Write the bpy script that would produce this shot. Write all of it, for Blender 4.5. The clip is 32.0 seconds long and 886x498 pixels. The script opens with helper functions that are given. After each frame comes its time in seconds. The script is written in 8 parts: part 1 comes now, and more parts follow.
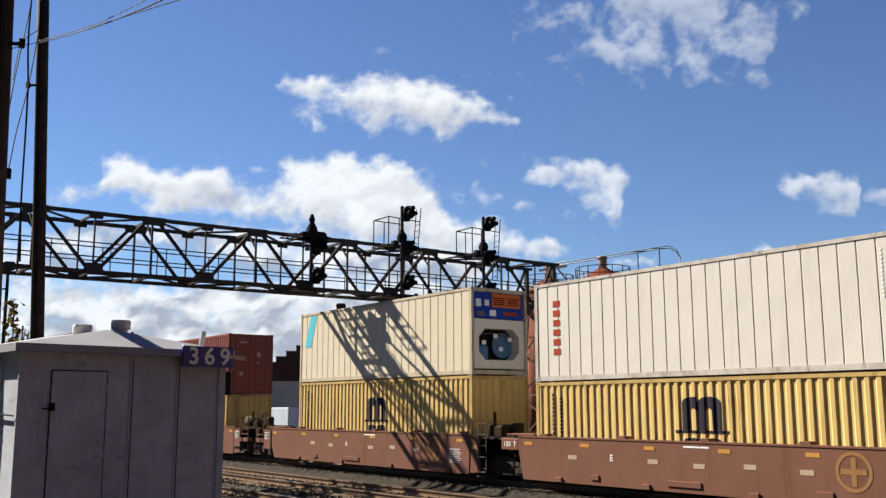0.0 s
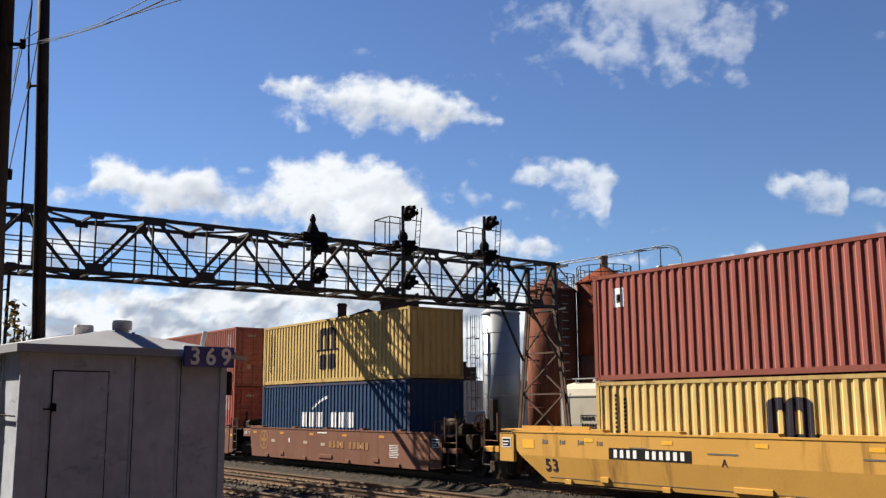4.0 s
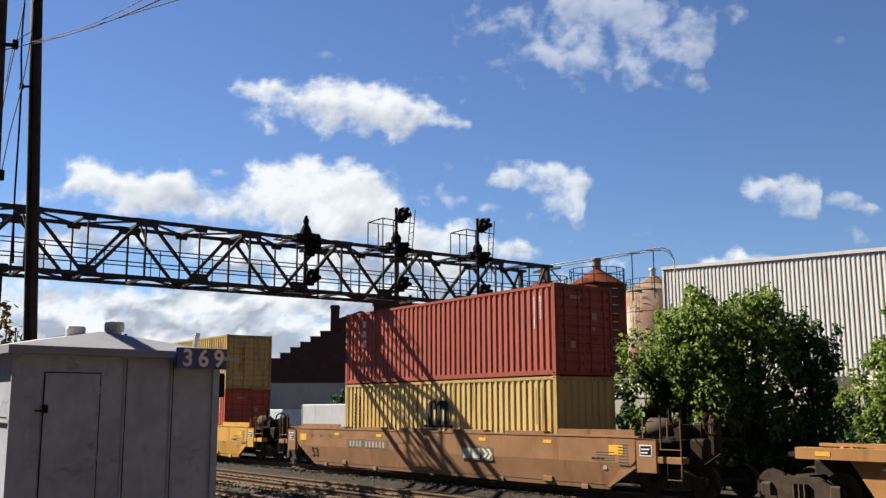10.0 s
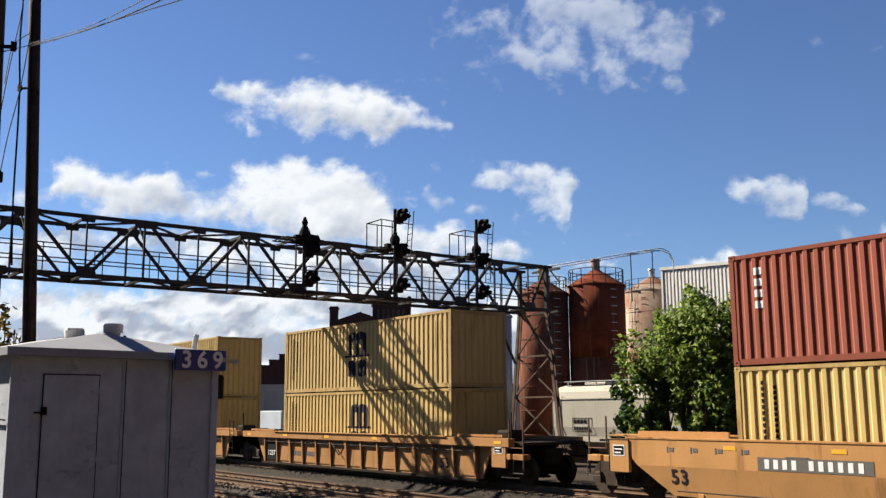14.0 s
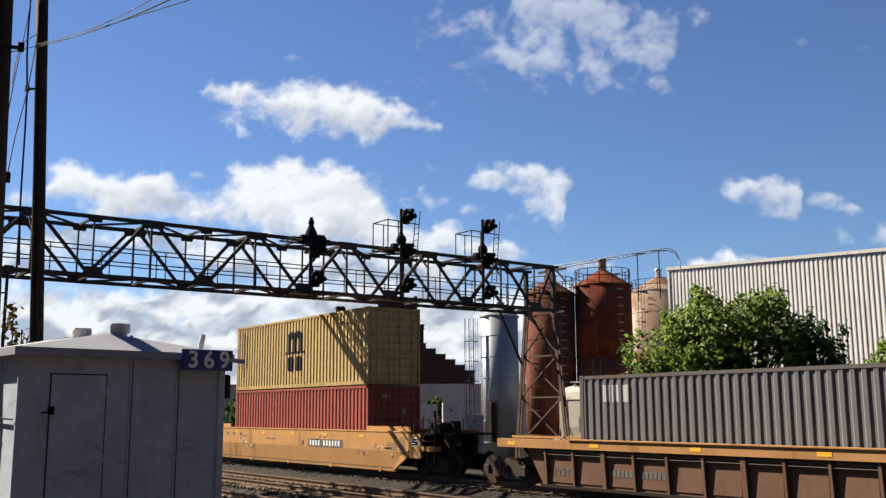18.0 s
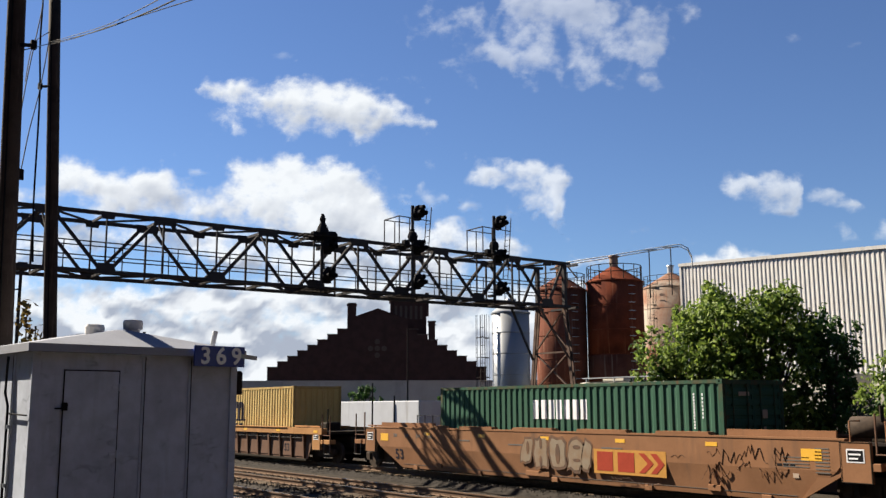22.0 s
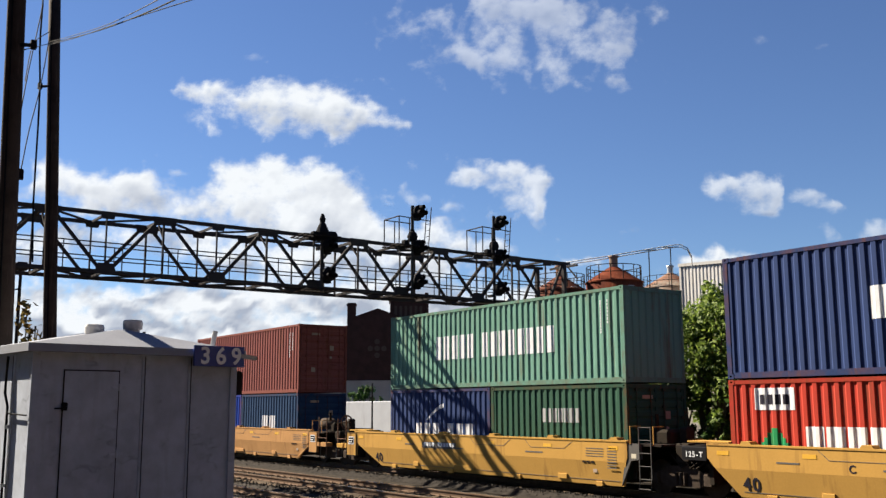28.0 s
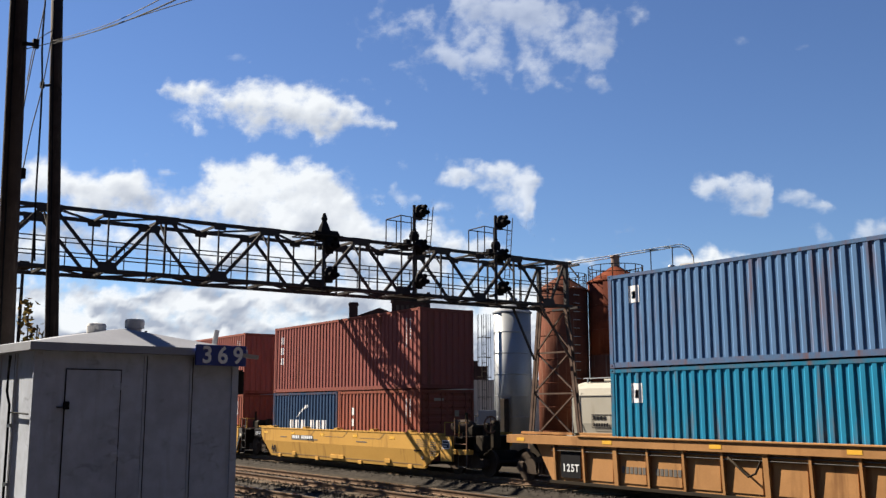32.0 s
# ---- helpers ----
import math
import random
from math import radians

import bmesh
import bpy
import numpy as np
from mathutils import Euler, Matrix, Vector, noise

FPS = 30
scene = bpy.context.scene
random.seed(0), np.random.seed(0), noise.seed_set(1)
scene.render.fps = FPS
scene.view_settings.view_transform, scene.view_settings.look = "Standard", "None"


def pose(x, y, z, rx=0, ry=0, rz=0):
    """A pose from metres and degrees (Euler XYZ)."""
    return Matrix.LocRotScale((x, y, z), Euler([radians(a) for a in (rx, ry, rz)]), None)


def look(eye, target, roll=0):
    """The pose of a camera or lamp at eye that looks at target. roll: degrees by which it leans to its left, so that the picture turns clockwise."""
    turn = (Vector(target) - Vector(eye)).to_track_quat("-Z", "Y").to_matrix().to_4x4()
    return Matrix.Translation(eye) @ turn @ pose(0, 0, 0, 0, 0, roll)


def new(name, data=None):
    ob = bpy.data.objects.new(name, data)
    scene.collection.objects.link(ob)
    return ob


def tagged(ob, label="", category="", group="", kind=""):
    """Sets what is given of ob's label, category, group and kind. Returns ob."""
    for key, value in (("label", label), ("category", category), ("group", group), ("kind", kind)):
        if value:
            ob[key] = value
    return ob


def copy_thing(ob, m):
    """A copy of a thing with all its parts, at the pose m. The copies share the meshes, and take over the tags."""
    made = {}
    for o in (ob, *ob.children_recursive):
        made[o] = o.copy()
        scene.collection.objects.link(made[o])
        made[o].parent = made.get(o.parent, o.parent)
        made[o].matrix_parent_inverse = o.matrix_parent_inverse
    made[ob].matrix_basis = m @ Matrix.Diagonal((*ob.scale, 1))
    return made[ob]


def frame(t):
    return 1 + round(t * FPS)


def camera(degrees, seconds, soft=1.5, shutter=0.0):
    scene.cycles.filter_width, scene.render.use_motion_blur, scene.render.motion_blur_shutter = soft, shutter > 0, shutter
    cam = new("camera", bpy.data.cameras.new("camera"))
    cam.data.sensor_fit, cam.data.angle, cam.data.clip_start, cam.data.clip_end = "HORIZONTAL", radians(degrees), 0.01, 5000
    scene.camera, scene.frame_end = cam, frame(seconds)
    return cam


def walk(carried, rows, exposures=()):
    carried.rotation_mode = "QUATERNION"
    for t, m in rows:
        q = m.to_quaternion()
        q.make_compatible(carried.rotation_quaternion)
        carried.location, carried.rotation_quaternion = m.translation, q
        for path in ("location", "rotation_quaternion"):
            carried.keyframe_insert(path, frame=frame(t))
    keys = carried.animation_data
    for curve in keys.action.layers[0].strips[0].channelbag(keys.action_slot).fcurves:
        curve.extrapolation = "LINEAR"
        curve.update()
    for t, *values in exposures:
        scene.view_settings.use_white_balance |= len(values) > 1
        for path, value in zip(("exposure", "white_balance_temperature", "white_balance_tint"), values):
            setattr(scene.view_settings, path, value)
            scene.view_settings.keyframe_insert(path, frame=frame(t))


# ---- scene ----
# The camera is held by hand at one spot: it turns a little and does not travel.
EYE = (0.0, 0.0, 2.27)  # metres over the rail tops; the tracks run along x, the train runs towards -x
cam = camera(49.15, 32.0, soft=1.4)
PATH = [
    (0.0, 99.321, 0.163, 54.110), (0.5, 99.322, 0.153, 54.158), (1.0, 99.330, 0.219, 54.279), (1.5, 99.328, 0.134, 54.330),
    (2.0, 99.320, 0.147, 54.327), (2.5, 99.303, 0.194, 54.285), (3.0, 99.321, 0.145, 54.317), (3.5, 99.279, 0.249, 54.244),
    (5.5, 99.344, 0.248, 54.045), (6.0, 99.330, 0.304, 53.994), (6.5, 99.330, 0.302, 54.009), (7.0, 99.331, 0.291, 54.081),
    (7.5, 99.343, 0.261, 53.978), (8.0, 99.396, 0.272, 53.708), (8.5, 99.424, 0.259, 53.702), (9.0, 99.413, 0.233, 53.726),
    (9.5, 99.424, 0.276, 53.835), (10.0, 99.422, 0.209, 53.771), (10.5, 99.421, 0.217, 53.723), (11.0, 99.512, 0.320, 53.326),
    (11.5, 99.474, 0.316, 53.432), (12.0, 99.462, 0.293, 53.531), (12.5, 99.424, 0.298, 53.567), (13.0, 99.474, 0.302, 53.639),
    (13.5, 99.481, 0.307, 53.781), (14.0, 99.482, 0.336, 53.723), (14.5, 99.481, 0.337, 53.738), (16.5, 99.474, 0.165, 54.111),
    (17.0, 99.433, 0.295, 54.042), (17.5, 99.482, 0.314, 53.948), (18.0, 99.484, 0.289, 54.091), (18.5, 99.442, 0.249, 54.245),
    (19.0, 99.432, 0.267, 54.346), (19.5, 99.404, 0.234, 54.537), (20.0, 99.339, 0.230, 54.536), (20.5, 99.339, 0.230, 54.536),
    (21.0, 99.330, 0.253, 54.568), (21.5, 99.281, 0.223, 54.687), (22.0, 99.278, 0.234, 54.760), (22.5, 99.247, 0.227, 54.892),
    (23.0, 99.226, 0.242, 54.766), (23.5, 99.281, 0.188, 54.739), (24.0, 99.281, 0.217, 54.748), (24.5, 99.281, 0.218, 54.753),
    (25.0, 99.280, 0.182, 54.856), (25.5, 99.230, 0.206, 54.898), (27.5, 99.278, 0.149, 54.665), (28.0, 99.281, 0.217, 54.748),
    (28.5, 99.281, 0.219, 54.710), (29.0, 99.254, 0.172, 54.707), (29.5, 99.274, 0.102, 54.745), (30.0, 99.272, 0.142, 54.795),
    (30.5, 99.251, 0.145, 54.791), (31.0, 99.270, 0.098, 54.730), (31.5, 99.260, 0.122, 54.788), (32.0, 99.254, 0.121, 54.837),
]
walk(cam, [(t, pose(*EYE, a, b, c)) for t, a, b, c in PATH], exposures=[(0.0, 1.88, 6150, 8), (32.0, 1.88, 6150, 8)])

# ---- light ----
SUN_AZ, SUN_EL = radians(249.0), radians(36.8)  # clockwise from +y
TO_SUN = Vector((math.sin(SUN_AZ) * math.cos(SUN_EL), math.cos(SUN_AZ) * math.cos(SUN_EL), math.sin(SUN_EL)))
world = bpy.data.worlds.new("sky")
scene.world = world
world.use_nodes = True
wn = world.node_tree
sky = wn.nodes.new("ShaderNodeTexSky")
sky.sky_type, sky.sun_disc = "NISHITA", False
sky.sun_elevation, sky.sun_rotation = SUN_EL, SUN_AZ
sky.air_density, sky.dust_density, sky.ozone_density = 1.0, 0.0, 6.0
deep = wn.nodes.new("ShaderNodeHueSaturation")  # clear dry air
deep.inputs["Hue"].default_value, deep.inputs["Saturation"].default_value = 0.509, 1.0
wn.links.new(sky.outputs[0], deep.inputs["Color"])
wn.links.new(deep.outputs[0], wn.nodes["Background"].inputs[0])
wn.nodes["Background"].inputs[1].default_value = 0.0285
sun = bpy.data.lights.new("sun", "SUN")
sun.energy, sun.angle, sun.color = 5.0, radians(0.53), (1.0, 0.85, 0.66)
new("sun", sun).matrix_world = look((0, 0, 60), Vector((0, 0, 60)) - TO_SUN)


# ---- mesh helpers ----
class Geo:
    """Vertices and faces of one mesh, gathered piece by piece."""

    def __init__(self):
        self.v, self.f = [], []

    def add(self, vs, fs):
        n = len(self.v)
        self.v += [tuple(p) for p in vs]
        self.f += [tuple(i + n for i in q) for q in fs]
        return self

    def box(self, x0, x1, y0, y1, z0, z1):
        return self.add([(x, y, z) for z in (z0, z1) for x, y in ((x0, y0), (x1, y0), (x1, y1), (x0, y1))],
                        [(3, 2, 1, 0), (4, 5, 6, 7), (0, 1, 5, 4), (1, 2, 6, 5), (2, 3, 7, 6), (3, 0, 4, 7)])

    def chamfer(self, x0, x1, y0, y1, z0, z1, c):
        """A box whose upright and top edges are cut off by c."""
        def ring(i, z):
            return [(x0 + c, y0 + i, z), (x1 - c, y0 + i, z), (x1 - i, y0 + c, z), (x1 - i, y1 - c, z),
                    (x1 - c, y1 - i, z), (x0 + c, y1 - i, z), (x0 + i, y1 - c, z), (x0 + i, y0 + c, z)]
        rings = [ring(0, z0), ring(0, z1 - c), ring(c * 0.7, z1)]
        return self.loft(rings)

    def loft(self, rings, close=True):
        k = len(rings[0])
        fs = [(a * k + i, a * k + (i + 1) % k, (a + 1) * k + (i + 1) % k, (a + 1) * k + i)
              for a in range(len(rings) - 1) for i in range(k)]
        if close:
            fs += [tuple(range(k - 1, -1, -1)), tuple(range((len(rings) - 1) * k, len(rings) * k))]
        return self.add([p for r in rings for p in r], fs)

    def beam(self, p, q, w, h=None):
        """A rectangular bar from p to q, w wide and h high."""
        p, q, h = Vector(p), Vector(q), h or w
        d = (q - p).normalized()
        side = d.cross(Vector((0, 0, 1)))
        side = side.normalized() if side.length > 0.01 else Vector((1, 0, 0))
        up = side.cross(d)
        offs = [side * a * w / 2 + up * b * h / 2 for a, b in ((-1, -1), (1, -1), (1, 1), (-1, 1))]
        return self.loft([[p + o for o in offs], [q + o for o in offs]])

    def tube(self, points, r, n=6, r2=None):
        pts = [Vector(p) for p in points]
        rings = []
        for i, p in enumerate(pts):
            d = (pts[min(i + 1, len(pts) - 1)] - pts[max(i - 1, 0)]).normalized()
            a = d.cross(Vector((0, 0, 1)))
            a = a.normalized() if a.length > 0.02 else Vector((1, 0, 0))
            b = d.cross(a)
            rr = r if r2 is None else r + (r2 - r) * i / (len(pts) - 1)
            rings.append([p + (a * math.cos(k * math.tau / n) + b * math.sin(k * math.tau / n)) * rr for k in range(n)])
        return self.loft(rings)

    def turned(self, x, y, profile, n=32):
        """A body of revolution about the upright through x, y; profile: (radius, z) from below to above."""
        return self.loft([[(x + r * math.cos(k * math.tau / n), y + r * math.sin(k * math.tau / n), z) for k in range(n)]
                          for r, z in profile])

    def slab(self, outline, y0, y1):
        """A plate in the x-z plane from y0 to y1; outline anticlockwise as seen from -y."""
        n = len(outline)
        vs = [(x, y0, z) for x, z in outline] + [(x, y1, z) for x, z in outline]
        return self.add(vs, [tuple(range(n)), tuple(range(2 * n - 1, n - 1, -1))] +
                        [(i + n, (i + 1) % n + n, (i + 1) % n, i) for i in range(n)])

    def mesh(self, name, material, smooth=False):
        me = bpy.data.meshes.new(name)
        me.from_pydata(self.v, [], self.f)
        if smooth:
            me.polygons.foreach_set("use_smooth", [True] * len(me.polygons))
        me.materials.append(material)
        me.update()
        return me


def thing(name, at, label, category, group="", kind=""):
    ob = new(name)
    ob.matrix_basis = at if isinstance(at, Matrix) else Matrix.Translation(at)
    ob.empty_display_size = 0.3
    return tagged(ob, label, category, group, kind)


def part(name, geo, material, parent, label="", smooth=False, at=None):
    """Links a Geo, or a mesh that is shared, as one part of its thing."""
    me = geo.mesh(name, material, smooth) if isinstance(geo, Geo) else geo
    ob = new(name, me)
    ob.parent = parent
    if at is not None:
        ob.matrix_basis = at
    return tagged(ob, label)


def solid(name, geo, material, label, category, group="", kind="", smooth=False):
    return tagged(new(name, geo.mesh(name, material, smooth)), label, category, group, kind)


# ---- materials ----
COAT_DARKEN = 0.75  # scales light base colours down; with the raised exposure this deepens shade


def shader(name, base, rough=0.6, metal=0.0, second=None, scale=3.0, amount=0.5, streak=None, streak_colour=(0.1, 0.05, 0.03),
           fine=40.0, bump=0.0, dirt=0.15, island=0.0, scuff=False, run=0.12):
    """Paint or stone: two colours mixed by broad patches, fine grain, runs of dirt and a little relief. Light base
    colours are all scaled down alike, to deepen shade beside sunlit faces.
    """
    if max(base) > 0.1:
        base, streak_colour = tuple(c * COAT_DARKEN for c in base), tuple(c * COAT_DARKEN for c in streak_colour)
        second = second and tuple(c * COAT_DARKEN for c in second)
    m = bpy.data.materials.new(name)
    m.use_nodes = True
    nt = m.node_tree
    N, L = nt.nodes.new, nt.links.new
    b = nt.nodes["Principled BSDF"]
    b.inputs["Roughness"].default_value, b.inputs["Metallic"].default_value = rough, metal
    b.inputs["Specular IOR Level"].default_value = 0.5 if metal or rough < 0.5 else 0.035  # chalky weathered coats
    if not metal and rough >= 0.5:
        b.inputs["Roughness"].default_value = max(rough, 0.85)
    tc = N("ShaderNodeTexCoord")
    info = N("ShaderNodeObjectInfo")
    shift = N("ShaderNodeVectorMath")
    shift.operation = "MULTIPLY_ADD"
    shift.inputs[1].default_value = (37.0, 17.0, 53.0)
    L(info.outputs["Random"], shift.inputs[0])
    L(tc.outputs["Object"], shift.inputs[2])

    def grain(sc, detail, rough_=0.6, stretch=None):
        n = N("ShaderNodeTexNoise")
        n.inputs["Scale"].default_value, n.inputs["Detail"].default_value, n.inputs["Roughness"].default_value = sc, detail, rough_
        src = shift.outputs[0]
        if stretch:
            mp = N("ShaderNodeMapping")
            mp.inputs["Scale"].default_value = stretch
            L(src, mp.inputs["Vector"])
            src = mp.outputs[0]
        L(src, n.inputs["Vector"])
        return n.outputs[0]

    def ramp(src, lo, hi, to_lo=0.0, to_hi=1.0):
        r = N("ShaderNodeMapRange")
        for k, value in zip((1, 2, 3, 4), (lo, hi, to_lo, to_hi)):
            r.inputs[k].default_value = value
        L(src, r.inputs[0])
        return r.outputs[0]

    def mix(fac, c1, c2, kind="MIX"):
        x = N("ShaderNodeMixRGB")
        x.blend_type = kind
        for i, c in ((0, fac), (1, c1), (2, c2)):
            if isinstance(c, bpy.types.NodeSocket):
                L(c, x.inputs[i])
            else:
                x.inputs[i].default_value = c if isinstance(c, float) else (*c, 1.0)
        return x.outputs[0]

    second = second or tuple(c * 0.72 for c in base)
    colour = mix(ramp(grain(scale, 5.0), 0.4, 0.68, 0.0, amount), base, second)
    colour = mix(ramp(grain(fine, 3.0), 0.3, 0.7, 0.0, dirt), colour, tuple(c * 0.45 for c in base))
    if streak:
        colour = mix(ramp(grain(streak, 4.0, 0.65, (1.0, 1.0, run)), 0.56, 0.74, 0.0, 0.75), colour, streak_colour)
    if scuff:  # rubbed arcs and scratches: thin level lines of a bent noise, broken up by a second one
        line = N("ShaderNodeMath")
        line.operation = "ABSOLUTE"
        L(ramp(grain(1.7, 3.0, 0.55, (0.7, 0.7, 1.3)), 0.0, 1.0, -0.53, 0.47), line.inputs[0])
        cut = N("ShaderNodeMath")
        cut.operation = "MULTIPLY"
        L(ramp(line.outputs[0], 0.0, 0.028, 0.5, 0.0), cut.inputs[0])
        L(ramp(grain(3.1, 4.0), 0.50, 0.64), cut.inputs[1])
        colour = mix(cut.outputs[0], colour, tuple(c * 0.35 for c in base))
    if island:
        geo = N("ShaderNodeNewGeometry")
        colour = mix(ramp(geo.outputs["Random Per Island"], 0.0, 1.0, 0.0, island), colour, second)
    L(colour, b.inputs["Base Color"])
    if bump:
        bp = N("ShaderNodeBump")
        bp.inputs["Strength"].default_value, bp.inputs["Distance"].default_value = 0.6, bump
        L(grain(fine * 0.7, 6.0), bp.inputs["Height"])
        L(bp.outputs[0], b.inputs["Normal"])
    return m


def paint(name, base, wear=0.5, rust=(0.16, 0.07, 0.035)):
    m = shader(name, base, rough=0.75, second=tuple(c * 0.8 + 0.02 for c in base), scale=1.1, amount=wear,
               streak=2.2, streak_colour=tuple(c * 0.8 for c in base) if min(base) > 0.4 else rust if max(base) > 0.2 else tuple(c * 0.6 + 0.012 for c in base), fine=30.0, dirt=0.14, bump=0.002)
    m["coat"] = base
    return m


STEEL = shader("dark_steel", (0.022, 0.020, 0.019), rough=0.6, second=(0.045, 0.030, 0.022), scale=2.0, fine=25.0)
TRUCK = shader("dusty_truck_steel", (0.060, 0.046, 0.036), rough=0.8, second=(0.030, 0.023, 0.019), scale=4.0, amount=0.8, fine=25.0)
TRUSS = shader("weathered_black_steel", (0.046, 0.044, 0.045), rough=0.55, second=(0.060, 0.049, 0.044), scale=1.5, fine=20.0)
GALV = shader("galvanised_steel", (0.42, 0.44, 0.46), rough=0.45, metal=0.6, scale=2.0, amount=0.4)
MOIST = shader("undercarriage_grime", (0.024, 0.020, 0.016), rough=0.85, second=(0.038, 0.028, 0.019), scale=4.0)
BLACK = shader("black_paint", (0.014, 0.014, 0.016), rough=0.6)
WHITE = shader("white_paint", (0.78, 0.78, 0.76), rough=0.6, amount=0.3, dirt=0.08)
MARK_WHITE = shader("white_lettering", (0.86, 0.88, 0.92), rough=0.6, second=(0.66, 0.67, 0.70), scale=4.0, amount=0.5)
MARK_DARK = shader("dark_lettering", (0.022, 0.021, 0.032), rough=0.8, second=(0.035, 0.032, 0.036), scale=4.0, amount=0.5)
MARK_RED = shader("red_lettering", (0.36, 0.06, 0.035), rough=0.6, scale=4.0)
MARK_PALE = shader("faded_pale_stencil", (0.46, 0.36, 0.28), rough=0.7, scale=4.0)
MARK_GREY = shader("faded_grey_lettering", (0.16, 0.15, 0.14), rough=0.7, scale=4.0)
REFLECTOR = shader("yellow_reflector", (0.78, 0.43, 0.03), rough=0.4, dirt=0.1, amount=0.2)
SKYBLUE = shader("light_blue_paint", (0.12, 0.52, 0.68), rough=0.6, amount=0.3)
TARP = shader("blue_tarpaulin", (0.035, 0.09, 0.33), rough=0.7, scale=5.0, bump=0.01, fine=8.0)

WARM = (
    ("yellow", (0.63, 0.465, 0.19), 0.35), ("rusty_yellow", (0.60, 0.37, 0.095), 0.8), ("faded_yellow", (0.61, 0.45, 0.20), 0.45),
    ("brown_red", (0.33, 0.110, 0.080), 0.5), ("dark_red", (0.31, 0.108, 0.095), 0.5), ("red", (0.42, 0.12, 0.095), 0.4),
    ("coral_red", (0.56, 0.145, 0.10), 0.3), ("bright_red", (0.50, 0.06, 0.04), 0.3), ("rust_orange", (0.375, 0.136, 0.112), 0.4),
    ("navy", (0.046, 0.072, 0.185), 0.4), ("blue", (0.036, 0.074, 0.155), 0.4))
COOL = (
    ("royal_blue", (0.02, 0.06, 0.36), 0.3), ("steel_blue", (0.10, 0.19, 0.36), 0.4), ("teal", (0.022, 0.20, 0.36), 0.4),
    ("green", (0.032, 0.28, 0.10), 0.3), ("dark_green", (0.052, 0.120, 0.082), 0.4), ("pale_green", (0.19, 0.37, 0.295), 0.5),
    ("grey", (0.150, 0.152, 0.158), 0.4), ("light_grey", (0.44, 0.45, 0.46), 0.4), ("grey_green", (0.20, 0.23, 0.22), 0.4),
    ("cream", (0.655, 0.60, 0.48), 0.2), ("white", (0.68, 0.66, 0.63), 0.2))
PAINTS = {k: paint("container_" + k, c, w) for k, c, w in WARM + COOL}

# a rust-bitten coat with brown patches and long runs
PAINTS["rusty_yellow"] = shader("container_rusty_yellow_worn", (0.58, 0.375, 0.125), rough=0.8, second=(0.34, 0.16, 0.06), scale=1.3, amount=0.75, streak=3.2, streak_colour=(0.22, 0.08, 0.03), fine=16.0, dirt=0.3)
PAINTS["rusty_yellow"]["coat"] = (0.45, 0.22, 0.06)

# frames and posts of the boxes: the same coat, more worn and rust-bitten
EDGES = {k: shader("frame_" + k, tuple(c * 0.86 for c in m["coat"]), rough=0.75, second=tuple(c * 0.45 + r for c, r in zip(m["coat"], (0.09, 0.035, 0.015))), scale=2.6, amount=0.85,
                   streak=3.5, streak_colour=(0.17, 0.07, 0.035), fine=24.0, dirt=0.25) for k, m in PAINTS.items()}


# ---- containers ----
NEAR, WIDE = 19.74, 2.44  # the train's near container side, and a container's width
L40, L20 = 12.192, 6.058
WAVE, DEEP = 0.278, 0.031


def wave_line(x0, x1):
    """Corners (x, depth) of the corrugated wall between two posts."""
    n = max(3, round((x1 - x0) / WAVE))
    w = (x1 - x0) / n
    pts = []
    for i in range(n):
        a = x0 + i * w
        pts += [(a + w * k, dd) for k, dd in ((0.0, 0.0), (0.38, 0.0), (0.52, DEEP), (0.86, DEEP))]
    return pts + [(x1, 0.0)]


def depth_at(line, x):
    for (a, da), (b, db) in zip(line, line[1:]):
        if a <= x <= b:
            return da + (db - da) * (x - a) / max(b - a, 1e-6)
    return 0.0


def corrugated(line, z0, z1, y=0.012):
    """The wall sheet, with shallow dents between its rails."""
    g = Geo()
    n, rows = len(line), 7
    vs = []
    for k in range(rows):
        z = z0 + (z1 - z0) * k / (rows - 1)
        for x, dd in line:
            dent = 0.0 if k in (0, rows - 1) else 0.005 * noise.noise(Vector((x * 1.7, z * 1.9, z1 * 3.0)))
            vs.append((x, y + dd + dent, z))
    return g.add(vs, [(r * n + i, r * n + i + 1, (r + 1) * n + i + 1, (r + 1) * n + i) for r in range(rows - 1) for i in range(n - 1)])


def on_wave(g, line, quad, y=0.012, lift=0.008):
    """A painted shape that follows the corrugation: quad = (x0, x1, z0, z1[, slant]), slant shifting its top along x."""
    x0, x1, z0, z1 = quad[:4]
    s = quad[4] if len(quad) > 4 else 0.0
    xs = sorted({x0, x1, *[x for x, _ in line if x0 < x < x1]})
    n = len(xs)
    vs = [(x, y - lift + depth_at(line, x), z0) for x in xs] + [(x + s, y - lift + depth_at(line, x + s), z1) for x in xs]
    return g.add(vs, [(i, i + 1, n + i + 1, n + i) for i in range(n - 1)])


RAILING = shader("grey_car_steel", (0.13, 0.125, 0.12), rough=0.6, second=(0.07, 0.06, 0.055), scale=2.0, fine=20.0)

MESHES = {}


def shared(key, make):
    if key not in MESHES:
        MESHES[key] = make()
    return MESHES[key]


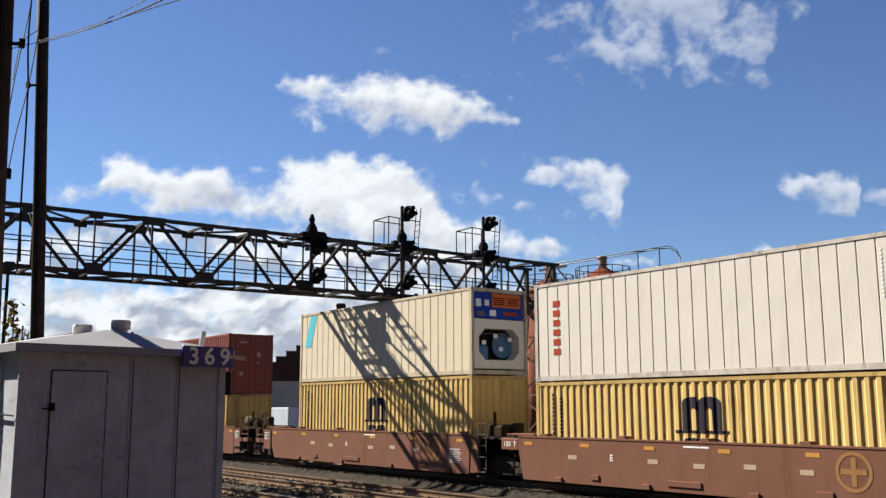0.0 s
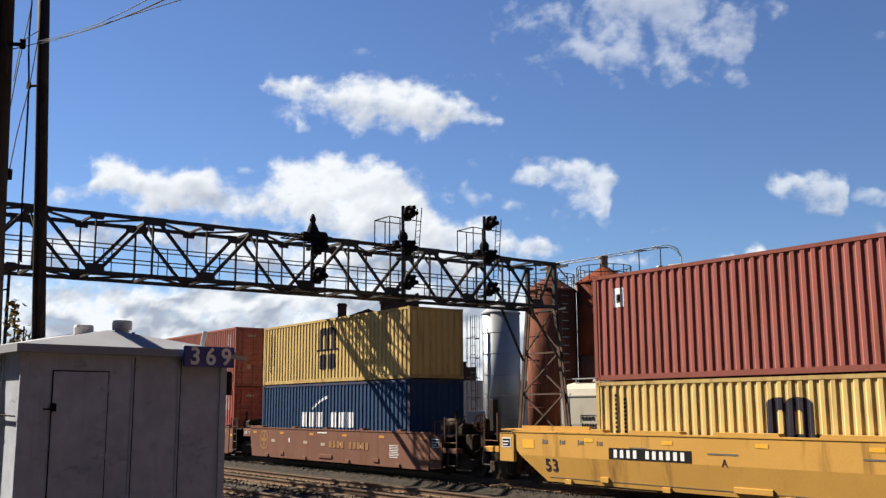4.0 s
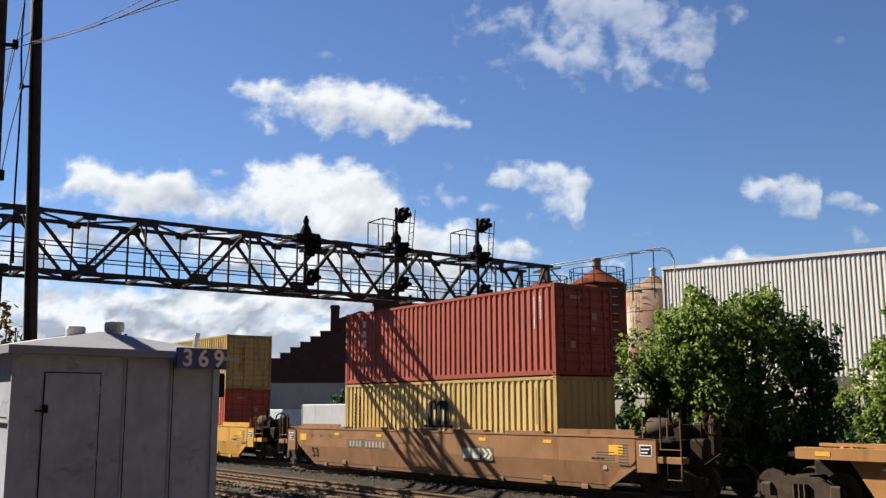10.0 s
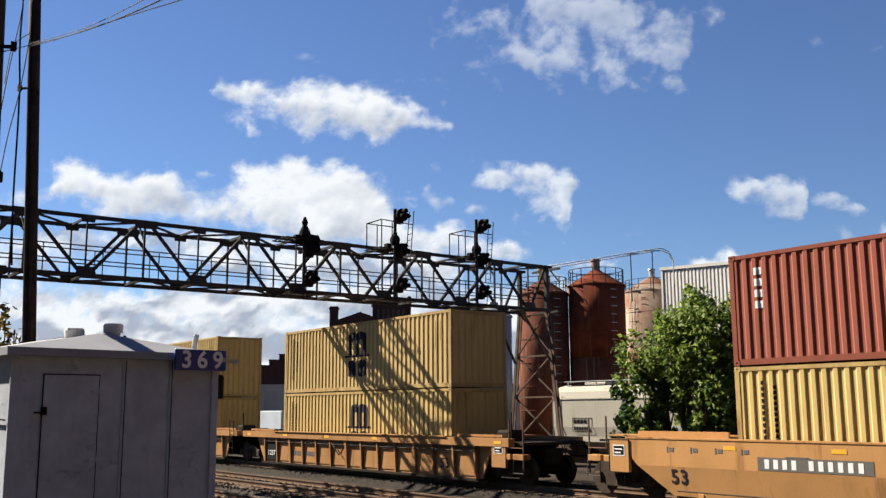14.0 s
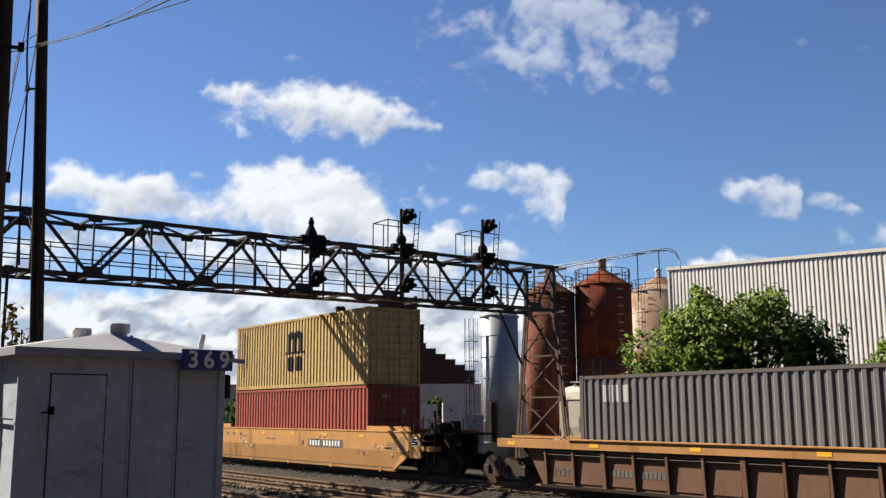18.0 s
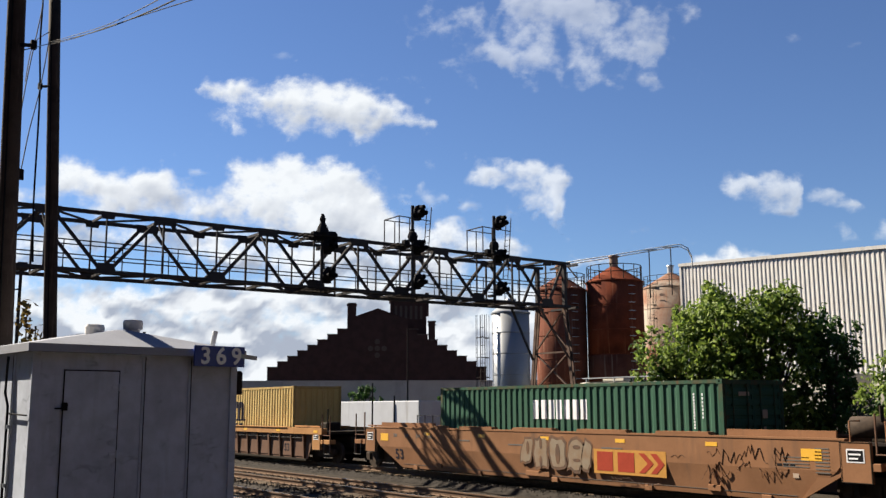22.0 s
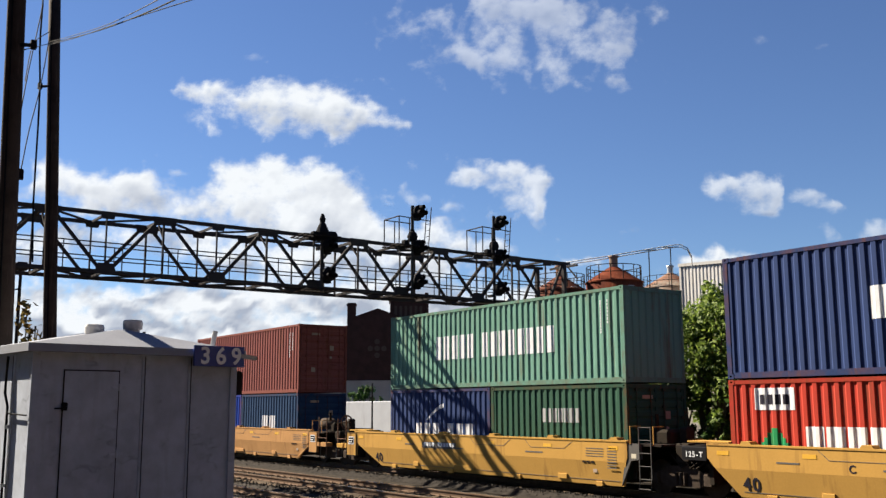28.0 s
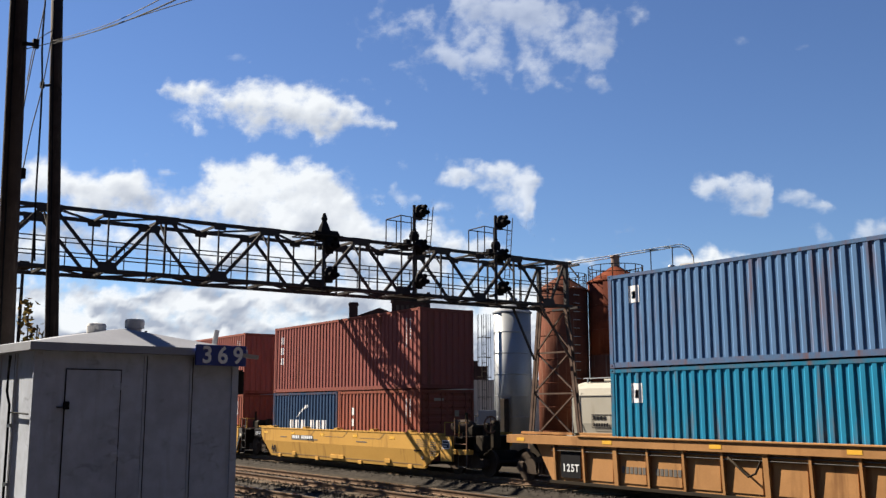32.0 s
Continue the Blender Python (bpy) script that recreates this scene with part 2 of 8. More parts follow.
def container_doors(box, length, h, mat, colour):
    """Two door leaves with their locking rods, handles and hinges at the +x end."""
    edge = EDGES[colour]
    for k, y0 in enumerate((0.13, 1.225)):
        leaf = shared(("leaf", h, colour), lambda: door_leaf(h).mesh("door", mat))
        d = part("door", leaf, mat, box, at=pose(length - 0.05, y0, 0))
        for yy in (0.25, 0.82):
            part("lock_rod", shared(("rod", h, colour), lambda: rod_geo(h).mesh("lock_rod", edge)), edge, d, at=pose(0, yy, 0))
        part("lock_handle", shared(("handle", colour), lambda: Geo().box(0.06, 0.075, 0, 0.42, 0, 0.045).box(0.05, 0.085, 0.16, 0.26, -0.03, 0.07).mesh("lock_handle", edge)), edge, d,
             at=pose(0, 0.27 if k else 0.40, h * 0.40))
        for z in (0.16, 0.38, 0.62, 0.84):
            part("hinge", shared(("hinge", colour), lambda: Geo().box(0.03, 0.07, -0.05, 0.07, 0, 0.09).mesh("hinge", edge)), edge, d, at=pose(0, 1.06 if k else 0.0, h * z))
        for yy, zz, ww, hh in (((0.33, 0.62, 0.2, 0.22), (0.33, 0.50, 0.12, 0.1)) if k else ((0.50, 0.84, 0.42, 0.10), (0.5, 0.30, 0.2, 0.2))):
            part("placard", Geo().box(0.042, 0.046, 0, ww, 0, hh), MARK_PALE, d, at=pose(0, yy, h * zz))


def rod_geo(h):
    g = Geo().tube([(0.062, 0, 0.10), (0.062, 0, h - 0.10)], 0.019, 6)
    for z in (0.12, h * 0.3, h * 0.52, h * 0.74, h - 0.2):
        g.box(0.03, 0.09, -0.045, 0.045, z, z + 0.07)
    return g


def door_leaf(h):
    """A leaf with upright edge frames and a face pressed into level folds."""
    g = Geo()
    z0, z1 = 0.15, h - 0.13
    n = 9
    rows = []
    for i in range(n):
        a, w = z0 + (z1 - z0) * i / n, (z1 - z0) / n
        rows += [(a, 0.034), (a + w * 0.5, 0.034), (a + w * 0.6, 0.006), (a + w * 0.9, 0.006)]
    rows.append((z1, 0.034))
    g.add([(x, y, z) for z, x in rows for y in (0.05, 1.035)], [(2 * i, 2 * i + 1, 2 * i + 3, 2 * i + 2) for i in range(len(rows) - 1)])
    g.box(-0.01, 0.004, 0.0, 1.085, z0, z1)
    return g.box(0.004, 0.040, 0.0, 0.05, z0, z1).box(0.004, 0.040, 1.035, 1.085, z0, z1)


def reefer_front(box, length, h, colour):
    """The cooling machine in a refrigerated container's +x end: a hooded fan opening below, a service panel above."""
    x = length - 0.02
    pale = colour == "cream"
    body = PAINTS["white"] if pale else PAINTS["grey"]
    za, zb = h * 0.07, h * 0.64
    part("machine_recess", Geo().box(x - 0.62, x - 0.56, 0.15, 2.29, 0.15, h - 0.15), BLACK, box)
    outer = [(0.13, za), (1.22, za), (2.31, za), (2.31, (za + zb) / 2), (2.31, zb), (1.22, zb), (0.13, zb), (0.13, (za + zb) / 2)]
    ya, yb, lo, hi, c = 0.34, 2.10, h * (0.17 if pale else 0.12), h * 0.53, 0.28
    inner = [(ya + c, lo), (yb - c, lo), (yb, lo + c), (yb, hi - c), (yb - c, hi), (ya + c, hi), (ya, hi - c), (ya, lo + c)]
    rings = [[(xx, y, z) for y, z in ring] for xx, ring in ((x - 0.10, outer), (x, outer[:1] + outer[1:]), (x - 0.02, [(y, z) for y, z in octagon_order(inner)]), (x - 0.45, [(y, z) for y, z in octagon_order(inner)]))]
    part("machine_frame", Geo().loft(rings, close=False), body, box, "pale machine surround with a cut-cornered opening" if pale else "dark machine surround with a cut-cornered opening")
    part("upper_panel", Geo().box(x - 0.3, x - 0.06, 0.13, 2.31, zb + 0.03, h - 0.12), PAINTS["royal_blue"] if pale else PAINTS["navy"], box, "dark blue service panel")
    part("fan_housing", Geo().turned(0, 0, [(0.44, 0), (0.44, 0.06), (0.38, 0.08), (0.36, 0.02), (0.1, 0.03)], 20), PAINTS["steel_blue"] if pale else STEEL, box, at=pose(x - 0.45, 1.65, (lo + hi) / 2, 0, 90, 0))
    part("compressor", Geo().turned(0, 0, [(0.2, 0), (0.24, 0.05), (0.24, 0.42), (0.12, 0.5)], 14), PAINTS["steel_blue"] if pale else RAILING, box, at=pose(x - 0.4, 0.72, lo + 0.02))
    part("pipework", Geo().tube([(x - 0.3, 0.5, lo + 0.05), (x - 0.3, 0.5, hi - 0.2), (x - 0.3, 1.1, hi - 0.12), (x - 0.3, 1.9, hi - 0.25)], 0.03, 6), RAILING, box)
    for yy, zz in ((0.62, 0.50), (1.12, 0.72), (1.36, 0.30), (1.75, 0.62)):
        part("data_plate", Geo().box(x - 0.21, x - 0.2, yy, yy + 0.17, lo + (hi - lo) * zz, lo + (hi - lo) * zz + 0.14), MARK_WHITE, box)
    if pale:
        part("evaporator_cover", Geo().chamfer(x - 0.06, x - 0.02, 0.92, 2.2, zb + 0.42, h - 0.16, 0.02), shader("orange_panel_paint", (0.62, 0.16, 0.05), rough=0.6, scale=3.0), box, "orange evaporator cover")
        for yy in (1.0, 1.62):
            for k in range(4):
                part("vent_slot", Geo().box(x - 0.02, x - 0.014, yy, yy + 0.48, zb + 0.50 + 0.07 * k, zb + 0.535 + 0.07 * k), BLACK, box)
        for yy, zz, ww, hh, m in ((0.25, 0.42, 0.22, 0.26, MARK_WHITE), (0.62, 0.46, 0.2, 0.2, MARK_WHITE), (0.85, 0.12, 0.26, 0.2, MARK_WHITE), (1.45, 0.16, 0.6, 0.12, MARK_RED), (0.3, 0.1, 0.3, 0.16, MARK_GREY)):
            part("service_hatch", Geo().box(x - 0.06, x - 0.045, yy, yy + ww, zb + zz, zb + zz + hh), m, box)
    else:
        part("control_panel", Geo().chamfer(x - 0.06, x - 0.02, 0.62, 2.2, zb + 0.08, h - 0.2, 0.02), PAINTS["white"], box, "pale control panel")
        for yy, zz, ww, hh in ((0.75, 0.40, 0.12, 0.14), (0.95, 0.40, 0.1, 0.14), (1.4, 0.2, 0.36, 0.4), (0.78, 0.18, 0.2, 0.12), (1.95, 0.3, 0.12, 0.3)):
            part("switch", Geo().box(x - 0.02, x - 0.01, yy, yy + ww, zb + zz, zb + zz + hh), MARK_DARK, box)


def octagon_order(ring):
    """The eight corners, begun beside the lower near corner so that they match the outer frame's eight points."""
    return ring[7:] + ring[:7]


def container(x0, base, h, colour, length=L40, kind="dry", doors=False, label=""):
    mat, edge = PAINTS[colour], EDGES[colour]
    box = thing("shipping_container", (x0, NEAR, base), label, "container", "containers on the train")
    a, b = 0.11, length - 0.11
    if kind == "reefer":
        def plain():
            n = round((b - a) / 0.46)
            p, flat = (b - a) / n, []
            for i in range(n):
                flat += [(a + i * p + q, dd) for q, dd in ((0.0, 0.012), (0.022, 0.012), (0.034, 0.0), (p - 0.012, 0.0))]
            return corrugated(flat + [(b, 0.012)], 0.15, h - 0.10, 0.018).mesh("side_panel", mat)
        side = shared(("rside", length, h, colour), plain)
    else:
        side = shared(("side", length, h, colour), lambda: corrugated(wave_line(a, b), 0.15, h - 0.10).mesh("side_panel", mat))
    part("side_panel", side, mat, box)
    part("side_panel", side, mat, box, at=pose(length, WIDE, 0, 0, 0, 180))
    end = shared(("end", h, colour), lambda: corrugated(wave_line(0.1, WIDE - 0.1), 0.15, h - 0.10).mesh("end_panel", mat))
    part("end_panel", end, mat, box, at=pose(0, WIDE, 0, 0, 0, -90))
    if kind == "reefer":
        reefer_front(box, length, h, colour)
    elif doors:
        container_doors(box, length, h, mat, colour)
    else:
        part("end_panel", end, mat, box, at=pose(length, 0, 0, 0, 0, 90))
    if kind == "open":
        def cover():
            g, n = Geo(), 24
            rings = []
            for i in range(n + 1):
                x = 0.02 + (length - 0.04) * i / n
                sag = 0.014 * math.sin(i * 2.3) + 0.010 * math.sin(i * 5.1)
                rings.append([(x, -0.015, h - 0.21 + sag * 0.5), (x, -0.02, h + 0.02), (x, 0.25, h + 0.11 + sag), (x, 1.22, h + 0.17 + sag),
                              (x, 2.19, h + 0.11 + sag), (x, 2.46, h + 0.02), (x, 2.455, h - 0.19)])
            return g.loft(rings).mesh("tarpaulin", TARP, True)
        part("tarpaulin", shared(("tarp", h), cover), TARP, box, "wrinkled blue tarpaulin roof")
    else:
        part("roof_panel", shared(("roof", length, h, colour), lambda: Geo().box(0.1, length - 0.1, 0.06, WIDE - 0.06, h - 0.06, h - 0.03).mesh("roof_panel", mat)), mat, box)
    post = shared(("post", h, colour), lambda: Geo().box(0, 0.13, 0, 0.10, 0.11, h - 0.11).mesh("corner_post", edge))
    cast = shared(("cast", colour), lambda: Geo().box(0, 0.175, -0.004, 0.16, 0, 0.045).box(0, 0.175, -0.004, 0.16, 0.08, 0.118)
                  .box(0, 0.055, -0.004, 0.16, 0.045, 0.08).box(0.12, 0.175, -0.004, 0.16, 0.045, 0.08).box(0.055, 0.12, 0.05, 0.16, 0.045, 0.08)
                  .mesh("corner_casting", edge))
    rail_lo = shared(("rail_lo", length, colour), lambda: Geo().box(0.175, length - 0.175, 0.004, 0.07, 0.015, 0.155).mesh("bottom_rail", edge))
    rail_hi = shared(("rail_hi", length, colour), lambda: Geo().box(0.175, length - 0.175, 0.002, 0.065, -0.105, -0.012).mesh("top_rail", edge))
    sill = shared(("sill", colour), lambda: Geo().box(0.004, 0.10, 0.16, WIDE - 0.16, 0.015, 0.155).mesh("end_sill", edge))
    header = shared(("header", colour), lambda: Geo().box(0.004, 0.10, 0.16, WIDE - 0.16, -0.135, -0.012).mesh("end_header", edge))
    for turn in (pose(0, 0, 0), pose(length, WIDE, 0, 0, 0, 180)):
        part("end_sill", sill, mat, box, at=turn)
        part("end_header", header, mat, box, at=Matrix.Translation((0, 0, h)) @ turn)
        up = Matrix.Translation((0, 0, h - 0.118))
        part("bottom_rail", rail_lo, mat, box, at=turn)
        part("top_rail", rail_hi, mat, box, at=Matrix.Translation((0, 0, h)) @ turn)
        for x, flip in ((0, False), (length, True)):
            m = turn @ (pose(length - 0.13, 0, 0) if flip else pose(0, 0, 0))
            part("corner_post", post, mat, box, at=m)
            mc = turn @ (pose(length - 0.175, 0, 0) if flip else pose(0, 0, 0))
            part("corner_casting", cast, mat, box, at=mc)
            part("corner_casting", cast, mat, box, at=up @ mc)
    return box, wave_line(a, b) if kind != "reefer" else [(a, 0.006), (b, 0.006)]


def mark(name, box, line, quads, mat, label=""):
    if name == "name_block":
        for q in quads:
            part(name, on_wave(Geo(), line, q), mat, box)
        return None
    g = Geo()
    for q in quads:
        on_wave(g, line, q)
    ob = part(name, g, mat, box, label)
    return tagged(ob, kind="stuff") if name in ("name_column", "number_stencil", "code_stencil") else ob


def letters(x0, x1, z0, z1, count, gap=0.26, word=None):
    """Plain blocks, one a letter, between x0 and x1; word: after which letter a space follows."""
    cells = count + (0.7 if word else 0)
    w = (x1 - x0) / cells
    out = []
    for i in range(count):
        xx = x0 + w * (i + (0.7 if word and i >= word else 0))
        out.append((xx, xx + w * (1 - gap), z0, z1))
    return out


def column(x, w, z0, z1, count):
    """Blocks one over another, for writing that runs down the wall."""
    s = (z1 - z0) / count
    return [(x, x + w, z0 + i * s, z0 + i * s + s * 0.66) for i in range(count)]


def emblem_m(x, z, w, mat, box, line, lower=True):
    """The dark emblem: a two-arched shape on a foot line, cut in upright slices, and two rounded blocks below."""
    hgt, n = w * 0.74, 36
    q = []
    for k in range(n):
        u = (k + 0.5) / n
        top = hgt
        # two arches over three legs
        for c in (0.30, 0.70):
            if abs(u - c) < 0.30:
                top = hgt * (0.80 + 0.20 * math.sqrt(max(0.0, 1 - ((u - c) / 0.31) ** 2)))
        inside = [c for c in (0.305, 0.695) if abs(u - c) < 0.085]
        low = 0.10 * hgt
        if inside:
            low = hgt * (0.55 + 0.14 * math.sqrt(max(0.0, 1 - ((u - inside[0]) / 0.09) ** 2)))
        q.append((x + w * k / n, x + w * (k + 1) / n, z + low, z + top))
    q += [(x - w * 0.17, x + w * 1.17, z + 0.012, z + 0.10 * hgt - 0.004)]
    if lower:
        for c in (0.24, 0.77):
            m, low_q = 14, []
            for k in range(m):
                u = (k + 0.5) / m * 2 - 1
                r = 0.5 * hgt * 0.66 * (0.72 + 0.28 * math.sqrt(1 - u * u))
                zc = z - 0.10 - 0.5 * hgt * 0.66
                low_q.append((x + w * (c + 0.22 * (u - 1 / m)), x + w * (c + 0.22 * (u + 1 / m)), zc - r, zc + r))
            mark("emblem_block", box, line, low_q, mat)
    mark("emblem", box, line, q, mat, "dark blue emblem")


def small_print(box, line, h, length, mat):
    """Number blocks and a warning triangle near the door end."""
    x = length - 0.95
    mark("number_stencil", box, line, column(x, 0.055, h * 0.52, h - 0.32, 12), mat)
    mark("code_stencil", box, line, column(x + 0.28, 0.05, h * 0.62, h - 0.32, 7), mat)


# ---- well cars; in their space x starts at the container's end, y at its near side, z at the rail ----
def car_paint(name, base, wear=0.5, rust=(0.13, 0.06, 0.03)):
    return shader(name, base, rough=0.6, second=tuple(c * 0.74 for c in base), scale=0.9, amount=wear, streak=1.6, streak_colour=rust,
                  fine=22.0, dirt=0.16, bump=0.002)


CAR_PAINTS = {"brown": car_paint("car_brown", (0.195, 0.098, 0.072), 0.5), "yellow": car_paint("car_yellow", (0.58, 0.335, 0.085), 0.3),
              "dull_yellow": car_paint("car_dull_yellow", (0.54, 0.295, 0.118), 0.6), "tan": car_paint("car_tan", (0.44, 0.235, 0.100), 0.8),
              "rust_brown": car_paint("car_rust_brown", (0.175, 0.105, 0.074), 0.9)}
CAR_PAINTS["scuffed"] = car_paint("car_scuffed", (0.32, 0.178, 0.098), 0.9)
CAR_PAINTS["graffiti"] = car_paint("car_worn", (0.29, 0.15, 0.080), 0.9, (0.13, 0.085, 0.06))


OCHRE = shader("dirty_ochre_reflector", (0.52, 0.27, 0.07), rough=0.6, scale=6.0)
ROUNDEL = shader("faded_ochre_paint", (0.31, 0.17, 0.075), rough=0.7, scale=3.0)


def plate(outline, y_of, thick=0.07, flip=False):
    """A side sheet in x-z whose y follows the height; flip: on the far side of the car."""
    n = len(outline)
    a, b = [], []
    for x, z in outline:
        y = y_of(z)
        a.append((x, WIDE - y if flip else y, z))
        b.append((x, WIDE - y - thick if flip else y + thick, z))
    g = Geo()
    order = range(n) if not flip else range(n - 1, -1, -1)
    o = list(order)
    g.add(a + b, [tuple(o), tuple(i + n for i in reversed(o))] + [(i, i + n, (i + 1) % n + n, (i + 1) % n) for i in range(n)])
    return g


def wheel_geo():
    g = Geo()
    prof = [(0.05, -0.02), (0.16, 0.0), (0.17, 0.05), (0.34, 0.06), (0.40, 0.02), (0.42, 0.0), (0.42, 0.11), (0.455, 0.12), (0.455, 0.145), (0.38, 0.145), (0.05, 0.13)]
    return g.turned(0, 0, prof, 20)


def bogie(car, x):
    """A two-axle truck: side frames, bolster, four wheels on two axles."""
    t = new("truck")
    t.parent = car
    t.matrix_basis = pose(x, WIDE / 2, 0)
    wheel = shared("wheel", lambda: wheel_geo().mesh("wheel", TRUCK, False))
    axle = shared("axle", lambda: Geo().tube([(0, -0.95, 0.42), (0, 0.95, 0.42)], 0.08, 8).mesh("axle", MOIST))
    def frame_mesh():
        g = Geo().slab([(-1.12, 0.36), (-0.78, 0.36), (-0.62, 0.22), (0.62, 0.22), (0.78, 0.36), (1.12, 0.36), (1.12, 0.54), (0.8, 0.56), (0.42, 0.74),
                        (-0.42, 0.74), (-0.8, 0.56), (-1.12, 0.54)], -0.07, 0.07)
        for xx in (-0.14, 0.0, 0.14):
            g.tube([(xx, -0.09, 0.26), (xx, -0.09, 0.58)], 0.055, 8)
        for xx in (-0.89, 0.89):
            g.chamfer(xx - 0.15, xx + 0.15, -0.13, 0.07, 0.28, 0.58, 0.04)
        return g.mesh("side_frame", TRUCK)
    side = shared("side_frame", frame_mesh)
    part("side_frame", side, STEEL, t, at=pose(0, -1.0, 0))
    part("side_frame", side, STEEL, t, at=pose(0, 1.0, 0, 0, 0, 180))
    part("bolster", shared("bolster", lambda: Geo().chamfer(-0.22, 0.22, -1.0, 1.0, 0.4, 0.78, 0.05).mesh("bolster", STEEL)), STEEL, t)
    for xx in (-0.89, 0.89):
        part("axle", axle, MOIST, t, at=pose(xx, 0, 0))
        part("wheel", wheel, MOIST, t, at=pose(xx, -0.68, 0.42, 90, 0, 0))
        part("wheel", wheel, MOIST, t, at=pose(xx, 0.68, 0.42, -90, 0, 0))
    return t


def writing(car, text, x, z, size, mat, y, tilt=0.0, bold=0.018):
    """Raised lettering of the built-in font on the near side."""
    wide = size * 0.60
    if len(text) > 1:
        for i, ch in enumerate(text):
            if ch != " ":
                writing(car, ch, x + (i - (len(text) - 1) / 2) * wide, z, size, mat, y, tilt, bold)
        return None

    def make():
        cu = bpy.data.curves.new("character", "FONT")
        cu.body, cu.size, cu.align_x, cu.extrude, cu.offset = text, size, "CENTER", 0.002, size * bold
        ob = bpy.data.objects.new("character", cu)
        scene.collection.objects.link(ob)
        bpy.context.view_layer.update()
        me = bpy.data.meshes.new_from_object(ob.evaluated_get(bpy.context.evaluated_depsgraph_get()))
        bpy.data.objects.remove(ob)
        me.materials.clear()
        me.materials.append(mat)
        return me
    return part("character", shared(("text", text, size, mat.name), make), mat, car, at=pose(x, y - 0.004, z, 90 + tilt, 0, 0))


def flat_marks(car, name, quads, mat, y, label=""):
    g = Geo()
    for x0, x1, z0, z1 in quads:
        g.box(x0, x1, y - 0.006, y - 0.001, z0, z1)
    ob = part(name, g, mat, car, label)
    return tagged(ob, kind="stuff") if len(quads) > 2 else ob


def ladder(car, x, z0, z1, mat, y=-0.32):
    g = Geo().tube([(x, y, z0), (x, y, z1)], 0.018, 6).tube([(x + 0.42, y, z0), (x + 0.42, y, z1)], 0.018, 6)
    n = max(2, round((z1 - z0) / 0.33))
    for i in range(n + 1):
        z = z0 + 0.02 + (z1 - z0 - 0.04) * i / n
        g.tube([(x, y, z), (x + 0.42, y, z)], 0.014, 6)
    part("ladder", g, mat, car)


def end_gear(car, xe, sign, mat, joint, tall):
    """The end of a unit: bulkhead, sill stub to the joint, platform, hand rails, brake parts."""
    a, b = sorted((xe, xe + sign * 0.12))
    part("bulkhead", Geo().box(a, b, -0.1, WIDE + 0.1, 0.35, tall - 0.06), MOIST, car)
    a, b = sorted((xe, joint))
    part("draft_sill", Geo().chamfer(a, b, 0.85, 1.6, 0.62, 1.02, 0.05), MOIST, car)
    a, b = sorted((xe + sign * 0.12, xe + sign * 1.1))
    part("end_platform", Geo().box(a, b, -0.18, WIDE + 0.18, tall - 0.1, tall - 0.04), STEEL, car)


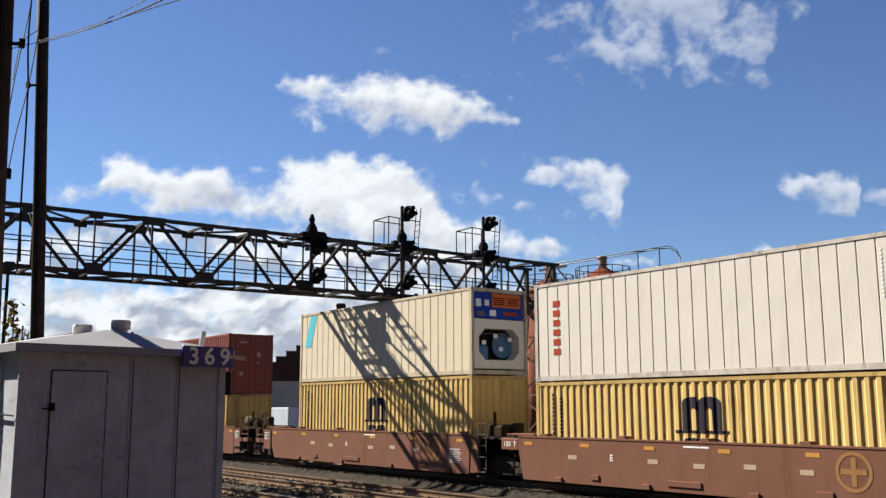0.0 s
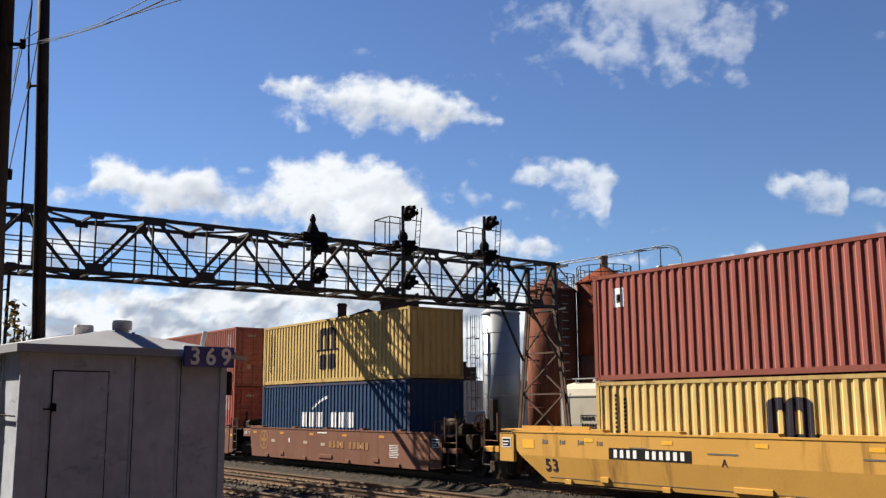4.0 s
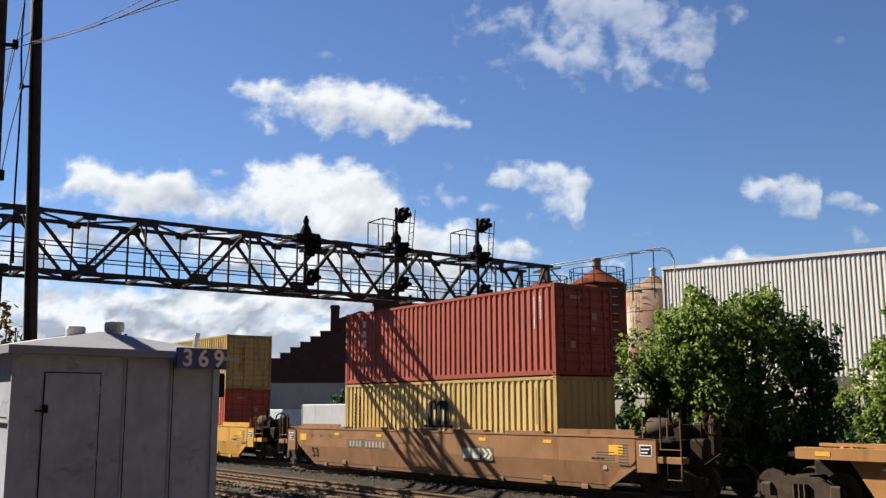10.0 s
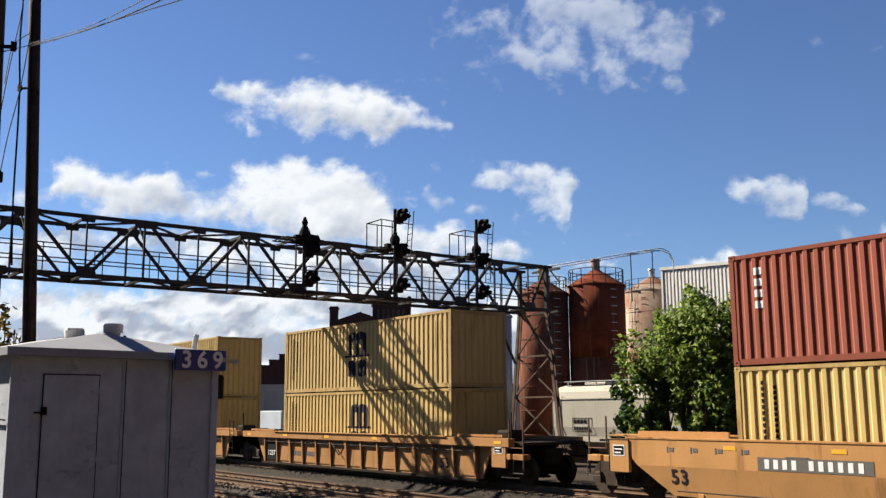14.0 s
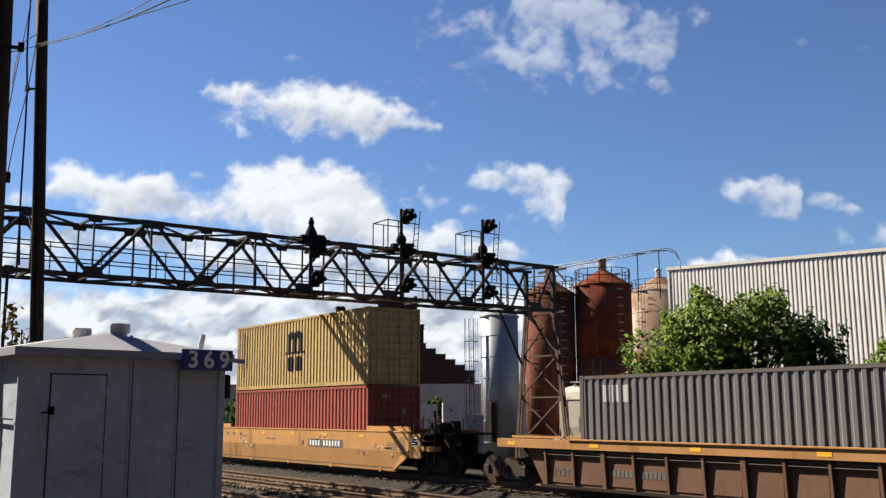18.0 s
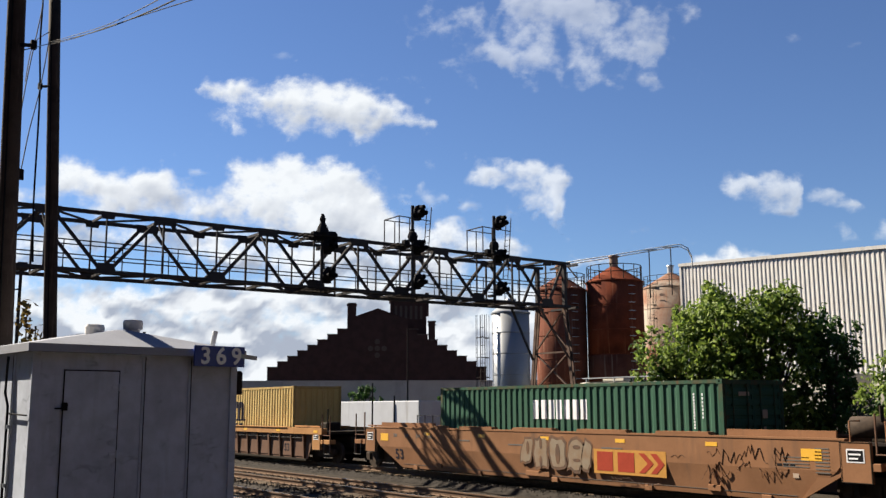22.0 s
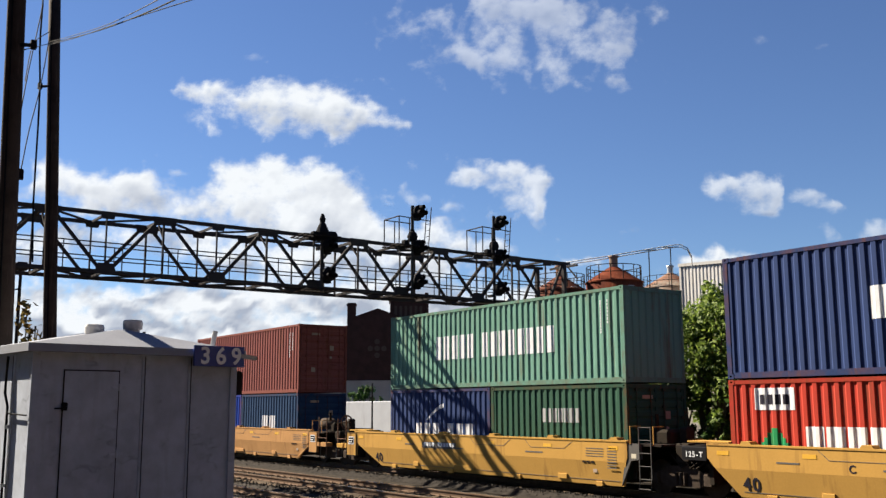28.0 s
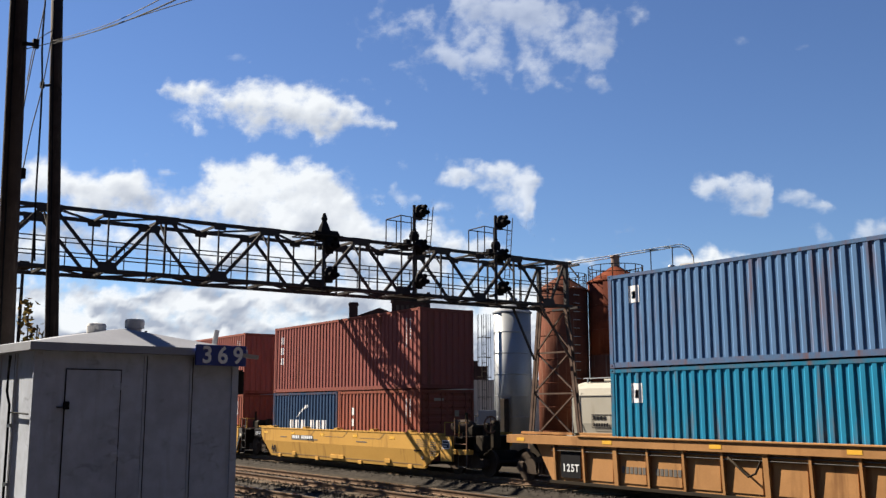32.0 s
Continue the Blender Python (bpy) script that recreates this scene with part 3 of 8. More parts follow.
def coupler_end(car, xe, sign, mat, zt, brake=True):
    """What stands at a car's free end: panel, brake box, hand posts, step boards and hanging steps."""
    def sx(a, b):
        return sorted((xe + sign * a, xe + sign * b))
    a, b = sx(-0.12, 0.60)
    part("end_panel", Geo().chamfer(a, b, -0.34, -0.24, zt - 0.88, zt - 0.02, 0.02), mat, car)
    g = Geo()
    for p0, p1 in (((a, zt - 0.88), (b, zt - 0.88)), ((b, zt - 0.88), (b, zt - 0.03)), ((a, zt - 0.03), (b, zt - 0.03)), ((a, zt - 0.88), (a, zt - 0.03))):
        g.beam((p0[0], -0.343, p0[1]), (p1[0], -0.343, p1[1]), 0.012, 0.016)
    part("panel_rim", g, MOIST, car)
    a, b = sx(0.06, 0.42)
    part("data_plate", Geo().box(a - 0.03, b + 0.03, -0.346, -0.34, zt - 0.46, zt - 0.17), MARK_WHITE, car, "white-bordered data plate")
    part("plate_face", Geo().box(a, b, -0.350, -0.346, zt - 0.43, zt - 0.20), BLACK, car)
    for k in range(2):
        part("plate_line", Geo().box(a + 0.03, b - 0.05 - 0.06 * k, -0.353, -0.350, zt - 0.30 - 0.09 * k, zt - 0.265 - 0.09 * k), MARK_WHITE, car)
    if sign > 0 and brake:
        a, b = sx(-0.30, 0.75)
        part("brake_box", Geo().loft([[(xx, 0.45 + r * math.cos(k * math.tau / 14), zt + 0.28 + r * math.sin(k * math.tau / 14)) for k in range(14)] for xx, r in ((a, 0.16), (a + 0.06, 0.24), (b - 0.3, 0.24), (b - 0.22, 0.17), (b, 0.15))]), TRUCK, car, smooth=True)
        part("brake_wheel", Geo().loft([[(r * math.cos(k * math.tau / 16), r * math.sin(k * math.tau / 16), z) for k in range(16)] for r, z in ((0.27, 0.0), (0.30, 0.03), (0.27, 0.06), (0.235, 0.03), (0.27, 0.0))], close=False)
             .beam((-0.25, 0, 0.03), (0.25, 0, 0.03), 0.03).beam((0, -0.25, 0.03), (0, 0.25, 0.03), 0.03), CAR_PAINTS["rust_brown"], car, at=pose(xe + 1.72, 0.42, zt + 0.36, 0, 90, 0))
        part("brake_mount", Geo().chamfer(xe + 1.5, xe + 1.8, 0.55, 0.85, zt - 0.4, zt + 0.5, 0.08), MOIST, car)
    for d, z0, z1 in ((0.72, zt - 0.30, zt + 0.58), (1.38, zt - 0.95, zt + 0.52)):
        part("hand_post", Geo().tube([(xe + sign * d, -0.30, z0), (xe + sign * d, -0.30, z1)], 0.026, 6), CAR_PAINTS["rust_brown"], car, "weathered brown post")
    for a0, b0 in ((0.58, 0.82), (0.92, 1.42)):
        a, b = sx(a0, b0)
        part("step_board", Geo().chamfer(a, b, -0.34, -0.05, zt - 0.62, zt - 0.46, 0.015), mat, car)
    a, b = xe + sign * 0.95, xe + sign * 1.42
    part("hanging_step", Geo().tube([(a, -0.33, zt - 0.60), (a, -0.35, zt - 1.02), (b, -0.35, zt - 1.02), (b, -0.33, zt - 0.60)], 0.018, 5), RAILING, car)
    part("cross_rail", Geo().tube([(xe + sign * 0.7, -0.31, zt - 0.28), (xe + sign * 1.4, -0.31, zt - 0.28)], 0.02, 6), CAR_PAINTS["rust_brown"], car)


def smooth_car(x0, colour, long_end=(0, 0), size=40, label="", number="", letter="", marks="bars", joint=(True, False), top=None, emblem=None, plain=False):
    """A well car with plain sheet sides; plain: one without guide stops and hatches. joint: whether a truck stands under its low-x and its high-x end."""
    mat = CAR_PAINTS[colour]
    car = thing("well_car", (x0, NEAR, 0), label, "rail car", "rail cars of the train")
    brown = colour == "brown"
    if size == 40:
        xa, xb, zt = -0.5 - long_end[0], 12.45 + long_end[1], 1.39 if brown else 1.32
        knee = 0.16 if brown else 0.78
    else:
        xa, xb, zt = -2.35 - long_end[0], 14.75 + long_end[1], 1.52
        knee = 0.85
    zt = top or zt
    low = 0.20 if brown else 0.13
    lean = 0.02 if brown else 0.10

    def y_of(z):
        return -0.32 + (lean * (knee - z) / (knee - low) if z < knee else 0.0)
    cut = 0.9 + 0.6 * long_end[0] if size == 40 or long_end[0] else 0.22
    cut_r = 0.25 + 0.6 * long_end[1] if size == 40 else 0.5 + 0.8 * long_end[1] if long_end[1] else 0.22
    outline_up = [(xa + cut * 0.25, knee), (xb - cut_r * 0.2, knee), (xb, zt - 0.4), (xb, zt), (xa, zt), (xa, zt - 0.3)]
    outline_lo = [(xa + cut, low), (xb - cut_r, low), (xb - cut_r * 0.2, knee - 0.001), (xa + cut * 0.25, knee - 0.001)]
    for flip in (False, True):
        part("side_sheet", plate(outline_up, y_of, 0.07, flip), mat, car)
        part("lower_sheet", plate(outline_lo, y_of, 0.07, flip), mat, car)
        y0, y1 = (-0.335, -0.18) if not flip else (WIDE + 0.18, WIDE + 0.335)
        part("top_chord", Geo().box(xa, xb, y0, y1, zt, zt + 0.045), mat, car)
        y0, y1 = (-0.14, 0.05) if not flip else (WIDE - 0.05, WIDE + 0.14)
        part("bottom_chord", Geo().box(xa + cut, xb - cut_r, y0, y1, low - 0.05, low), MOIST, car)
    part("well_floor", Geo().box(-0.05, L40 + 0.05, 0.06, WIDE - 0.06, 0.22, 0.31), MOIST, car)
    lj, rj = (-1.75 - long_end[0] * 0.6, 13.85 + long_end[1] * 0.6) if size == 40 else (-3.6 - long_end[0] * 0.35, 15.95 + long_end[1] * 0.35)
    end_gear(car, xa, -1, mat, lj, zt)
    end_gear(car, xb, 1, mat, rj, zt)
    if joint[0]:
        bogie(car, lj)
    if joint[1]:
        bogie(car, rj)
    # guide stops on the top chord
    for xx, w_ in [] if plain else ([(0.5, 0.34), (3.6, 0.34), (6.4, 0.34), (9.2, 0.34), (11.8, 0.34)] if size == 40 else [(0.0, 0.6), (1.5, 1.8), (4.3, 1.9), (7.2, 2.0), (10.2, 1.8)]):
        part("guide", Geo().slab([(xx, zt + 0.045), (xx + w_, zt + 0.045), (xx + w_ - 0.07, zt + 0.12), (xx + 0.05, zt + 0.12)], -0.33, -0.06), mat, car)
    for k in range(5 if size == 53 else 4):  # drain hatches and lifting lugs along the lower edge
        xx = xa + cut + 0.9 + k * (xb - xa - cut - cut_r - 1.8) / (4 if size == 53 else 3)
        part("lug", Geo().chamfer(xx - 0.14, xx + (0.05 if plain else 0.14), y_of(low) - (0.02 if plain else 0.05), y_of(low) + 0.02, low - 0.03, low + 0.10, 0.015), mat, car)
    for xx, w_ in () if plain else ((xa + cut + 2.2, 0.32), (xa + (xb - xa) * 0.45, 1.1), (xb - cut_r - 2.6, 0.4)):
        part("hatch_cover", Geo().chamfer(xx, xx + w_, y_of(low + 0.22) - 0.03, y_of(low + 0.22) + 0.03, low + 0.10, low + 0.24, 0.012), mat, car)
    if long_end[1]:
        coupler_end(car, xb, 1, mat, zt, not plain)
    else:
        ladder(car, xb + 0.45, 0.35, zt + 0.42, RAILING)
    if long_end[0]:
        coupler_end(car, xa, -1, mat, zt)
    part("end_plate", Geo().slab([(xb - cut_r, low + 0.02), (xb + 0.12, knee + 0.05), (xb + 0.5, knee + 0.1), (xb + 0.46, zt - 0.03), (xb + 0.004, zt - 0.03)], -0.30, -0.24),
         RAILING if not (brown or long_end[1]) else mat, car)
    part("slack_plate", Geo().box(xb + 0.14, xb + 0.32, -0.306, -0.30, zt - 0.42, zt - 0.30), PAINTS["cream"] if not brown else REFLECTOR, car)
    for k, (xx, w_, hh) in enumerate(((xb + 1.3, 0.5, 0.5), (xb + 1.0, 0.35, 0.9), (xa - 1.2, 0.4, 0.55))):
        part("hose_bracket", Geo().chamfer(xx, xx + w_, 0.1 + 0.5 * k, 0.4 + 0.5 * k, zt - 0.5, zt - 0.5 + hh, 0.06), MOIST, car)
        part("brake_hose", Geo().tube([(xx + 0.1, 0.2, zt - 0.3), (xx + 0.5, 0.1, zt - 0.62), (xx + 0.9, 0.2, zt - 0.35)], 0.025, 6), MOIST, car)
    if not long_end[1]:
        part("step", Geo().tube([(xb + 0.45, -0.33, 0.36), (xb + 0.45, -0.36, 0.12), (xb + 0.87, -0.36, 0.12), (xb + 0.87, -0.33, 0.36)], 0.018, 5), RAILING, car)
    for xx in (xb + 0.12, xb + 0.95):
        part("grab_iron", Geo().tube([(xx, -0.3, zt - 0.05), (xx, -0.3, zt + 0.42), (xx, 0.1, zt + 0.42)], 0.02, 6), mat, car)
    part("brake_gear", Geo().chamfer(xb + 0.2, xb + 0.95, 0.3, 1.0, zt - 0.02, zt + 0.34, 0.08).tube([(xb + 0.5, 0.35, zt + 0.3), (xb + 0.5, 0.35, zt + 0.75)], 0.05, 8), MOIST, car)
    if not long_end[0]:
        part("end_box", Geo().chamfer(xa - 0.85, xa - 0.02, -0.30, 0.1, zt - 0.38, zt - 0.04, 0.03), BLACK if not brown else mat, car)
    part("end_cover", Geo().box(xa - 0.8, xa + 0.5, -0.1, 0.5, zt + 0.05, zt + 0.09), mat, car)
    if size == 53:
        for s, e in ((xa + 0.3, -0.15), (L40 + 0.2, xb - 0.3)):
            part("end_coaming", Geo().box(s, e, -0.16, -0.10, zt + 0.04, zt + 0.2), mat, car)
    y = -0.32
    if marks == "bars":
        n = 5 if size == 40 else 6
        reflect = [(xa + 0.3 + i * (xb - xa - 1.0) / n, xa + 0.3 + i * (xb - xa - 1.0) / n + 0.36, zt - 0.22, zt - 0.12) for i in range(n + 1)]
        for q in reflect[1:-1] if size == 53 else reflect:
            flat_marks(car, "reflector", [q], OCHRE if brown else REFLECTOR, y)
        if size == 53:
            for a in () if plain else (xa + 0.5, xb - 1.1):
                flat_marks(car, "reflector", [(a, a + 0.52, zt - 0.46, zt - 0.20)], REFLECTOR, y)
            for k in range(4):
                flat_marks(car, "guide_stencil", [(xa + 1.4 + k * 0.75, xa + 1.44 + k * 0.75, zt - 0.32, zt - 0.18), (xa + 1.48 + k * 0.75, xa + 1.62 + k * 0.75, zt - 0.30, zt - 0.20)], MARK_GREY, y)
    if size == 40 and not brown:
        for xx in (3.6, 6.4, 9.2):
            g = Geo()
            line = [(xx - 1.0, zt - 0.03), (xx - 0.75, zt - 0.24), (xx + 0.75, zt - 0.24), (xx + 1.1, zt - 0.03)]
            for p0, p1 in zip(line, line[1:]):
                g.beam((p0[0], y - 0.003, p0[1]), (p1[0], y - 0.003, p1[1]), 0.006, 0.012)
            part("weld_seam", g, MARK_GREY, car)
    if not brown:
        part("lower_seam", Geo().beam((xa + cut + 0.1, y_of(low + 0.13) - 0.004, low + 0.13), (xb - cut_r - 0.1, y_of(low + 0.13) - 0.004, low + 0.13), 0.006, 0.012), MARK_GREY, car)
        for k in range(3):
            flat_marks(car, "slot", [(xb - 1.75 + 0.17 * k, xb - 1.62 + 0.17 * k, zt - 0.60, zt - 0.55)], BLACK, y)
        flat_marks(car, "sticker", [(xb - 1.35, xb - 1.2, zt - 0.86, zt - 0.68)], MARK_PALE, y_of(zt - 0.8))
        flat_marks(car, "stencil", [(xb - 0.75, xb - 0.4, zt - 0.20 - 0.075 * k, zt - 0.175 - 0.075 * k) for k in range(8)], MARK_GREY, y)
    if brown:
        flat_marks(car, "stencil", [(1.7 + i * 1.5, 2.05 + i * 1.5, 0.82 - 0.05 * (i % 2), 0.94 - 0.05 * (i % 2)) for i in range(6) if i != (2 if letter == "A" else 1)], MARK_PALE, y)
        rx = 0.95 if letter == "B" else 10.5
        part("roundel", Geo().loft([[(r * math.cos(k * math.tau / 28), r * math.sin(k * math.tau / 28), 0.006) for k in range(28)] for r in (0.43, 0.35)], close=False), ROUNDEL, car, "faded yellow ring emblem", at=pose(rx, y, 0.9, 90, 0, 0))
        part("roundel_cross", Geo().box(rx - 0.3, rx + 0.3, y - 0.006, y - 0.001, 0.84, 0.96).box(rx - 0.06, rx + 0.06, y - 0.005, y - 0.001, 0.6, 1.2), ROUNDEL, car)
        if letter == "B":
            flat_marks(car, "number_stencil", [(6.9 + i * 0.31, 7.12 + i * 0.31, 0.72, 0.98) for i in range(10) if i != 4], ROUNDEL, y - 0.006)
        flat_marks(car, "stencil", [(11.35, 11.9 + 0.05 * (i % 3), 0.50 + 0.06 * i, 0.518 + 0.06 * i) for i in range(8)], MARK_WHITE, y)
        flat_marks(car, "number_bar", [(5.9, 6.7, 1.27, 1.31)], MARK_WHITE, y)
        if not long_end[0]:
            writing(car, "125 T", xa - 0.42, zt - 0.28, 0.2, MARK_WHITE, -0.30)
    else:
        dark = MARK_DARK
        flat_marks(car, "stencil", [(xb - 1.6, xb - 0.9, 0.9 + 0.07 * i, 0.92 + 0.07 * i) for i in range(4)], MARK_GREY, y)
        flat_marks(car, "stencil", [(1.5, 2.1, zt - 0.36, zt - 0.32), (4.1, 5.0, zt - 0.42, zt - 0.38), (8.2, 9.0, zt - 0.40, zt - 0.36)], MARK_GREY, y)
        base = 0.30 if size == 40 else 0.44
        slope = math.degrees(math.atan2(lean, knee - low))
        writing(car, str(size), xa + (0.6 if size == 53 and not long_end[0] else 1.25) + 0.5 * (long_end[0] > 0), base, 0.44 if size == 40 else 0.50, dark, y_of(base) - 0.004, slope)
        if not long_end[0]:
            writing(car, "125-T" if size == 40 else "125 T", xa - 0.44, zt - 0.3, 0.19, MARK_WHITE, -0.30)
    if letter and number == "plate" and not long_end[0]:
        writing(car, letter, 7.58, 0.90, 0.30, MARK_DARK, y)
    elif letter:
        writing(car, letter, {"A": 4.6}.get(letter, 3.4), 0.84, 0.24, MARK_WHITE if brown else MARK_DARK, y)
    if number == "plate":
        p = 0.75 if long_end[0] else 8.0
        faded = colour == "scuffed"
        flat_marks(car, "number_plate", [(p, p + 2.85, 0.87, 1.17)], MARK_GREY if faded or plain else BLACK, y)
        flat_marks(car, "number_stencil", [(p + 0.19 + i * 0.235, p + 0.31 + i * 0.235, 0.915, 1.125) for i in range(4)] + [(p + 1.33 + i * 0.235, p + 1.45 + i * 0.235, 0.915, 1.125) for i in range(6)], MARK_PALE if faded else MARK_WHITE, y - 0.005)
    elif number == "small":
        flat_marks(car, "number_plate", [(0.5, 2.5, 0.90, 1.12) if size == 53 else (2.6, 4.6, 0.88, 1.08)], BLACK if size == 53 else MARK_GREY, y)
        flat_marks(car, "number_stencil", [((0.6 if size == 53 else 2.7) + i * 0.17, (0.72 if size == 53 else 2.82) + i * 0.17, 0.94, 1.07) for i in range(11) if i != 4], MARK_WHITE, y - 0.005)
    if emblem:
        x, z, w, hh, back, front = emblem
        if back:
            flat_marks(car, "emblem_panel", [(x, x + w, z, z + hh)], back, y)
        bars = [(x + w * 0.05, x + w * 0.28, z + hh * 0.12, z + hh * 0.9), (x + w * 0.35, x + w * 0.58, z + hh * 0.12, z + hh * 0.9)]
        for q in bars:
            flat_marks(car, "emblem_bar", [q], front, y - 0.005)
        part("emblem_chevron", Geo().slab([(x + w * 0.64, z + hh * 0.9), (x + w * 0.76, z + hh * 0.5), (x + w * 0.64, z + hh * 0.12), (x + w * 0.72, z + hh * 0.12),
             (x + w * 0.84, z + hh * 0.5), (x + w * 0.72, z + hh * 0.9)], y - 0.012, y - 0.002), front, car)
        part("emblem_chevron", Geo().slab([(x + w * 0.80, z + hh * 0.9), (x + w * 0.90, z + hh * 0.5), (x + w * 0.80, z + hh * 0.12), (x + w * 0.88, z + hh * 0.12),
             (x + w * 0.98, z + hh * 0.5), (x + w * 0.88, z + hh * 0.9)], y - 0.012, y - 0.002), front, car)
    return car


def ribbed_car(x0, colour, label, chord=None, ends=(0, 0), joint=(True, False), number=True):
    """An older well car: a deep top chord over slanting ribs and recessed sheets."""
    mat, top = CAR_PAINTS[colour], CAR_PAINTS[chord or colour]
    car = thing("well_car", (x0, NEAR, 0), label, "rail car", "rail cars of the train")
    xa, xb, zt = -3.35 - ends[0], 15.55 + ends[1], 1.42
    for flip in (False, True):
        f = (lambda y: WIDE - y) if flip else (lambda y: y)
        y0, y1 = sorted((f(-0.36), f(-0.10)))
        part("top_chord", Geo().box(xa, xb, y0, y1, zt - 0.25, zt), top, car)
        y0, y1 = sorted((f(-0.40), f(-0.10)))
        part("chord_flange", Geo().box(xa + 3.2, xb - 3.2, y0, y1, zt, zt + 0.03), top, car)
        part("side_sheet", plate([(xa + 1.9, 0.14), (xb - 1.5, 0.14), (xb - 1.0, zt - 0.25), (xa + 1.2, zt - 0.25)], lambda z: -0.18, 0.05, flip), mat, car)
        y0, y1 = sorted((f(-0.28), f(0.04)))
        part("bottom_chord", Geo().box(xa + 1.9, xb - 1.5, y0, y1, 0.06, 0.14), MOIST, car)
        n = 14
        for i in range(n):
            xx = xa + 2.1 + i * (xb - xa - 3.9) / (n - 1)
            w = 0.15 if i % 4 == 2 else 0.075
            ya, yb = f(-0.32), f(-0.26)
            yc = f(-0.16)
            part("rib", Geo().loft([[(xx, ya, zt - 0.25), (xx + w, ya, zt - 0.25), (xx + w, yc, zt - 0.25), (xx, yc, zt - 0.25)],
                                    [(xx, yb, 0.14), (xx + w, yb, 0.14), (xx + w, yc, 0.14), (xx, yc, 0.14)]]), mat, car)
    for z in (zt - 0.33, zt - 0.42):
        part("stiffener", Geo().tube([(xa + 2.0, -0.27, z), (xb - 1.7, -0.27, z)], 0.02, 5), RAILING, car)
    for k in range(13):
        xx = xa + 2.16 + (k + 0.5) * (xb - xa - 3.9) / 13
        part("sheet_panel", Geo().chamfer(xx - 0.46, xx + 0.46, -0.205, -0.182, 0.22, 0.98, 0.01), mat, car)
    part("well_floor", Geo().box(-0.05, L40 + 0.05, 0.06, WIDE - 0.06, 0.22, 0.31), MOIST, car)
    for s, (xe, lim) in ((-1, (xa + 2.2, xa - 0.35)), (1, (xb - 2.2, xb + 0.35))):
        a, b = sorted((xe, lim))
        part("end_deck", Geo().box(a, b, -0.1, WIDE + 0.1, zt - 0.22, zt - 0.12), MOIST, car)
        part("draft_sill", Geo().chamfer(a, b, 0.85, 1.6, 0.62, 1.1, 0.05), MOIST, car)
        part("bulkhead", Geo().box(xe - 0.05, xe + 0.05, 0.0, WIDE, 0.3, zt - 0.1), MOIST, car)
        a2, b2 = sorted((xe - s * 0.6, xe + s * 1.7))
        part("end_coaming", Geo().box(a2, b2, -0.18, -0.1, zt + 0.03, zt + 0.1), top, car)
    if joint[0]:
        bogie(car, xa - 0.25 - ends[0] * 0.1 if not ends[0] else xa + 1.0)
    if joint[1]:
        bogie(car, xb - 0.9)
    if joint[1]:
        coupler_end(car, xb - 0.75, 1, top, zt, False)
    else:
        ladder(car, xb - 0.7, 0.3, zt + 0.45, BLACK, -0.4)
    part("brake_gear", Geo().chamfer(xb - 1.4, xb - 0.75, 0.3, 1.0, zt - 0.1, zt + 0.24, 0.08).tube([(xb - 0.5, 0.2, zt - 0.1), (xb - 0.5, 0.2, zt + 0.8)], 0.03, 6), MOIST, car)
    y = -0.36
    for i in range(6):
        xx = xa + 0.5 + i * (xb - xa - 1.2) / 5
        flat_marks(car, "reflector", [(xx, xx + 0.36, zt - 0.18, zt - 0.08)], REFLECTOR, y)
    def panel(i):
        return xa + 2.16 + (i + 0.5) * (xb - xa - 3.9) / 13
    writing(car, "53", panel(11), 0.42, 0.44, MARK_DARK, -0.208)
    if not chord:
        part("hanging_hose", Geo().tube([(panel(5) - 0.45, -0.30, 1.05), (panel(5) - 0.1, -0.32, 0.80), (panel(5) + 0.15, -0.33, 0.62), (panel(5) + 0.35, -0.32, 0.70), (panel(5) + 0.5, -0.30, 1.0)], 0.028, 6), MOIST, car, "black hanging brake hose", smooth=True)
        part("capacity_plate", Geo().chamfer(panel(0) - 0.42, panel(0) + 0.42, -0.235, -0.206, 0.24, 0.98, 0.01), BLACK, car, "black capacity plate")
    writing(car, "125T", panel(0) + 0.0, 0.42, 0.30, MARK_GREY if chord else MARK_WHITE, -0.208 if chord else -0.236)
    if number:
        flat_marks(car, "number_stencil", [(panel(p) - 0.42 + i * 0.15, panel(p) - 0.31 + i * 0.15, 0.48, 0.66) for p in (2, 3) for i in range(6)], MARK_GREY, -0.206)
    return car


# ---- the train ----
TRAIN = []  # (thing, x at 16 s, z) of all that rolls


def roll(ob):
    TRAIN.append((ob, ob.matrix_basis.translation.copy()))
    return ob


YEL, RED = "yellow shipping container with corrugated sides and a dark emblem", "brown-red corrugated shipping container"


def load(x0, seam, top, upper, lowers):
    """A stack in a well: upper is one spec or None, lowers one or two specs: (colour, label, kind, doors, paint job)."""
    lo_h = 2.92 if seam > 3.2 else 2.60
    base = seam - 0.025 - lo_h
    n = len(lowers)
    for i, spec in enumerate(lowers):
        if spec:
            put(x0 + (i * (L20 + 0.076) if n == 2 else 0), base, lo_h, L20 if n == 2 else L40, spec, True)
    if upper:
        put(x0, seam, top - seam, L40, upper, False)


def put(x, z, h, length, spec, low):
    colour, label, kind, doors, job = spec
    box, line = container(x, z, h, colour, length, kind, doors, label)
    roll(box)
    if job:
        job(box, line, h, length, low)


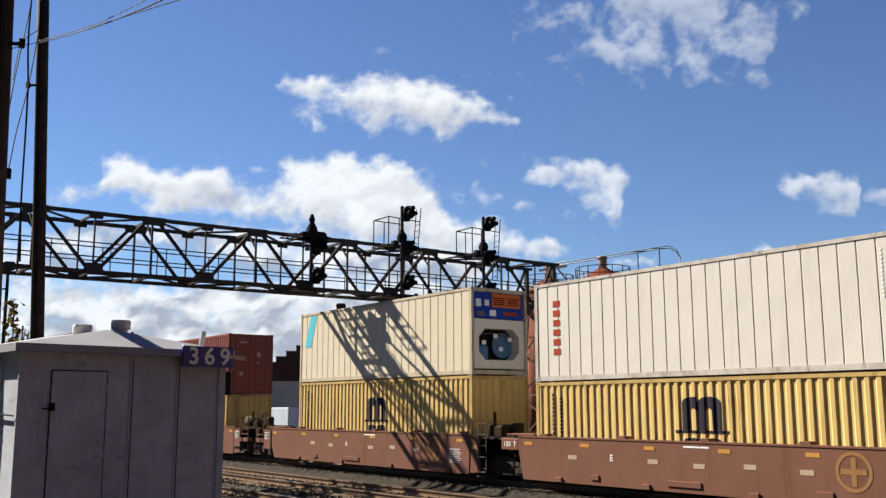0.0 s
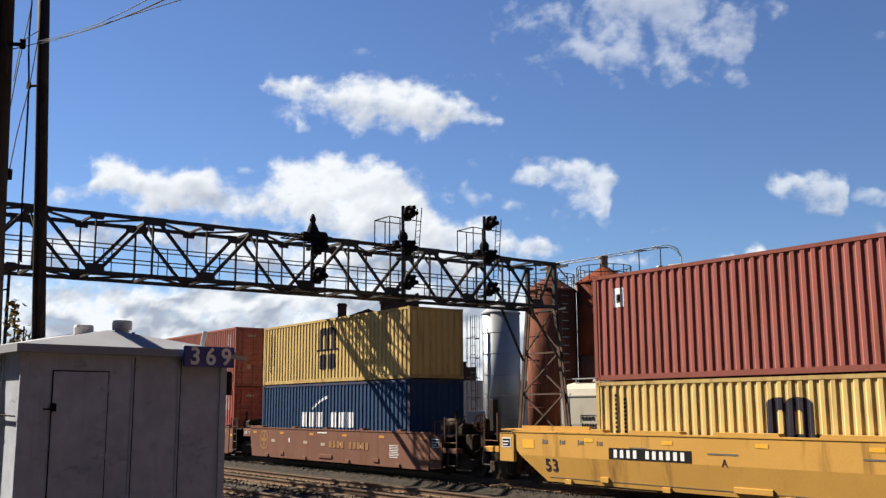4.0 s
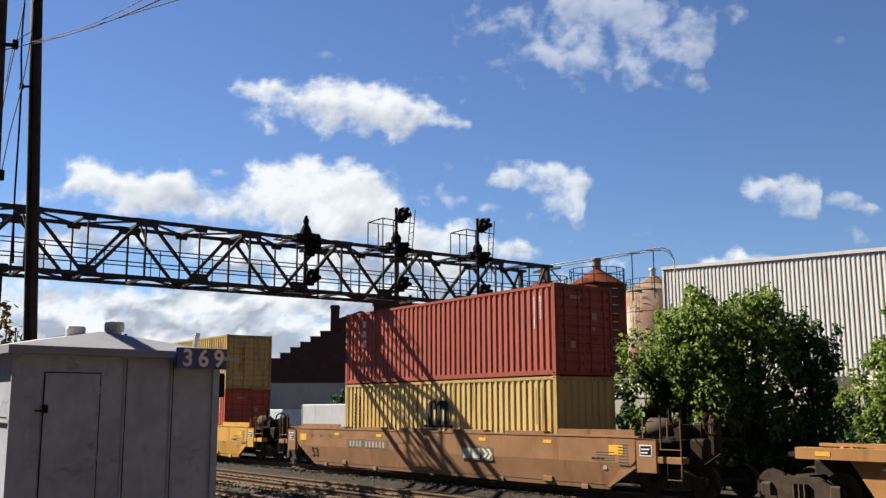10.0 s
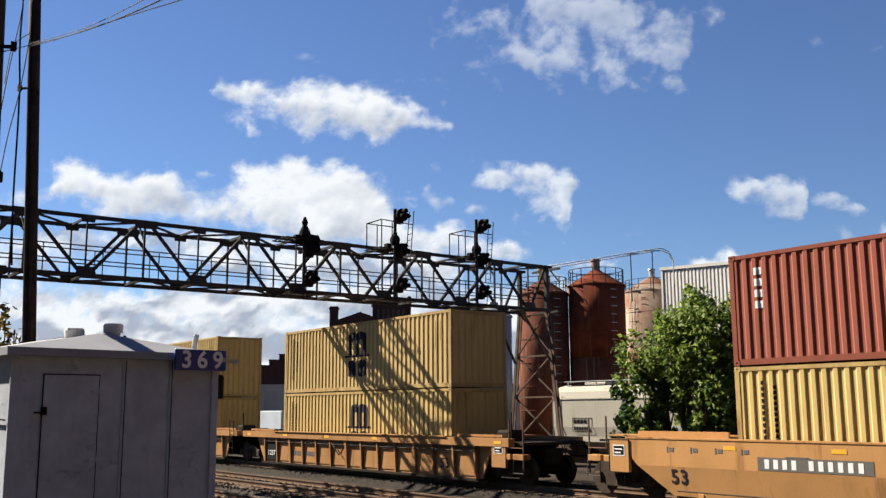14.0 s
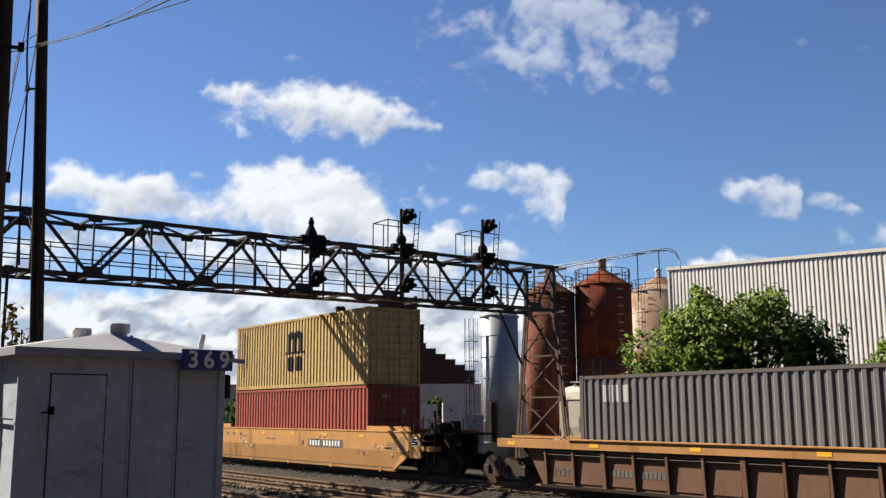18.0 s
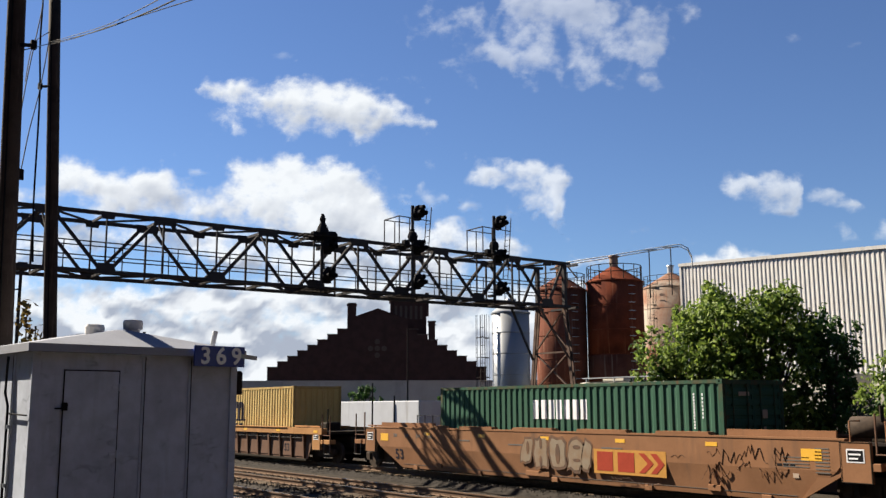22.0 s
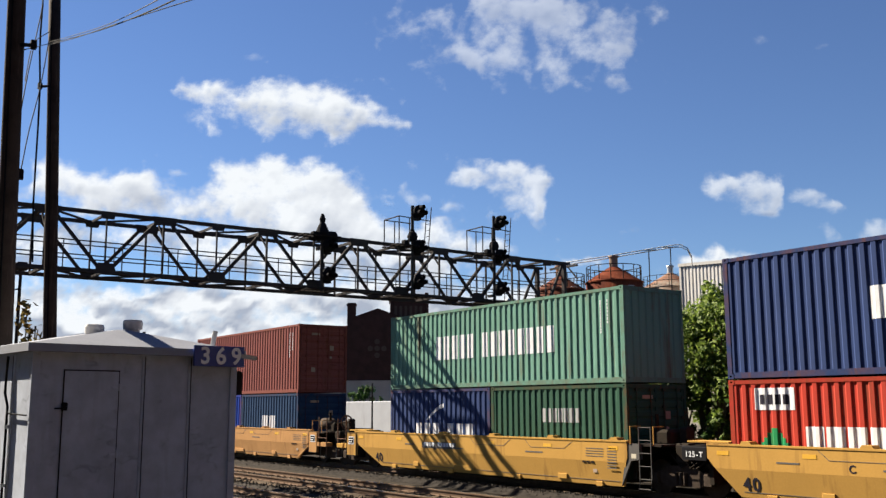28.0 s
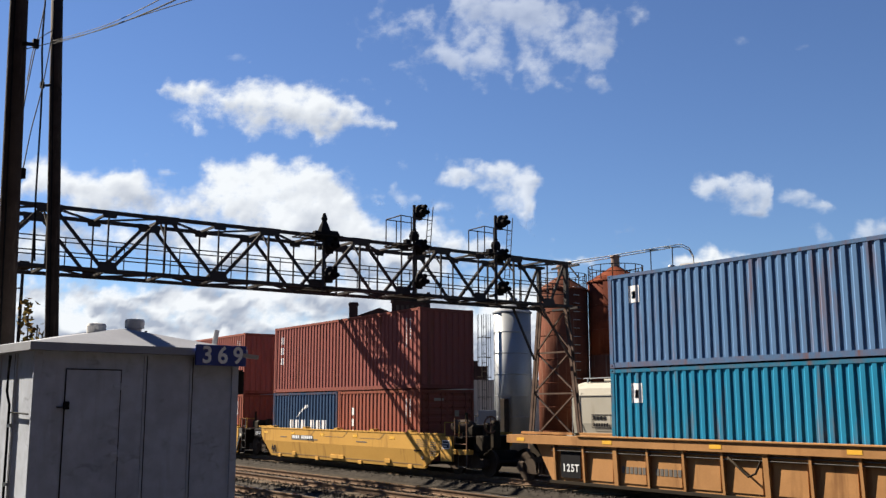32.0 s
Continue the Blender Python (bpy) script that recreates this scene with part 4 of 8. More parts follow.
def job_m(mat=MARK_DARK):
    def do(box, line, h, length, low):
        if low:
            emblem_m(length * 0.46 if length > 7 else length * 0.38, h * 0.455, 1.25 if length > 7 else 1.02, mat, box, line, lower=True)
        else:
            emblem_m(length * 0.44, h * 0.485, 1.34 if mat is not MARK_GREY else 0.95, mat, box, line)
        mark("name_column", box, line, column(0.72, 0.07, h * 0.22, h - 0.3, 14) + column(1.05, 0.07, h * 0.34, h - 0.42, 12), mat)
        small_print(box, line, h, length, PAINTS["rusty_yellow"])
    return do


def job_wave(box, line, h, length, low):
    """White name blocks between two curved strokes."""
    if low:
        x0, x1, z0, z1 = (length * 0.28, length * 0.86, 0.93, 1.42) if length < 7 else (3.85, 8.4, 1.12, 1.72)
    else:
        x0, x1, z0, z1 = 3.9, 8.5, h * 0.40, h * 0.64
    mark("name_block", box, line, letters(x0, x1, z0, z1, 6, 0.26, 3), MARK_WHITE)
    w = (x1 - x0) * 0.30
    xs = x0 + (x1 - x0) * 0.20
    n = 16
    arc = [(xs + w * i / n, xs + w * (i + 1) / n, z1 + 0.10 + 0.46 * math.sin(i / n * 1.4), z1 + 0.13 + 0.46 * math.sin((i + 1) / n * 1.4) + 0.10 * i / n) for i in range(n)]
    mark("stroke", box, line, arc, MARK_WHITE, "white curved stroke")
    if not low:
        xs = x0 + (x1 - x0) * 0.5
        arc = [(xs + w * i / n, xs + w * (i + 1) / n, z0 - 0.64 + 0.46 * (1 - math.cos(i / n * 1.4)), z0 - 0.48 + 0.46 * (1 - math.cos((i + 1) / n * 1.4)) - 0.10 * i / n) for i in range(n)]
        mark("stroke", box, line, arc, MARK_WHITE, "white curved stroke")
        small_print(box, line, h, length, MARK_WHITE)
        mark("warning_plate", box, line, [(length - 0.62, length - 0.3, 0.5, 0.95)], REFLECTOR)


def job_star(box, line, h, length, low):
    """A light blue square with a white star, and dark name blocks."""
    x, w, z0, z1 = (1.25, 1.45, h * 0.12, h * 0.86) if length > 7 else (0.85, 0.8, 0.95, 1.75)
    mark("square", box, line, [(x, x + w, z0, z1)], SKYBLUE, "light blue square")
    cx, cz, r = x + w / 2, (z0 + z1) / 2, w * 0.42
    g = Geo()
    pts = []
    for k in range(14):
        rr = r if k % 2 == 0 else r * 0.36
        a = math.pi / 2 + k * math.tau / 14
        pts.append((cx + rr * math.cos(a), cz + rr * math.sin(a)))
    g.slab(pts, 0.0, 0.003)
    part("star", g, MARK_WHITE, box, "white star")
    if length > 7:
        mark("name_block", box, line, letters(3.4, 10.7, h * 0.32, h * 0.68, 6, 0.30), MARK_DARK)
        small_print(box, line, h, length, MARK_DARK)
    else:
        mark("name_block", box, line, letters(2.05, 5.0, 1.1, 1.62, 6, 0.2) + letters(2.05, 4.6, 0.88, 1.02, 7, 0.3), MARK_DARK)


def job_name(count, x0, x1, z0, z1, mat=MARK_WHITE, word=None, gap=0.28):
    """Name blocks across the wall; heights as shares of the container's."""
    def do(box, line, h, length, low):
        mark("name_block", box, line, letters(x0, x1, h * z0, h * z1, count, gap, word), mat)
        if length > 7:
            small_print(box, line, h, length, MARK_WHITE)
    return do


def job_column(x, z0, z1, count, mat=MARK_WHITE, w=0.2):
    """A name in blocks down the wall."""
    def do(box, line, h, length, low):
        mark("name_column", box, line, column(x, w, h * z0, h * z1, count), mat)
        if w > 0.1:
            small_print(box, line, h, length, MARK_WHITE if mat is not MARK_DARK else MARK_DARK)
    return do


def job_plate(mat=MARK_WHITE):
    def do(box, line, h, length, low):
        mark("small_plate", box, line, [(0.78, 1.16, h * 0.68, h * 0.86)], mat, "small white plate")
        mark("plate_mark", box, line, [(0.88, 1.05, h * 0.72, h * 0.80)], PAINTS["steel_blue"])
    return do


def job_square(box, line, h, length, low):
    mark("panel", box, line, [(2.04, 4.03, 0.95, 1.68)], PAINTS["royal_blue"], "blue and white panel")
    mark("panel_blocks", box, line, [(2.2, 2.7, 0.98, 1.5), (2.85, 3.35, 0.98, 1.5), (3.5, 3.8, 0.98, 1.5)], MARK_WHITE)


def job_red(box, line, h, length, low):
    mark("emblem_white", box, line, [(0.75, 1.85, h * 0.72, h * 0.92)], MARK_WHITE)
    mark("name_block", box, line, letters(2.1, 5.75, 0.93, 1.5, 7, 0.14), MARK_WHITE)
    mark("peak", box, line, [(0.75 + 0.1 * i, 0.85 + 0.1 * i, 0.95, 0.95 + 0.56 * (1 - abs(i - 4.5) / 5)) for i in range(10)], PAINTS["green"], "green peak")
    mark("diamond", box, line, [(4.3 + 0.05 * i, 4.35 + 0.05 * i, 1.78 - 0.22 * (1 - abs(i - 4.5) / 5), 1.78 + 0.22 * (1 - abs(i - 4.5) / 5)) for i in range(10)], MARK_WHITE, "white diamond")
    on = Geo()
    for k in range(4):
        on_wave(on, line, (0.88 + k * 0.22, 1.03 + k * 0.22, h * 0.77, h * 0.86), lift=0.013)
    part("emblem_blocks", on, MARK_DARK, box)


def job_boxed(box, line, h, length, low):
    mark("name_panel", box, line, [(1.25, 4.95, 1.0, 1.58)], MARK_WHITE, "white name panel")
    for i, q in enumerate(letters(1.35, 4.9, 1.06, 1.52, 6, 0.3, 3)):
        part("name_block", on_wave(Geo(), line, q, lift=0.013), MARK_RED if i < 3 else MARK_DARK, box)


def job_cross(box, line, h, length, low):
    mark("emblem", box, line, [(0.7, 0.95, 1.55, 2.15, 0.55), (1.3, 1.55, 1.55, 2.15, -0.55)], PAINTS["rust_orange"], "orange crossed emblem")
    mark("name_block", box, line, letters(0.6, 1.9, 1.0, 1.25, 5, 0.2), MARK_WHITE)


dry = "dry"
W40 = "white refrigerated container with smooth ribbed sides"
BROWN_CAR = "brown articulated well car with plain sheet sides"
YEL_CAR = "bright yellow well car with smooth sheet sides"
DULL_CAR = "dull yellow well car with scuffed sheet sides"
RIB_CAR = "tan well car with slanting side ribs"


def build_train():
    ym = ("yellow", YEL, dry, False, job_m())
    ymd = ("yellow", YEL, dry, True, job_m())
    fy = ("faded_yellow", "faded yellow corrugated shipping container with a dark emblem", dry, True, job_m())
    # brown five-unit car, with the last unit of the car before it
    roll(smooth_car(-325.45, "brown", (0, 1.6), label=BROWN_CAR, joint=(True, True)))
    load(-325.45, 3.00, 5.99, ("dark_red", "dark red corrugated shipping container", dry, True, None), [ym])
    for x, seam, top, up, lows, le, letter in (
            (-305.59, 3.37, 6.30, ("cream", "cream refrigerated container with a teal flash", "reefer", False, lambda b, l, h, n, w: mark("flash", b, l, [(0.4, 0.95, h * 0.5, h * 0.95, 0.5)], SKYBLUE, "teal flash")),
             [ym], (1.6, 0), "A"),
            (-290.21, 3.05, 6.01, ("white", W40, "reefer", False, job_column(0.82, 0.26, 0.84, 6, MARK_RED, 0.3)), [ym], (0, 0), "E"),
            (-274.94, 2.97, 5.75, ("brown_red", "brown-red open-top container under a blue tarpaulin", "open", True, job_column(10.9, 0.4, 0.85, 9, MARK_WHITE, 0.08)), [ym, ym], (0, 0), "D"),
            (-259.43, 3.34, 6.27, ("rust_orange", "sun-bleached brown-red high container with white writing", dry, True, job_column(0.62, 0.30, 0.86, 6)),
             [("red", "red corrugated container with a pale name column", dry, True, job_column(0.7, 0.35, 0.95, 4, PAINTS["cream"], 0.24))], (0, 0), "C"),
            (-244.05, 3.33, 5.97, ym, [("blue", "blue corrugated container with white name blocks", dry, False, job_wave)], (0, 1.6), "B")):
        roll(smooth_car(x, "brown", le, label=BROWN_CAR, letter=letter, joint=(True, le[1] > 0)))
        load(x, seam, top, up, lows)
    # bright yellow three-unit car
    for x, seam, top, up, lows, le, number, letter, emb in (
            (-222.40, 2.99, 5.97, ("dark_red", "dark brown-red corrugated container", dry, True, job_plate()), [ym], (1.0, 0), "plate", "A", None),
            (-202.89, 3.31, 5.95, ("brown_red", "brown-red open-top container under a blue tarpaulin", "open", True, job_column(10.9, 0.4, 0.85, 9, MARK_WHITE, 0.08)),
             [("brown_red", RED, dry, True, job_column(11.0, 0.4, 0.9, 9, MARK_WHITE, 0.06))], (0, 0), "", "C", (5.25, 0.5, 1.9, 0.62, None, MARK_RED)),
            (-183.30, 3.28, 6.31, ymd, [("dark_red", "dark red corrugated container with white stripes", dry, True, job_column(11.0, 0.3, 0.9, 9, MARK_WHITE, 0.06))], (0, 0.9), "plate", "B", None)):
        roll(smooth_car(x, "yellow", le, 53, YEL_CAR, number, letter, joint=(True, le[1] > 0), emblem=emb))
        load(x, seam, top, up, lows)
    # two single cars
    roll(smooth_car(-159.62, "yellow", (1.3, 0.9), 53, YEL_CAR, "small", "", joint=(True, True), emblem=(7.6, 0.35, 2.3, 0.66, None, MARK_RED)))
    load(-159.62, 3.33, 6.00, ymd, [("coral_red", "bright red corrugated container with a small white plate", dry, True, job_column(0.65, 0.62, 0.86, 1, MARK_WHITE, 0.8))])
    roll(smooth_car(-135.92, "scuffed", (1.2, 0.9), 53, DULL_CAR, "plate", "", joint=(True, True), emblem=(8.0, 0.7, 1.6, 0.4, MARK_GREY, PAINTS["cream"])))
    load(-135.92, 3.28, 6.03, ("red", "bleached red corrugated container with a white name column", dry, True, job_column(1.3, 0.5, 0.92, 3)), [ym])
    # ribbed three-unit car
    for x, seam, top, up, lows in (
            (-112.26, 3.36, 6.33, ("rusty_yellow", "rust-stained yellow corrugated container", dry, False, None), [("white", W40, "reefer", False, job_column(0.7, 0.4, 0.85, 6, MARK_RED, 0.3))]),
            (-92.61, 3.03, 6.04, ("yellow", YEL, dry, False, job_m(MARK_GREY)), [ym]),
            (-73.03, 3.06, 5.71, ("faded_yellow", "faded yellow corrugated container with a dark emblem", dry, False, job_m()), [ym])):
        roll(ribbed_car(x, "tan", RIB_CAR, joint=(True, x > -80)))
        load(x, seam, top, up, lows)
    # dull yellow three-unit car, the middle well loaded low
    for x, seam, top, up, lows, le, number in (
            (-49.34, 3.30, 5.99, ("brown_red", RED, dry, True, job_column(0.7, 0.5, 0.9, 4)), [ym], (1.0, 0), "plate"),
            (-29.40, 2.94, 5.9, None, [("bright_red", "red twenty-foot corrugated container", dry, False, None), ym], (0, 0), ""),
            (-9.68, 3.29, 6.32, fy, [("red", "red corrugated container with faint pale scuffs", dry, True, None)], (0, 0.9), "plate")):
        roll(smooth_car(x, "dull_yellow", le, 53, DULL_CAR, number, "A" if x > -15 else "", joint=(True, le[1] > 0), emblem=None if number else (4.6, 0.72, 1.8, 0.5, MARK_GREY, MARK_WHITE), plain=True))
        load(x, seam, top, up, lows)
        if x > -15:
            scrawl(TRAIN[-3][0], MARK_WHITE, ((1.0, 1.05), (1.6, 0.85), (2.3, 0.7), (9.0, 1.3), (13.2, 1.0), (12.0, 0.8)), 0.007)
    # rust-brown ribbed car: a grey box, an empty well, a yellow box
    for x, low in ((14.15, ("grey", "grey corrugated container on a low car", dry, True, job_name(3, 0.9, 2.0, 0.74, 0.9, PAINTS["light_grey"]))), (33.65, None), (53.20, ym)):
        roll(ribbed_car(x, "rust_brown", "rust-brown well car with a yellow-brown top chord", "tan", joint=(True, x > 50)))
        load(x, 3.27, 6.0, None, [low])
    # graffitied single car
    car = roll(smooth_car(76.81, "graffiti", (1.6, 0.9), 53, "rusty well car covered in faded graffiti", "", "", joint=(True, True), emblem=(7.9, 0.45, 2.65, 0.66, OCHRE, MARK_RED)))
    graffiti(car)
    load(76.81, 2.97, 5.9, None, [("dark_green", "dark green corrugated container with white name blocks", dry, True, job_name(7, 4.95, 7.4, 0.60, 0.82))])
    # dull yellow five-unit car
    evg = job_name(9, 0.95, 5.2, 0.40, 0.62, MARK_WHITE)
    for x, top, up, lows, le, number, letter, emb in (
            (98.51, 5.95, ("navy", "navy corrugated container with white name blocks and strokes", dry, True, job_wave),
             [("grey_green", "grey-green twenty-foot container with a blue panel", dry, False, job_square), ("light_grey", "pale grey twenty-foot container with a light blue square", dry, False, job_star)], (1.6, 0), "small", "B", None),
            (114.16, 5.63, ("light_grey", "light grey corrugated container with a light blue star square", dry, False, job_star),
             [("green", "green twenty-foot container with white name blocks", dry, False, evg), ("rust_orange", "rust-orange twenty-foot container with a name column", dry, True, job_column(0.95, 0.38, 0.88, 6))], (0, 0), "", "C", 1),
            (129.78, 5.95, ("navy", "navy corrugated container with white name blocks and strokes", dry, True, job_wave),
             [("navy", "navy twenty-foot container with white name blocks", dry, False, job_wave), ("green", "green twenty-foot container with white name blocks", dry, True, evg)], (0, 0), "", "", 1),
            (145.48, 5.97, ("green", "bright green corrugated container with white name blocks", dry, True, job_name(9, 2.7, 9.55, 0.36, 0.68)),
             [("navy", "navy twenty-foot container with an orange emblem", dry, False, job_cross), ("royal_blue", "plain royal blue twenty-foot container", dry, False, None)], (0, 0), "", "E", 1),
            (161.02, 5.99, ("dark_red", "dark red corrugated container with white blocks", dry, True, job_name(2, 5.0, 6.1, 0.45, 0.62)),
             [("royal_blue", "plain royal blue twenty-foot container", dry, False, None), ("blue", "blue twenty-foot container with white blocks", dry, True, job_name(2, 2.4, 4.0, 0.40, 0.62))], (0, 1.6), "small", "A", None)):
        roll(smooth_car(x, "dull_yellow", le, 40, DULL_CAR, number, letter, joint=(True, le[1] > 0), emblem=(4.8, 0.30, 2.5, 0.56, BLACK, MARK_WHITE) if emb else None))
        load(x, 2.94, top, up, lows)
        if 125 < x < 135:
            scrawl([ob for ob, _ in TRAIN if ob.name.startswith("well_car")][-1], MARK_GREY, ((8.0, 0.8), (8.7, 0.62), (9.4, 0.5), (9.9, 0.7)), 0.009)
    # bright yellow five-unit car
    for x, top, up, lows, le, number, letter, emb in (
            (180.88, 5.65, ("pale_green", "pale green corrugated container with white name blocks", dry, False, job_name(13, 3.0, 9.35, 0.36, 0.66, MARK_WHITE, 5)),
             [("navy", "navy twenty-foot container with white name blocks", dry, False, job_wave), ("dark_green", "dark green twenty-foot container with a faint name", dry, True, job_name(7, 2.5, 4.2, 0.58, 0.74, PAINTS["light_grey"]))], (1.6, 0), "small", "B", 0),
            (196.54, 5.94, ("navy", "navy corrugated container with white name blocks and strokes", dry, True, job_wave),
             [("bright_red", "red twenty-foot container with white name blocks", dry, False, job_red), ("dark_green", "dark green twenty-foot container with a faint name", dry, True, job_name(7, 2.5, 4.2, 0.58, 0.74, PAINTS["light_grey"]))], (0, 0), "", "C", 1),
            (212.21, 5.95, ("light_grey", "light grey corrugated container with a light blue star square", dry, False, job_star),
             [("navy", "navy twenty-foot container with a white name panel", dry, False, job_boxed), ("navy", "navy twenty-foot container with white name blocks", dry, False, job_wave)], (0, 0), "", "D", 1),
            (227.86, 5.93, ("rust_orange", "brown-red high container with a white name column", dry, False, job_column(1.3, 0.30, 0.86, 6)),
             [("brown_red", RED, dry, False, None), ("brown_red", "brown-red twenty-foot container with a white name column", dry, False, job_column(1.1, 0.3, 0.8, 3))], (0, 0), "", "E", 1),
            (243.48, 5.90, ("dark_red", "dark brown-red container with a white name column", dry, False, job_column(0.7, 0.42, 0.9, 3)),
             [("blue", "blue twenty-foot container with white name blocks", dry, False, job_wave), ("brown_red", "brown-red twenty-foot container with a white name column", dry, True, job_column(1.1, 0.3, 0.8, 3))], (0, 1.6), "small", "A", 0)):
        roll(smooth_car(x, "yellow", le, 40, YEL_CAR, number, letter, joint=(True, le[1] > 0), emblem=(5.2, 0.32, 1.9, 0.56, None, MARK_RED) if emb else None))
        load(x, 2.93, top, up, lows)
    # ribbed car at the end of the shot
    roll(ribbed_car(265.33, "tan", RIB_CAR, ends=(0.9, 0), joint=(True, True)))
    load(265.33, 3.33, 5.96, ("steel_blue", "steel blue corrugated container with a small white plate", dry, False, job_plate()),
         [("teal", "teal corrugated container with a small white plate", dry, False, job_plate())])


def scrawl(car, mat, spots, r):
    """Quick spray tags: thin looping strokes on the side sheet."""
    rnd = random.Random(8)
    for x, z in spots:
        part("spray_tag", Geo().tube([(x + 0.08 * k + rnd.uniform(-0.05, 0.05), -0.322, min(1.42, z + rnd.uniform(-0.13, 0.13))) for k in range(9)], r, 4), mat, car)


def graffiti(car):
    """Silver block shapes with dark outlines, and faded scrawls, sprayed on the side sheet."""
    rnd = random.Random(5)
    silver = shader("faded_silver_spray", (0.27, 0.22, 0.165), rough=0.7, second=(0.24, 0.15, 0.09), scale=2.5, amount=0.9)
    ink = shader("faded_dark_spray", (0.125, 0.085, 0.065), rough=0.8, second=(0.22, 0.12, 0.07), scale=3.0, amount=0.9)

    def blob(x, w, z0, z1, lean, inner):
        pts = []
        n = 16
        for k in range(n):
            a = k * math.tau / n
            c, s_ = math.cos(a), math.sin(a)
            px, pz = abs(c) ** 0.5 * (1 if c > 0 else -1), abs(s_) ** 0.5 * (1 if s_ > 0 else -1)
            jag = 1 + rnd.uniform(-0.14, 0.14)
            pts.append((px * jag * w / 2, pz * (z1 - z0) / 2 * jag))
        cz = (z0 + z1) / 2
        for f, y, m, nm in ((1.0, -0.324, ink, "spray_outline"), (0.82, -0.328, silver, "spray_fill")):
            part(nm, Geo().slab([(x + px * f + lean * pz, min(cz + pz * f, 1.49)) for px, pz in pts], y, y + 0.003), m, car)
        for cx, cz2, rx, rz in inner:
            part("spray_hole", Geo().slab([(x + cx + rx * math.cos(k * math.tau / 10), cz + cz2 + rz * math.sin(k * math.tau / 10)) for k in range(10)], -0.333, -0.330), ink, car)
    blob(5.0, 0.55, 0.55, 1.35, 0.2, [(0.05, 0.1, 0.06, 0.2)])
    blob(5.65, 0.72, 0.42, 1.40, 0.05, [(0.0, 0.28, 0.06, 0.16), (0.0, -0.25, 0.06, 0.18)])
    blob(6.4, 0.74, 0.40, 1.42, -0.05, [(0.0, 0.0, 0.10, 0.30)])
    blob(7.15, 0.70, 0.42, 1.40, 0.1, [(0.05, 0.22, 0.16, 0.06), (0.05, -0.15, 0.16, 0.05)])
    blob(7.62, 0.40, 0.45, 1.38, 0.15, [])
    for i in range(20):
        x, z = (rnd.uniform(10.7, 13.9), rnd.uniform(0.55, 1.2)) if i < 14 else (rnd.uniform(7.9, 10.2), rnd.uniform(0.22, 0.36))
        pts = [(x + 0.07 * k + rnd.uniform(-0.04, 0.04), -0.322, min(1.42, z + rnd.uniform(-0.22, 0.22) * (1.0 if i < 14 else 0.3))) for k in range(7)]
        part("scrawl", Geo().tube(pts, 0.006 + 0.006 * (i % 3 == 0), 4), ink, car, "faded spray scrawl")


build_train()


# ---- ground and tracks ----
def ground_height(x, y):
    z = -0.62 + 0.05 * noise.noise(Vector((x * 0.05, y * 0.05, 0)))
    if y < 9:
        z = -0.35 + 0.35 * min(1.0, (9 - y) / 9)
    if 9 <= y <= 26:
        z = -0.33
    if y > 30 or x < -200:
        z = -0.62
    return z


def build_ground():
    xs = [-4500, -2000, -900, -400, -200, -140] + list(range(-110, 31, 5)) + [60, 140, 400, 900, 2500, 4500]
    ys = [-4500, -2000, -800, -300, -120, -60] + list(range(-30, 71, 4)) + [100, 160, 300, 600, 1200, 2500, 4500]
    vs = [(x, y, ground_height(x, y)) for y in ys for x in xs]
    n = len(xs)
    g = Geo().add(vs, [(j * n + i, j * n + i + 1, (j + 1) * n + i + 1, (j + 1) * n + i) for j in range(len(ys) - 1) for i in range(n - 1)])
    solid("ground", g, shader("gravelly_ground", (0.046, 0.038, 0.030), rough=0.95, second=(0.025, 0.021, 0.016), scale=0.6, amount=0.8, fine=14.0, dirt=0.6, bump=0.05),
          "grey-brown gravelly ground beside the tracks", "ground", kind="structure", smooth=True)


TRACKS = (20.96, 15.22, 11.2)
BALLAST = shader("ballast_stone", (0.058, 0.050, 0.043), rough=0.95, second=(0.012, 0.011, 0.010), scale=5.0, amount=1.0, fine=60.0, dirt=0.5, bump=0.02, island=0.8)
TIE = shader("weathered_tie_wood", (0.16, 0.115, 0.075), rough=0.9, second=(0.075, 0.055, 0.04), scale=3.0, amount=0.7, fine=30.0, dirt=0.4, bump=0.01)
RAIL = shader("rusty_rail", (0.17, 0.115, 0.080), rough=0.6, second=(0.10, 0.062, 0.040), scale=5.0, amount=0.6)
RAIL_TOP = shader("polished_rail_head", (0.45, 0.43, 0.40), rough=0.25, metal=0.8, scale=6.0, amount=0.3)


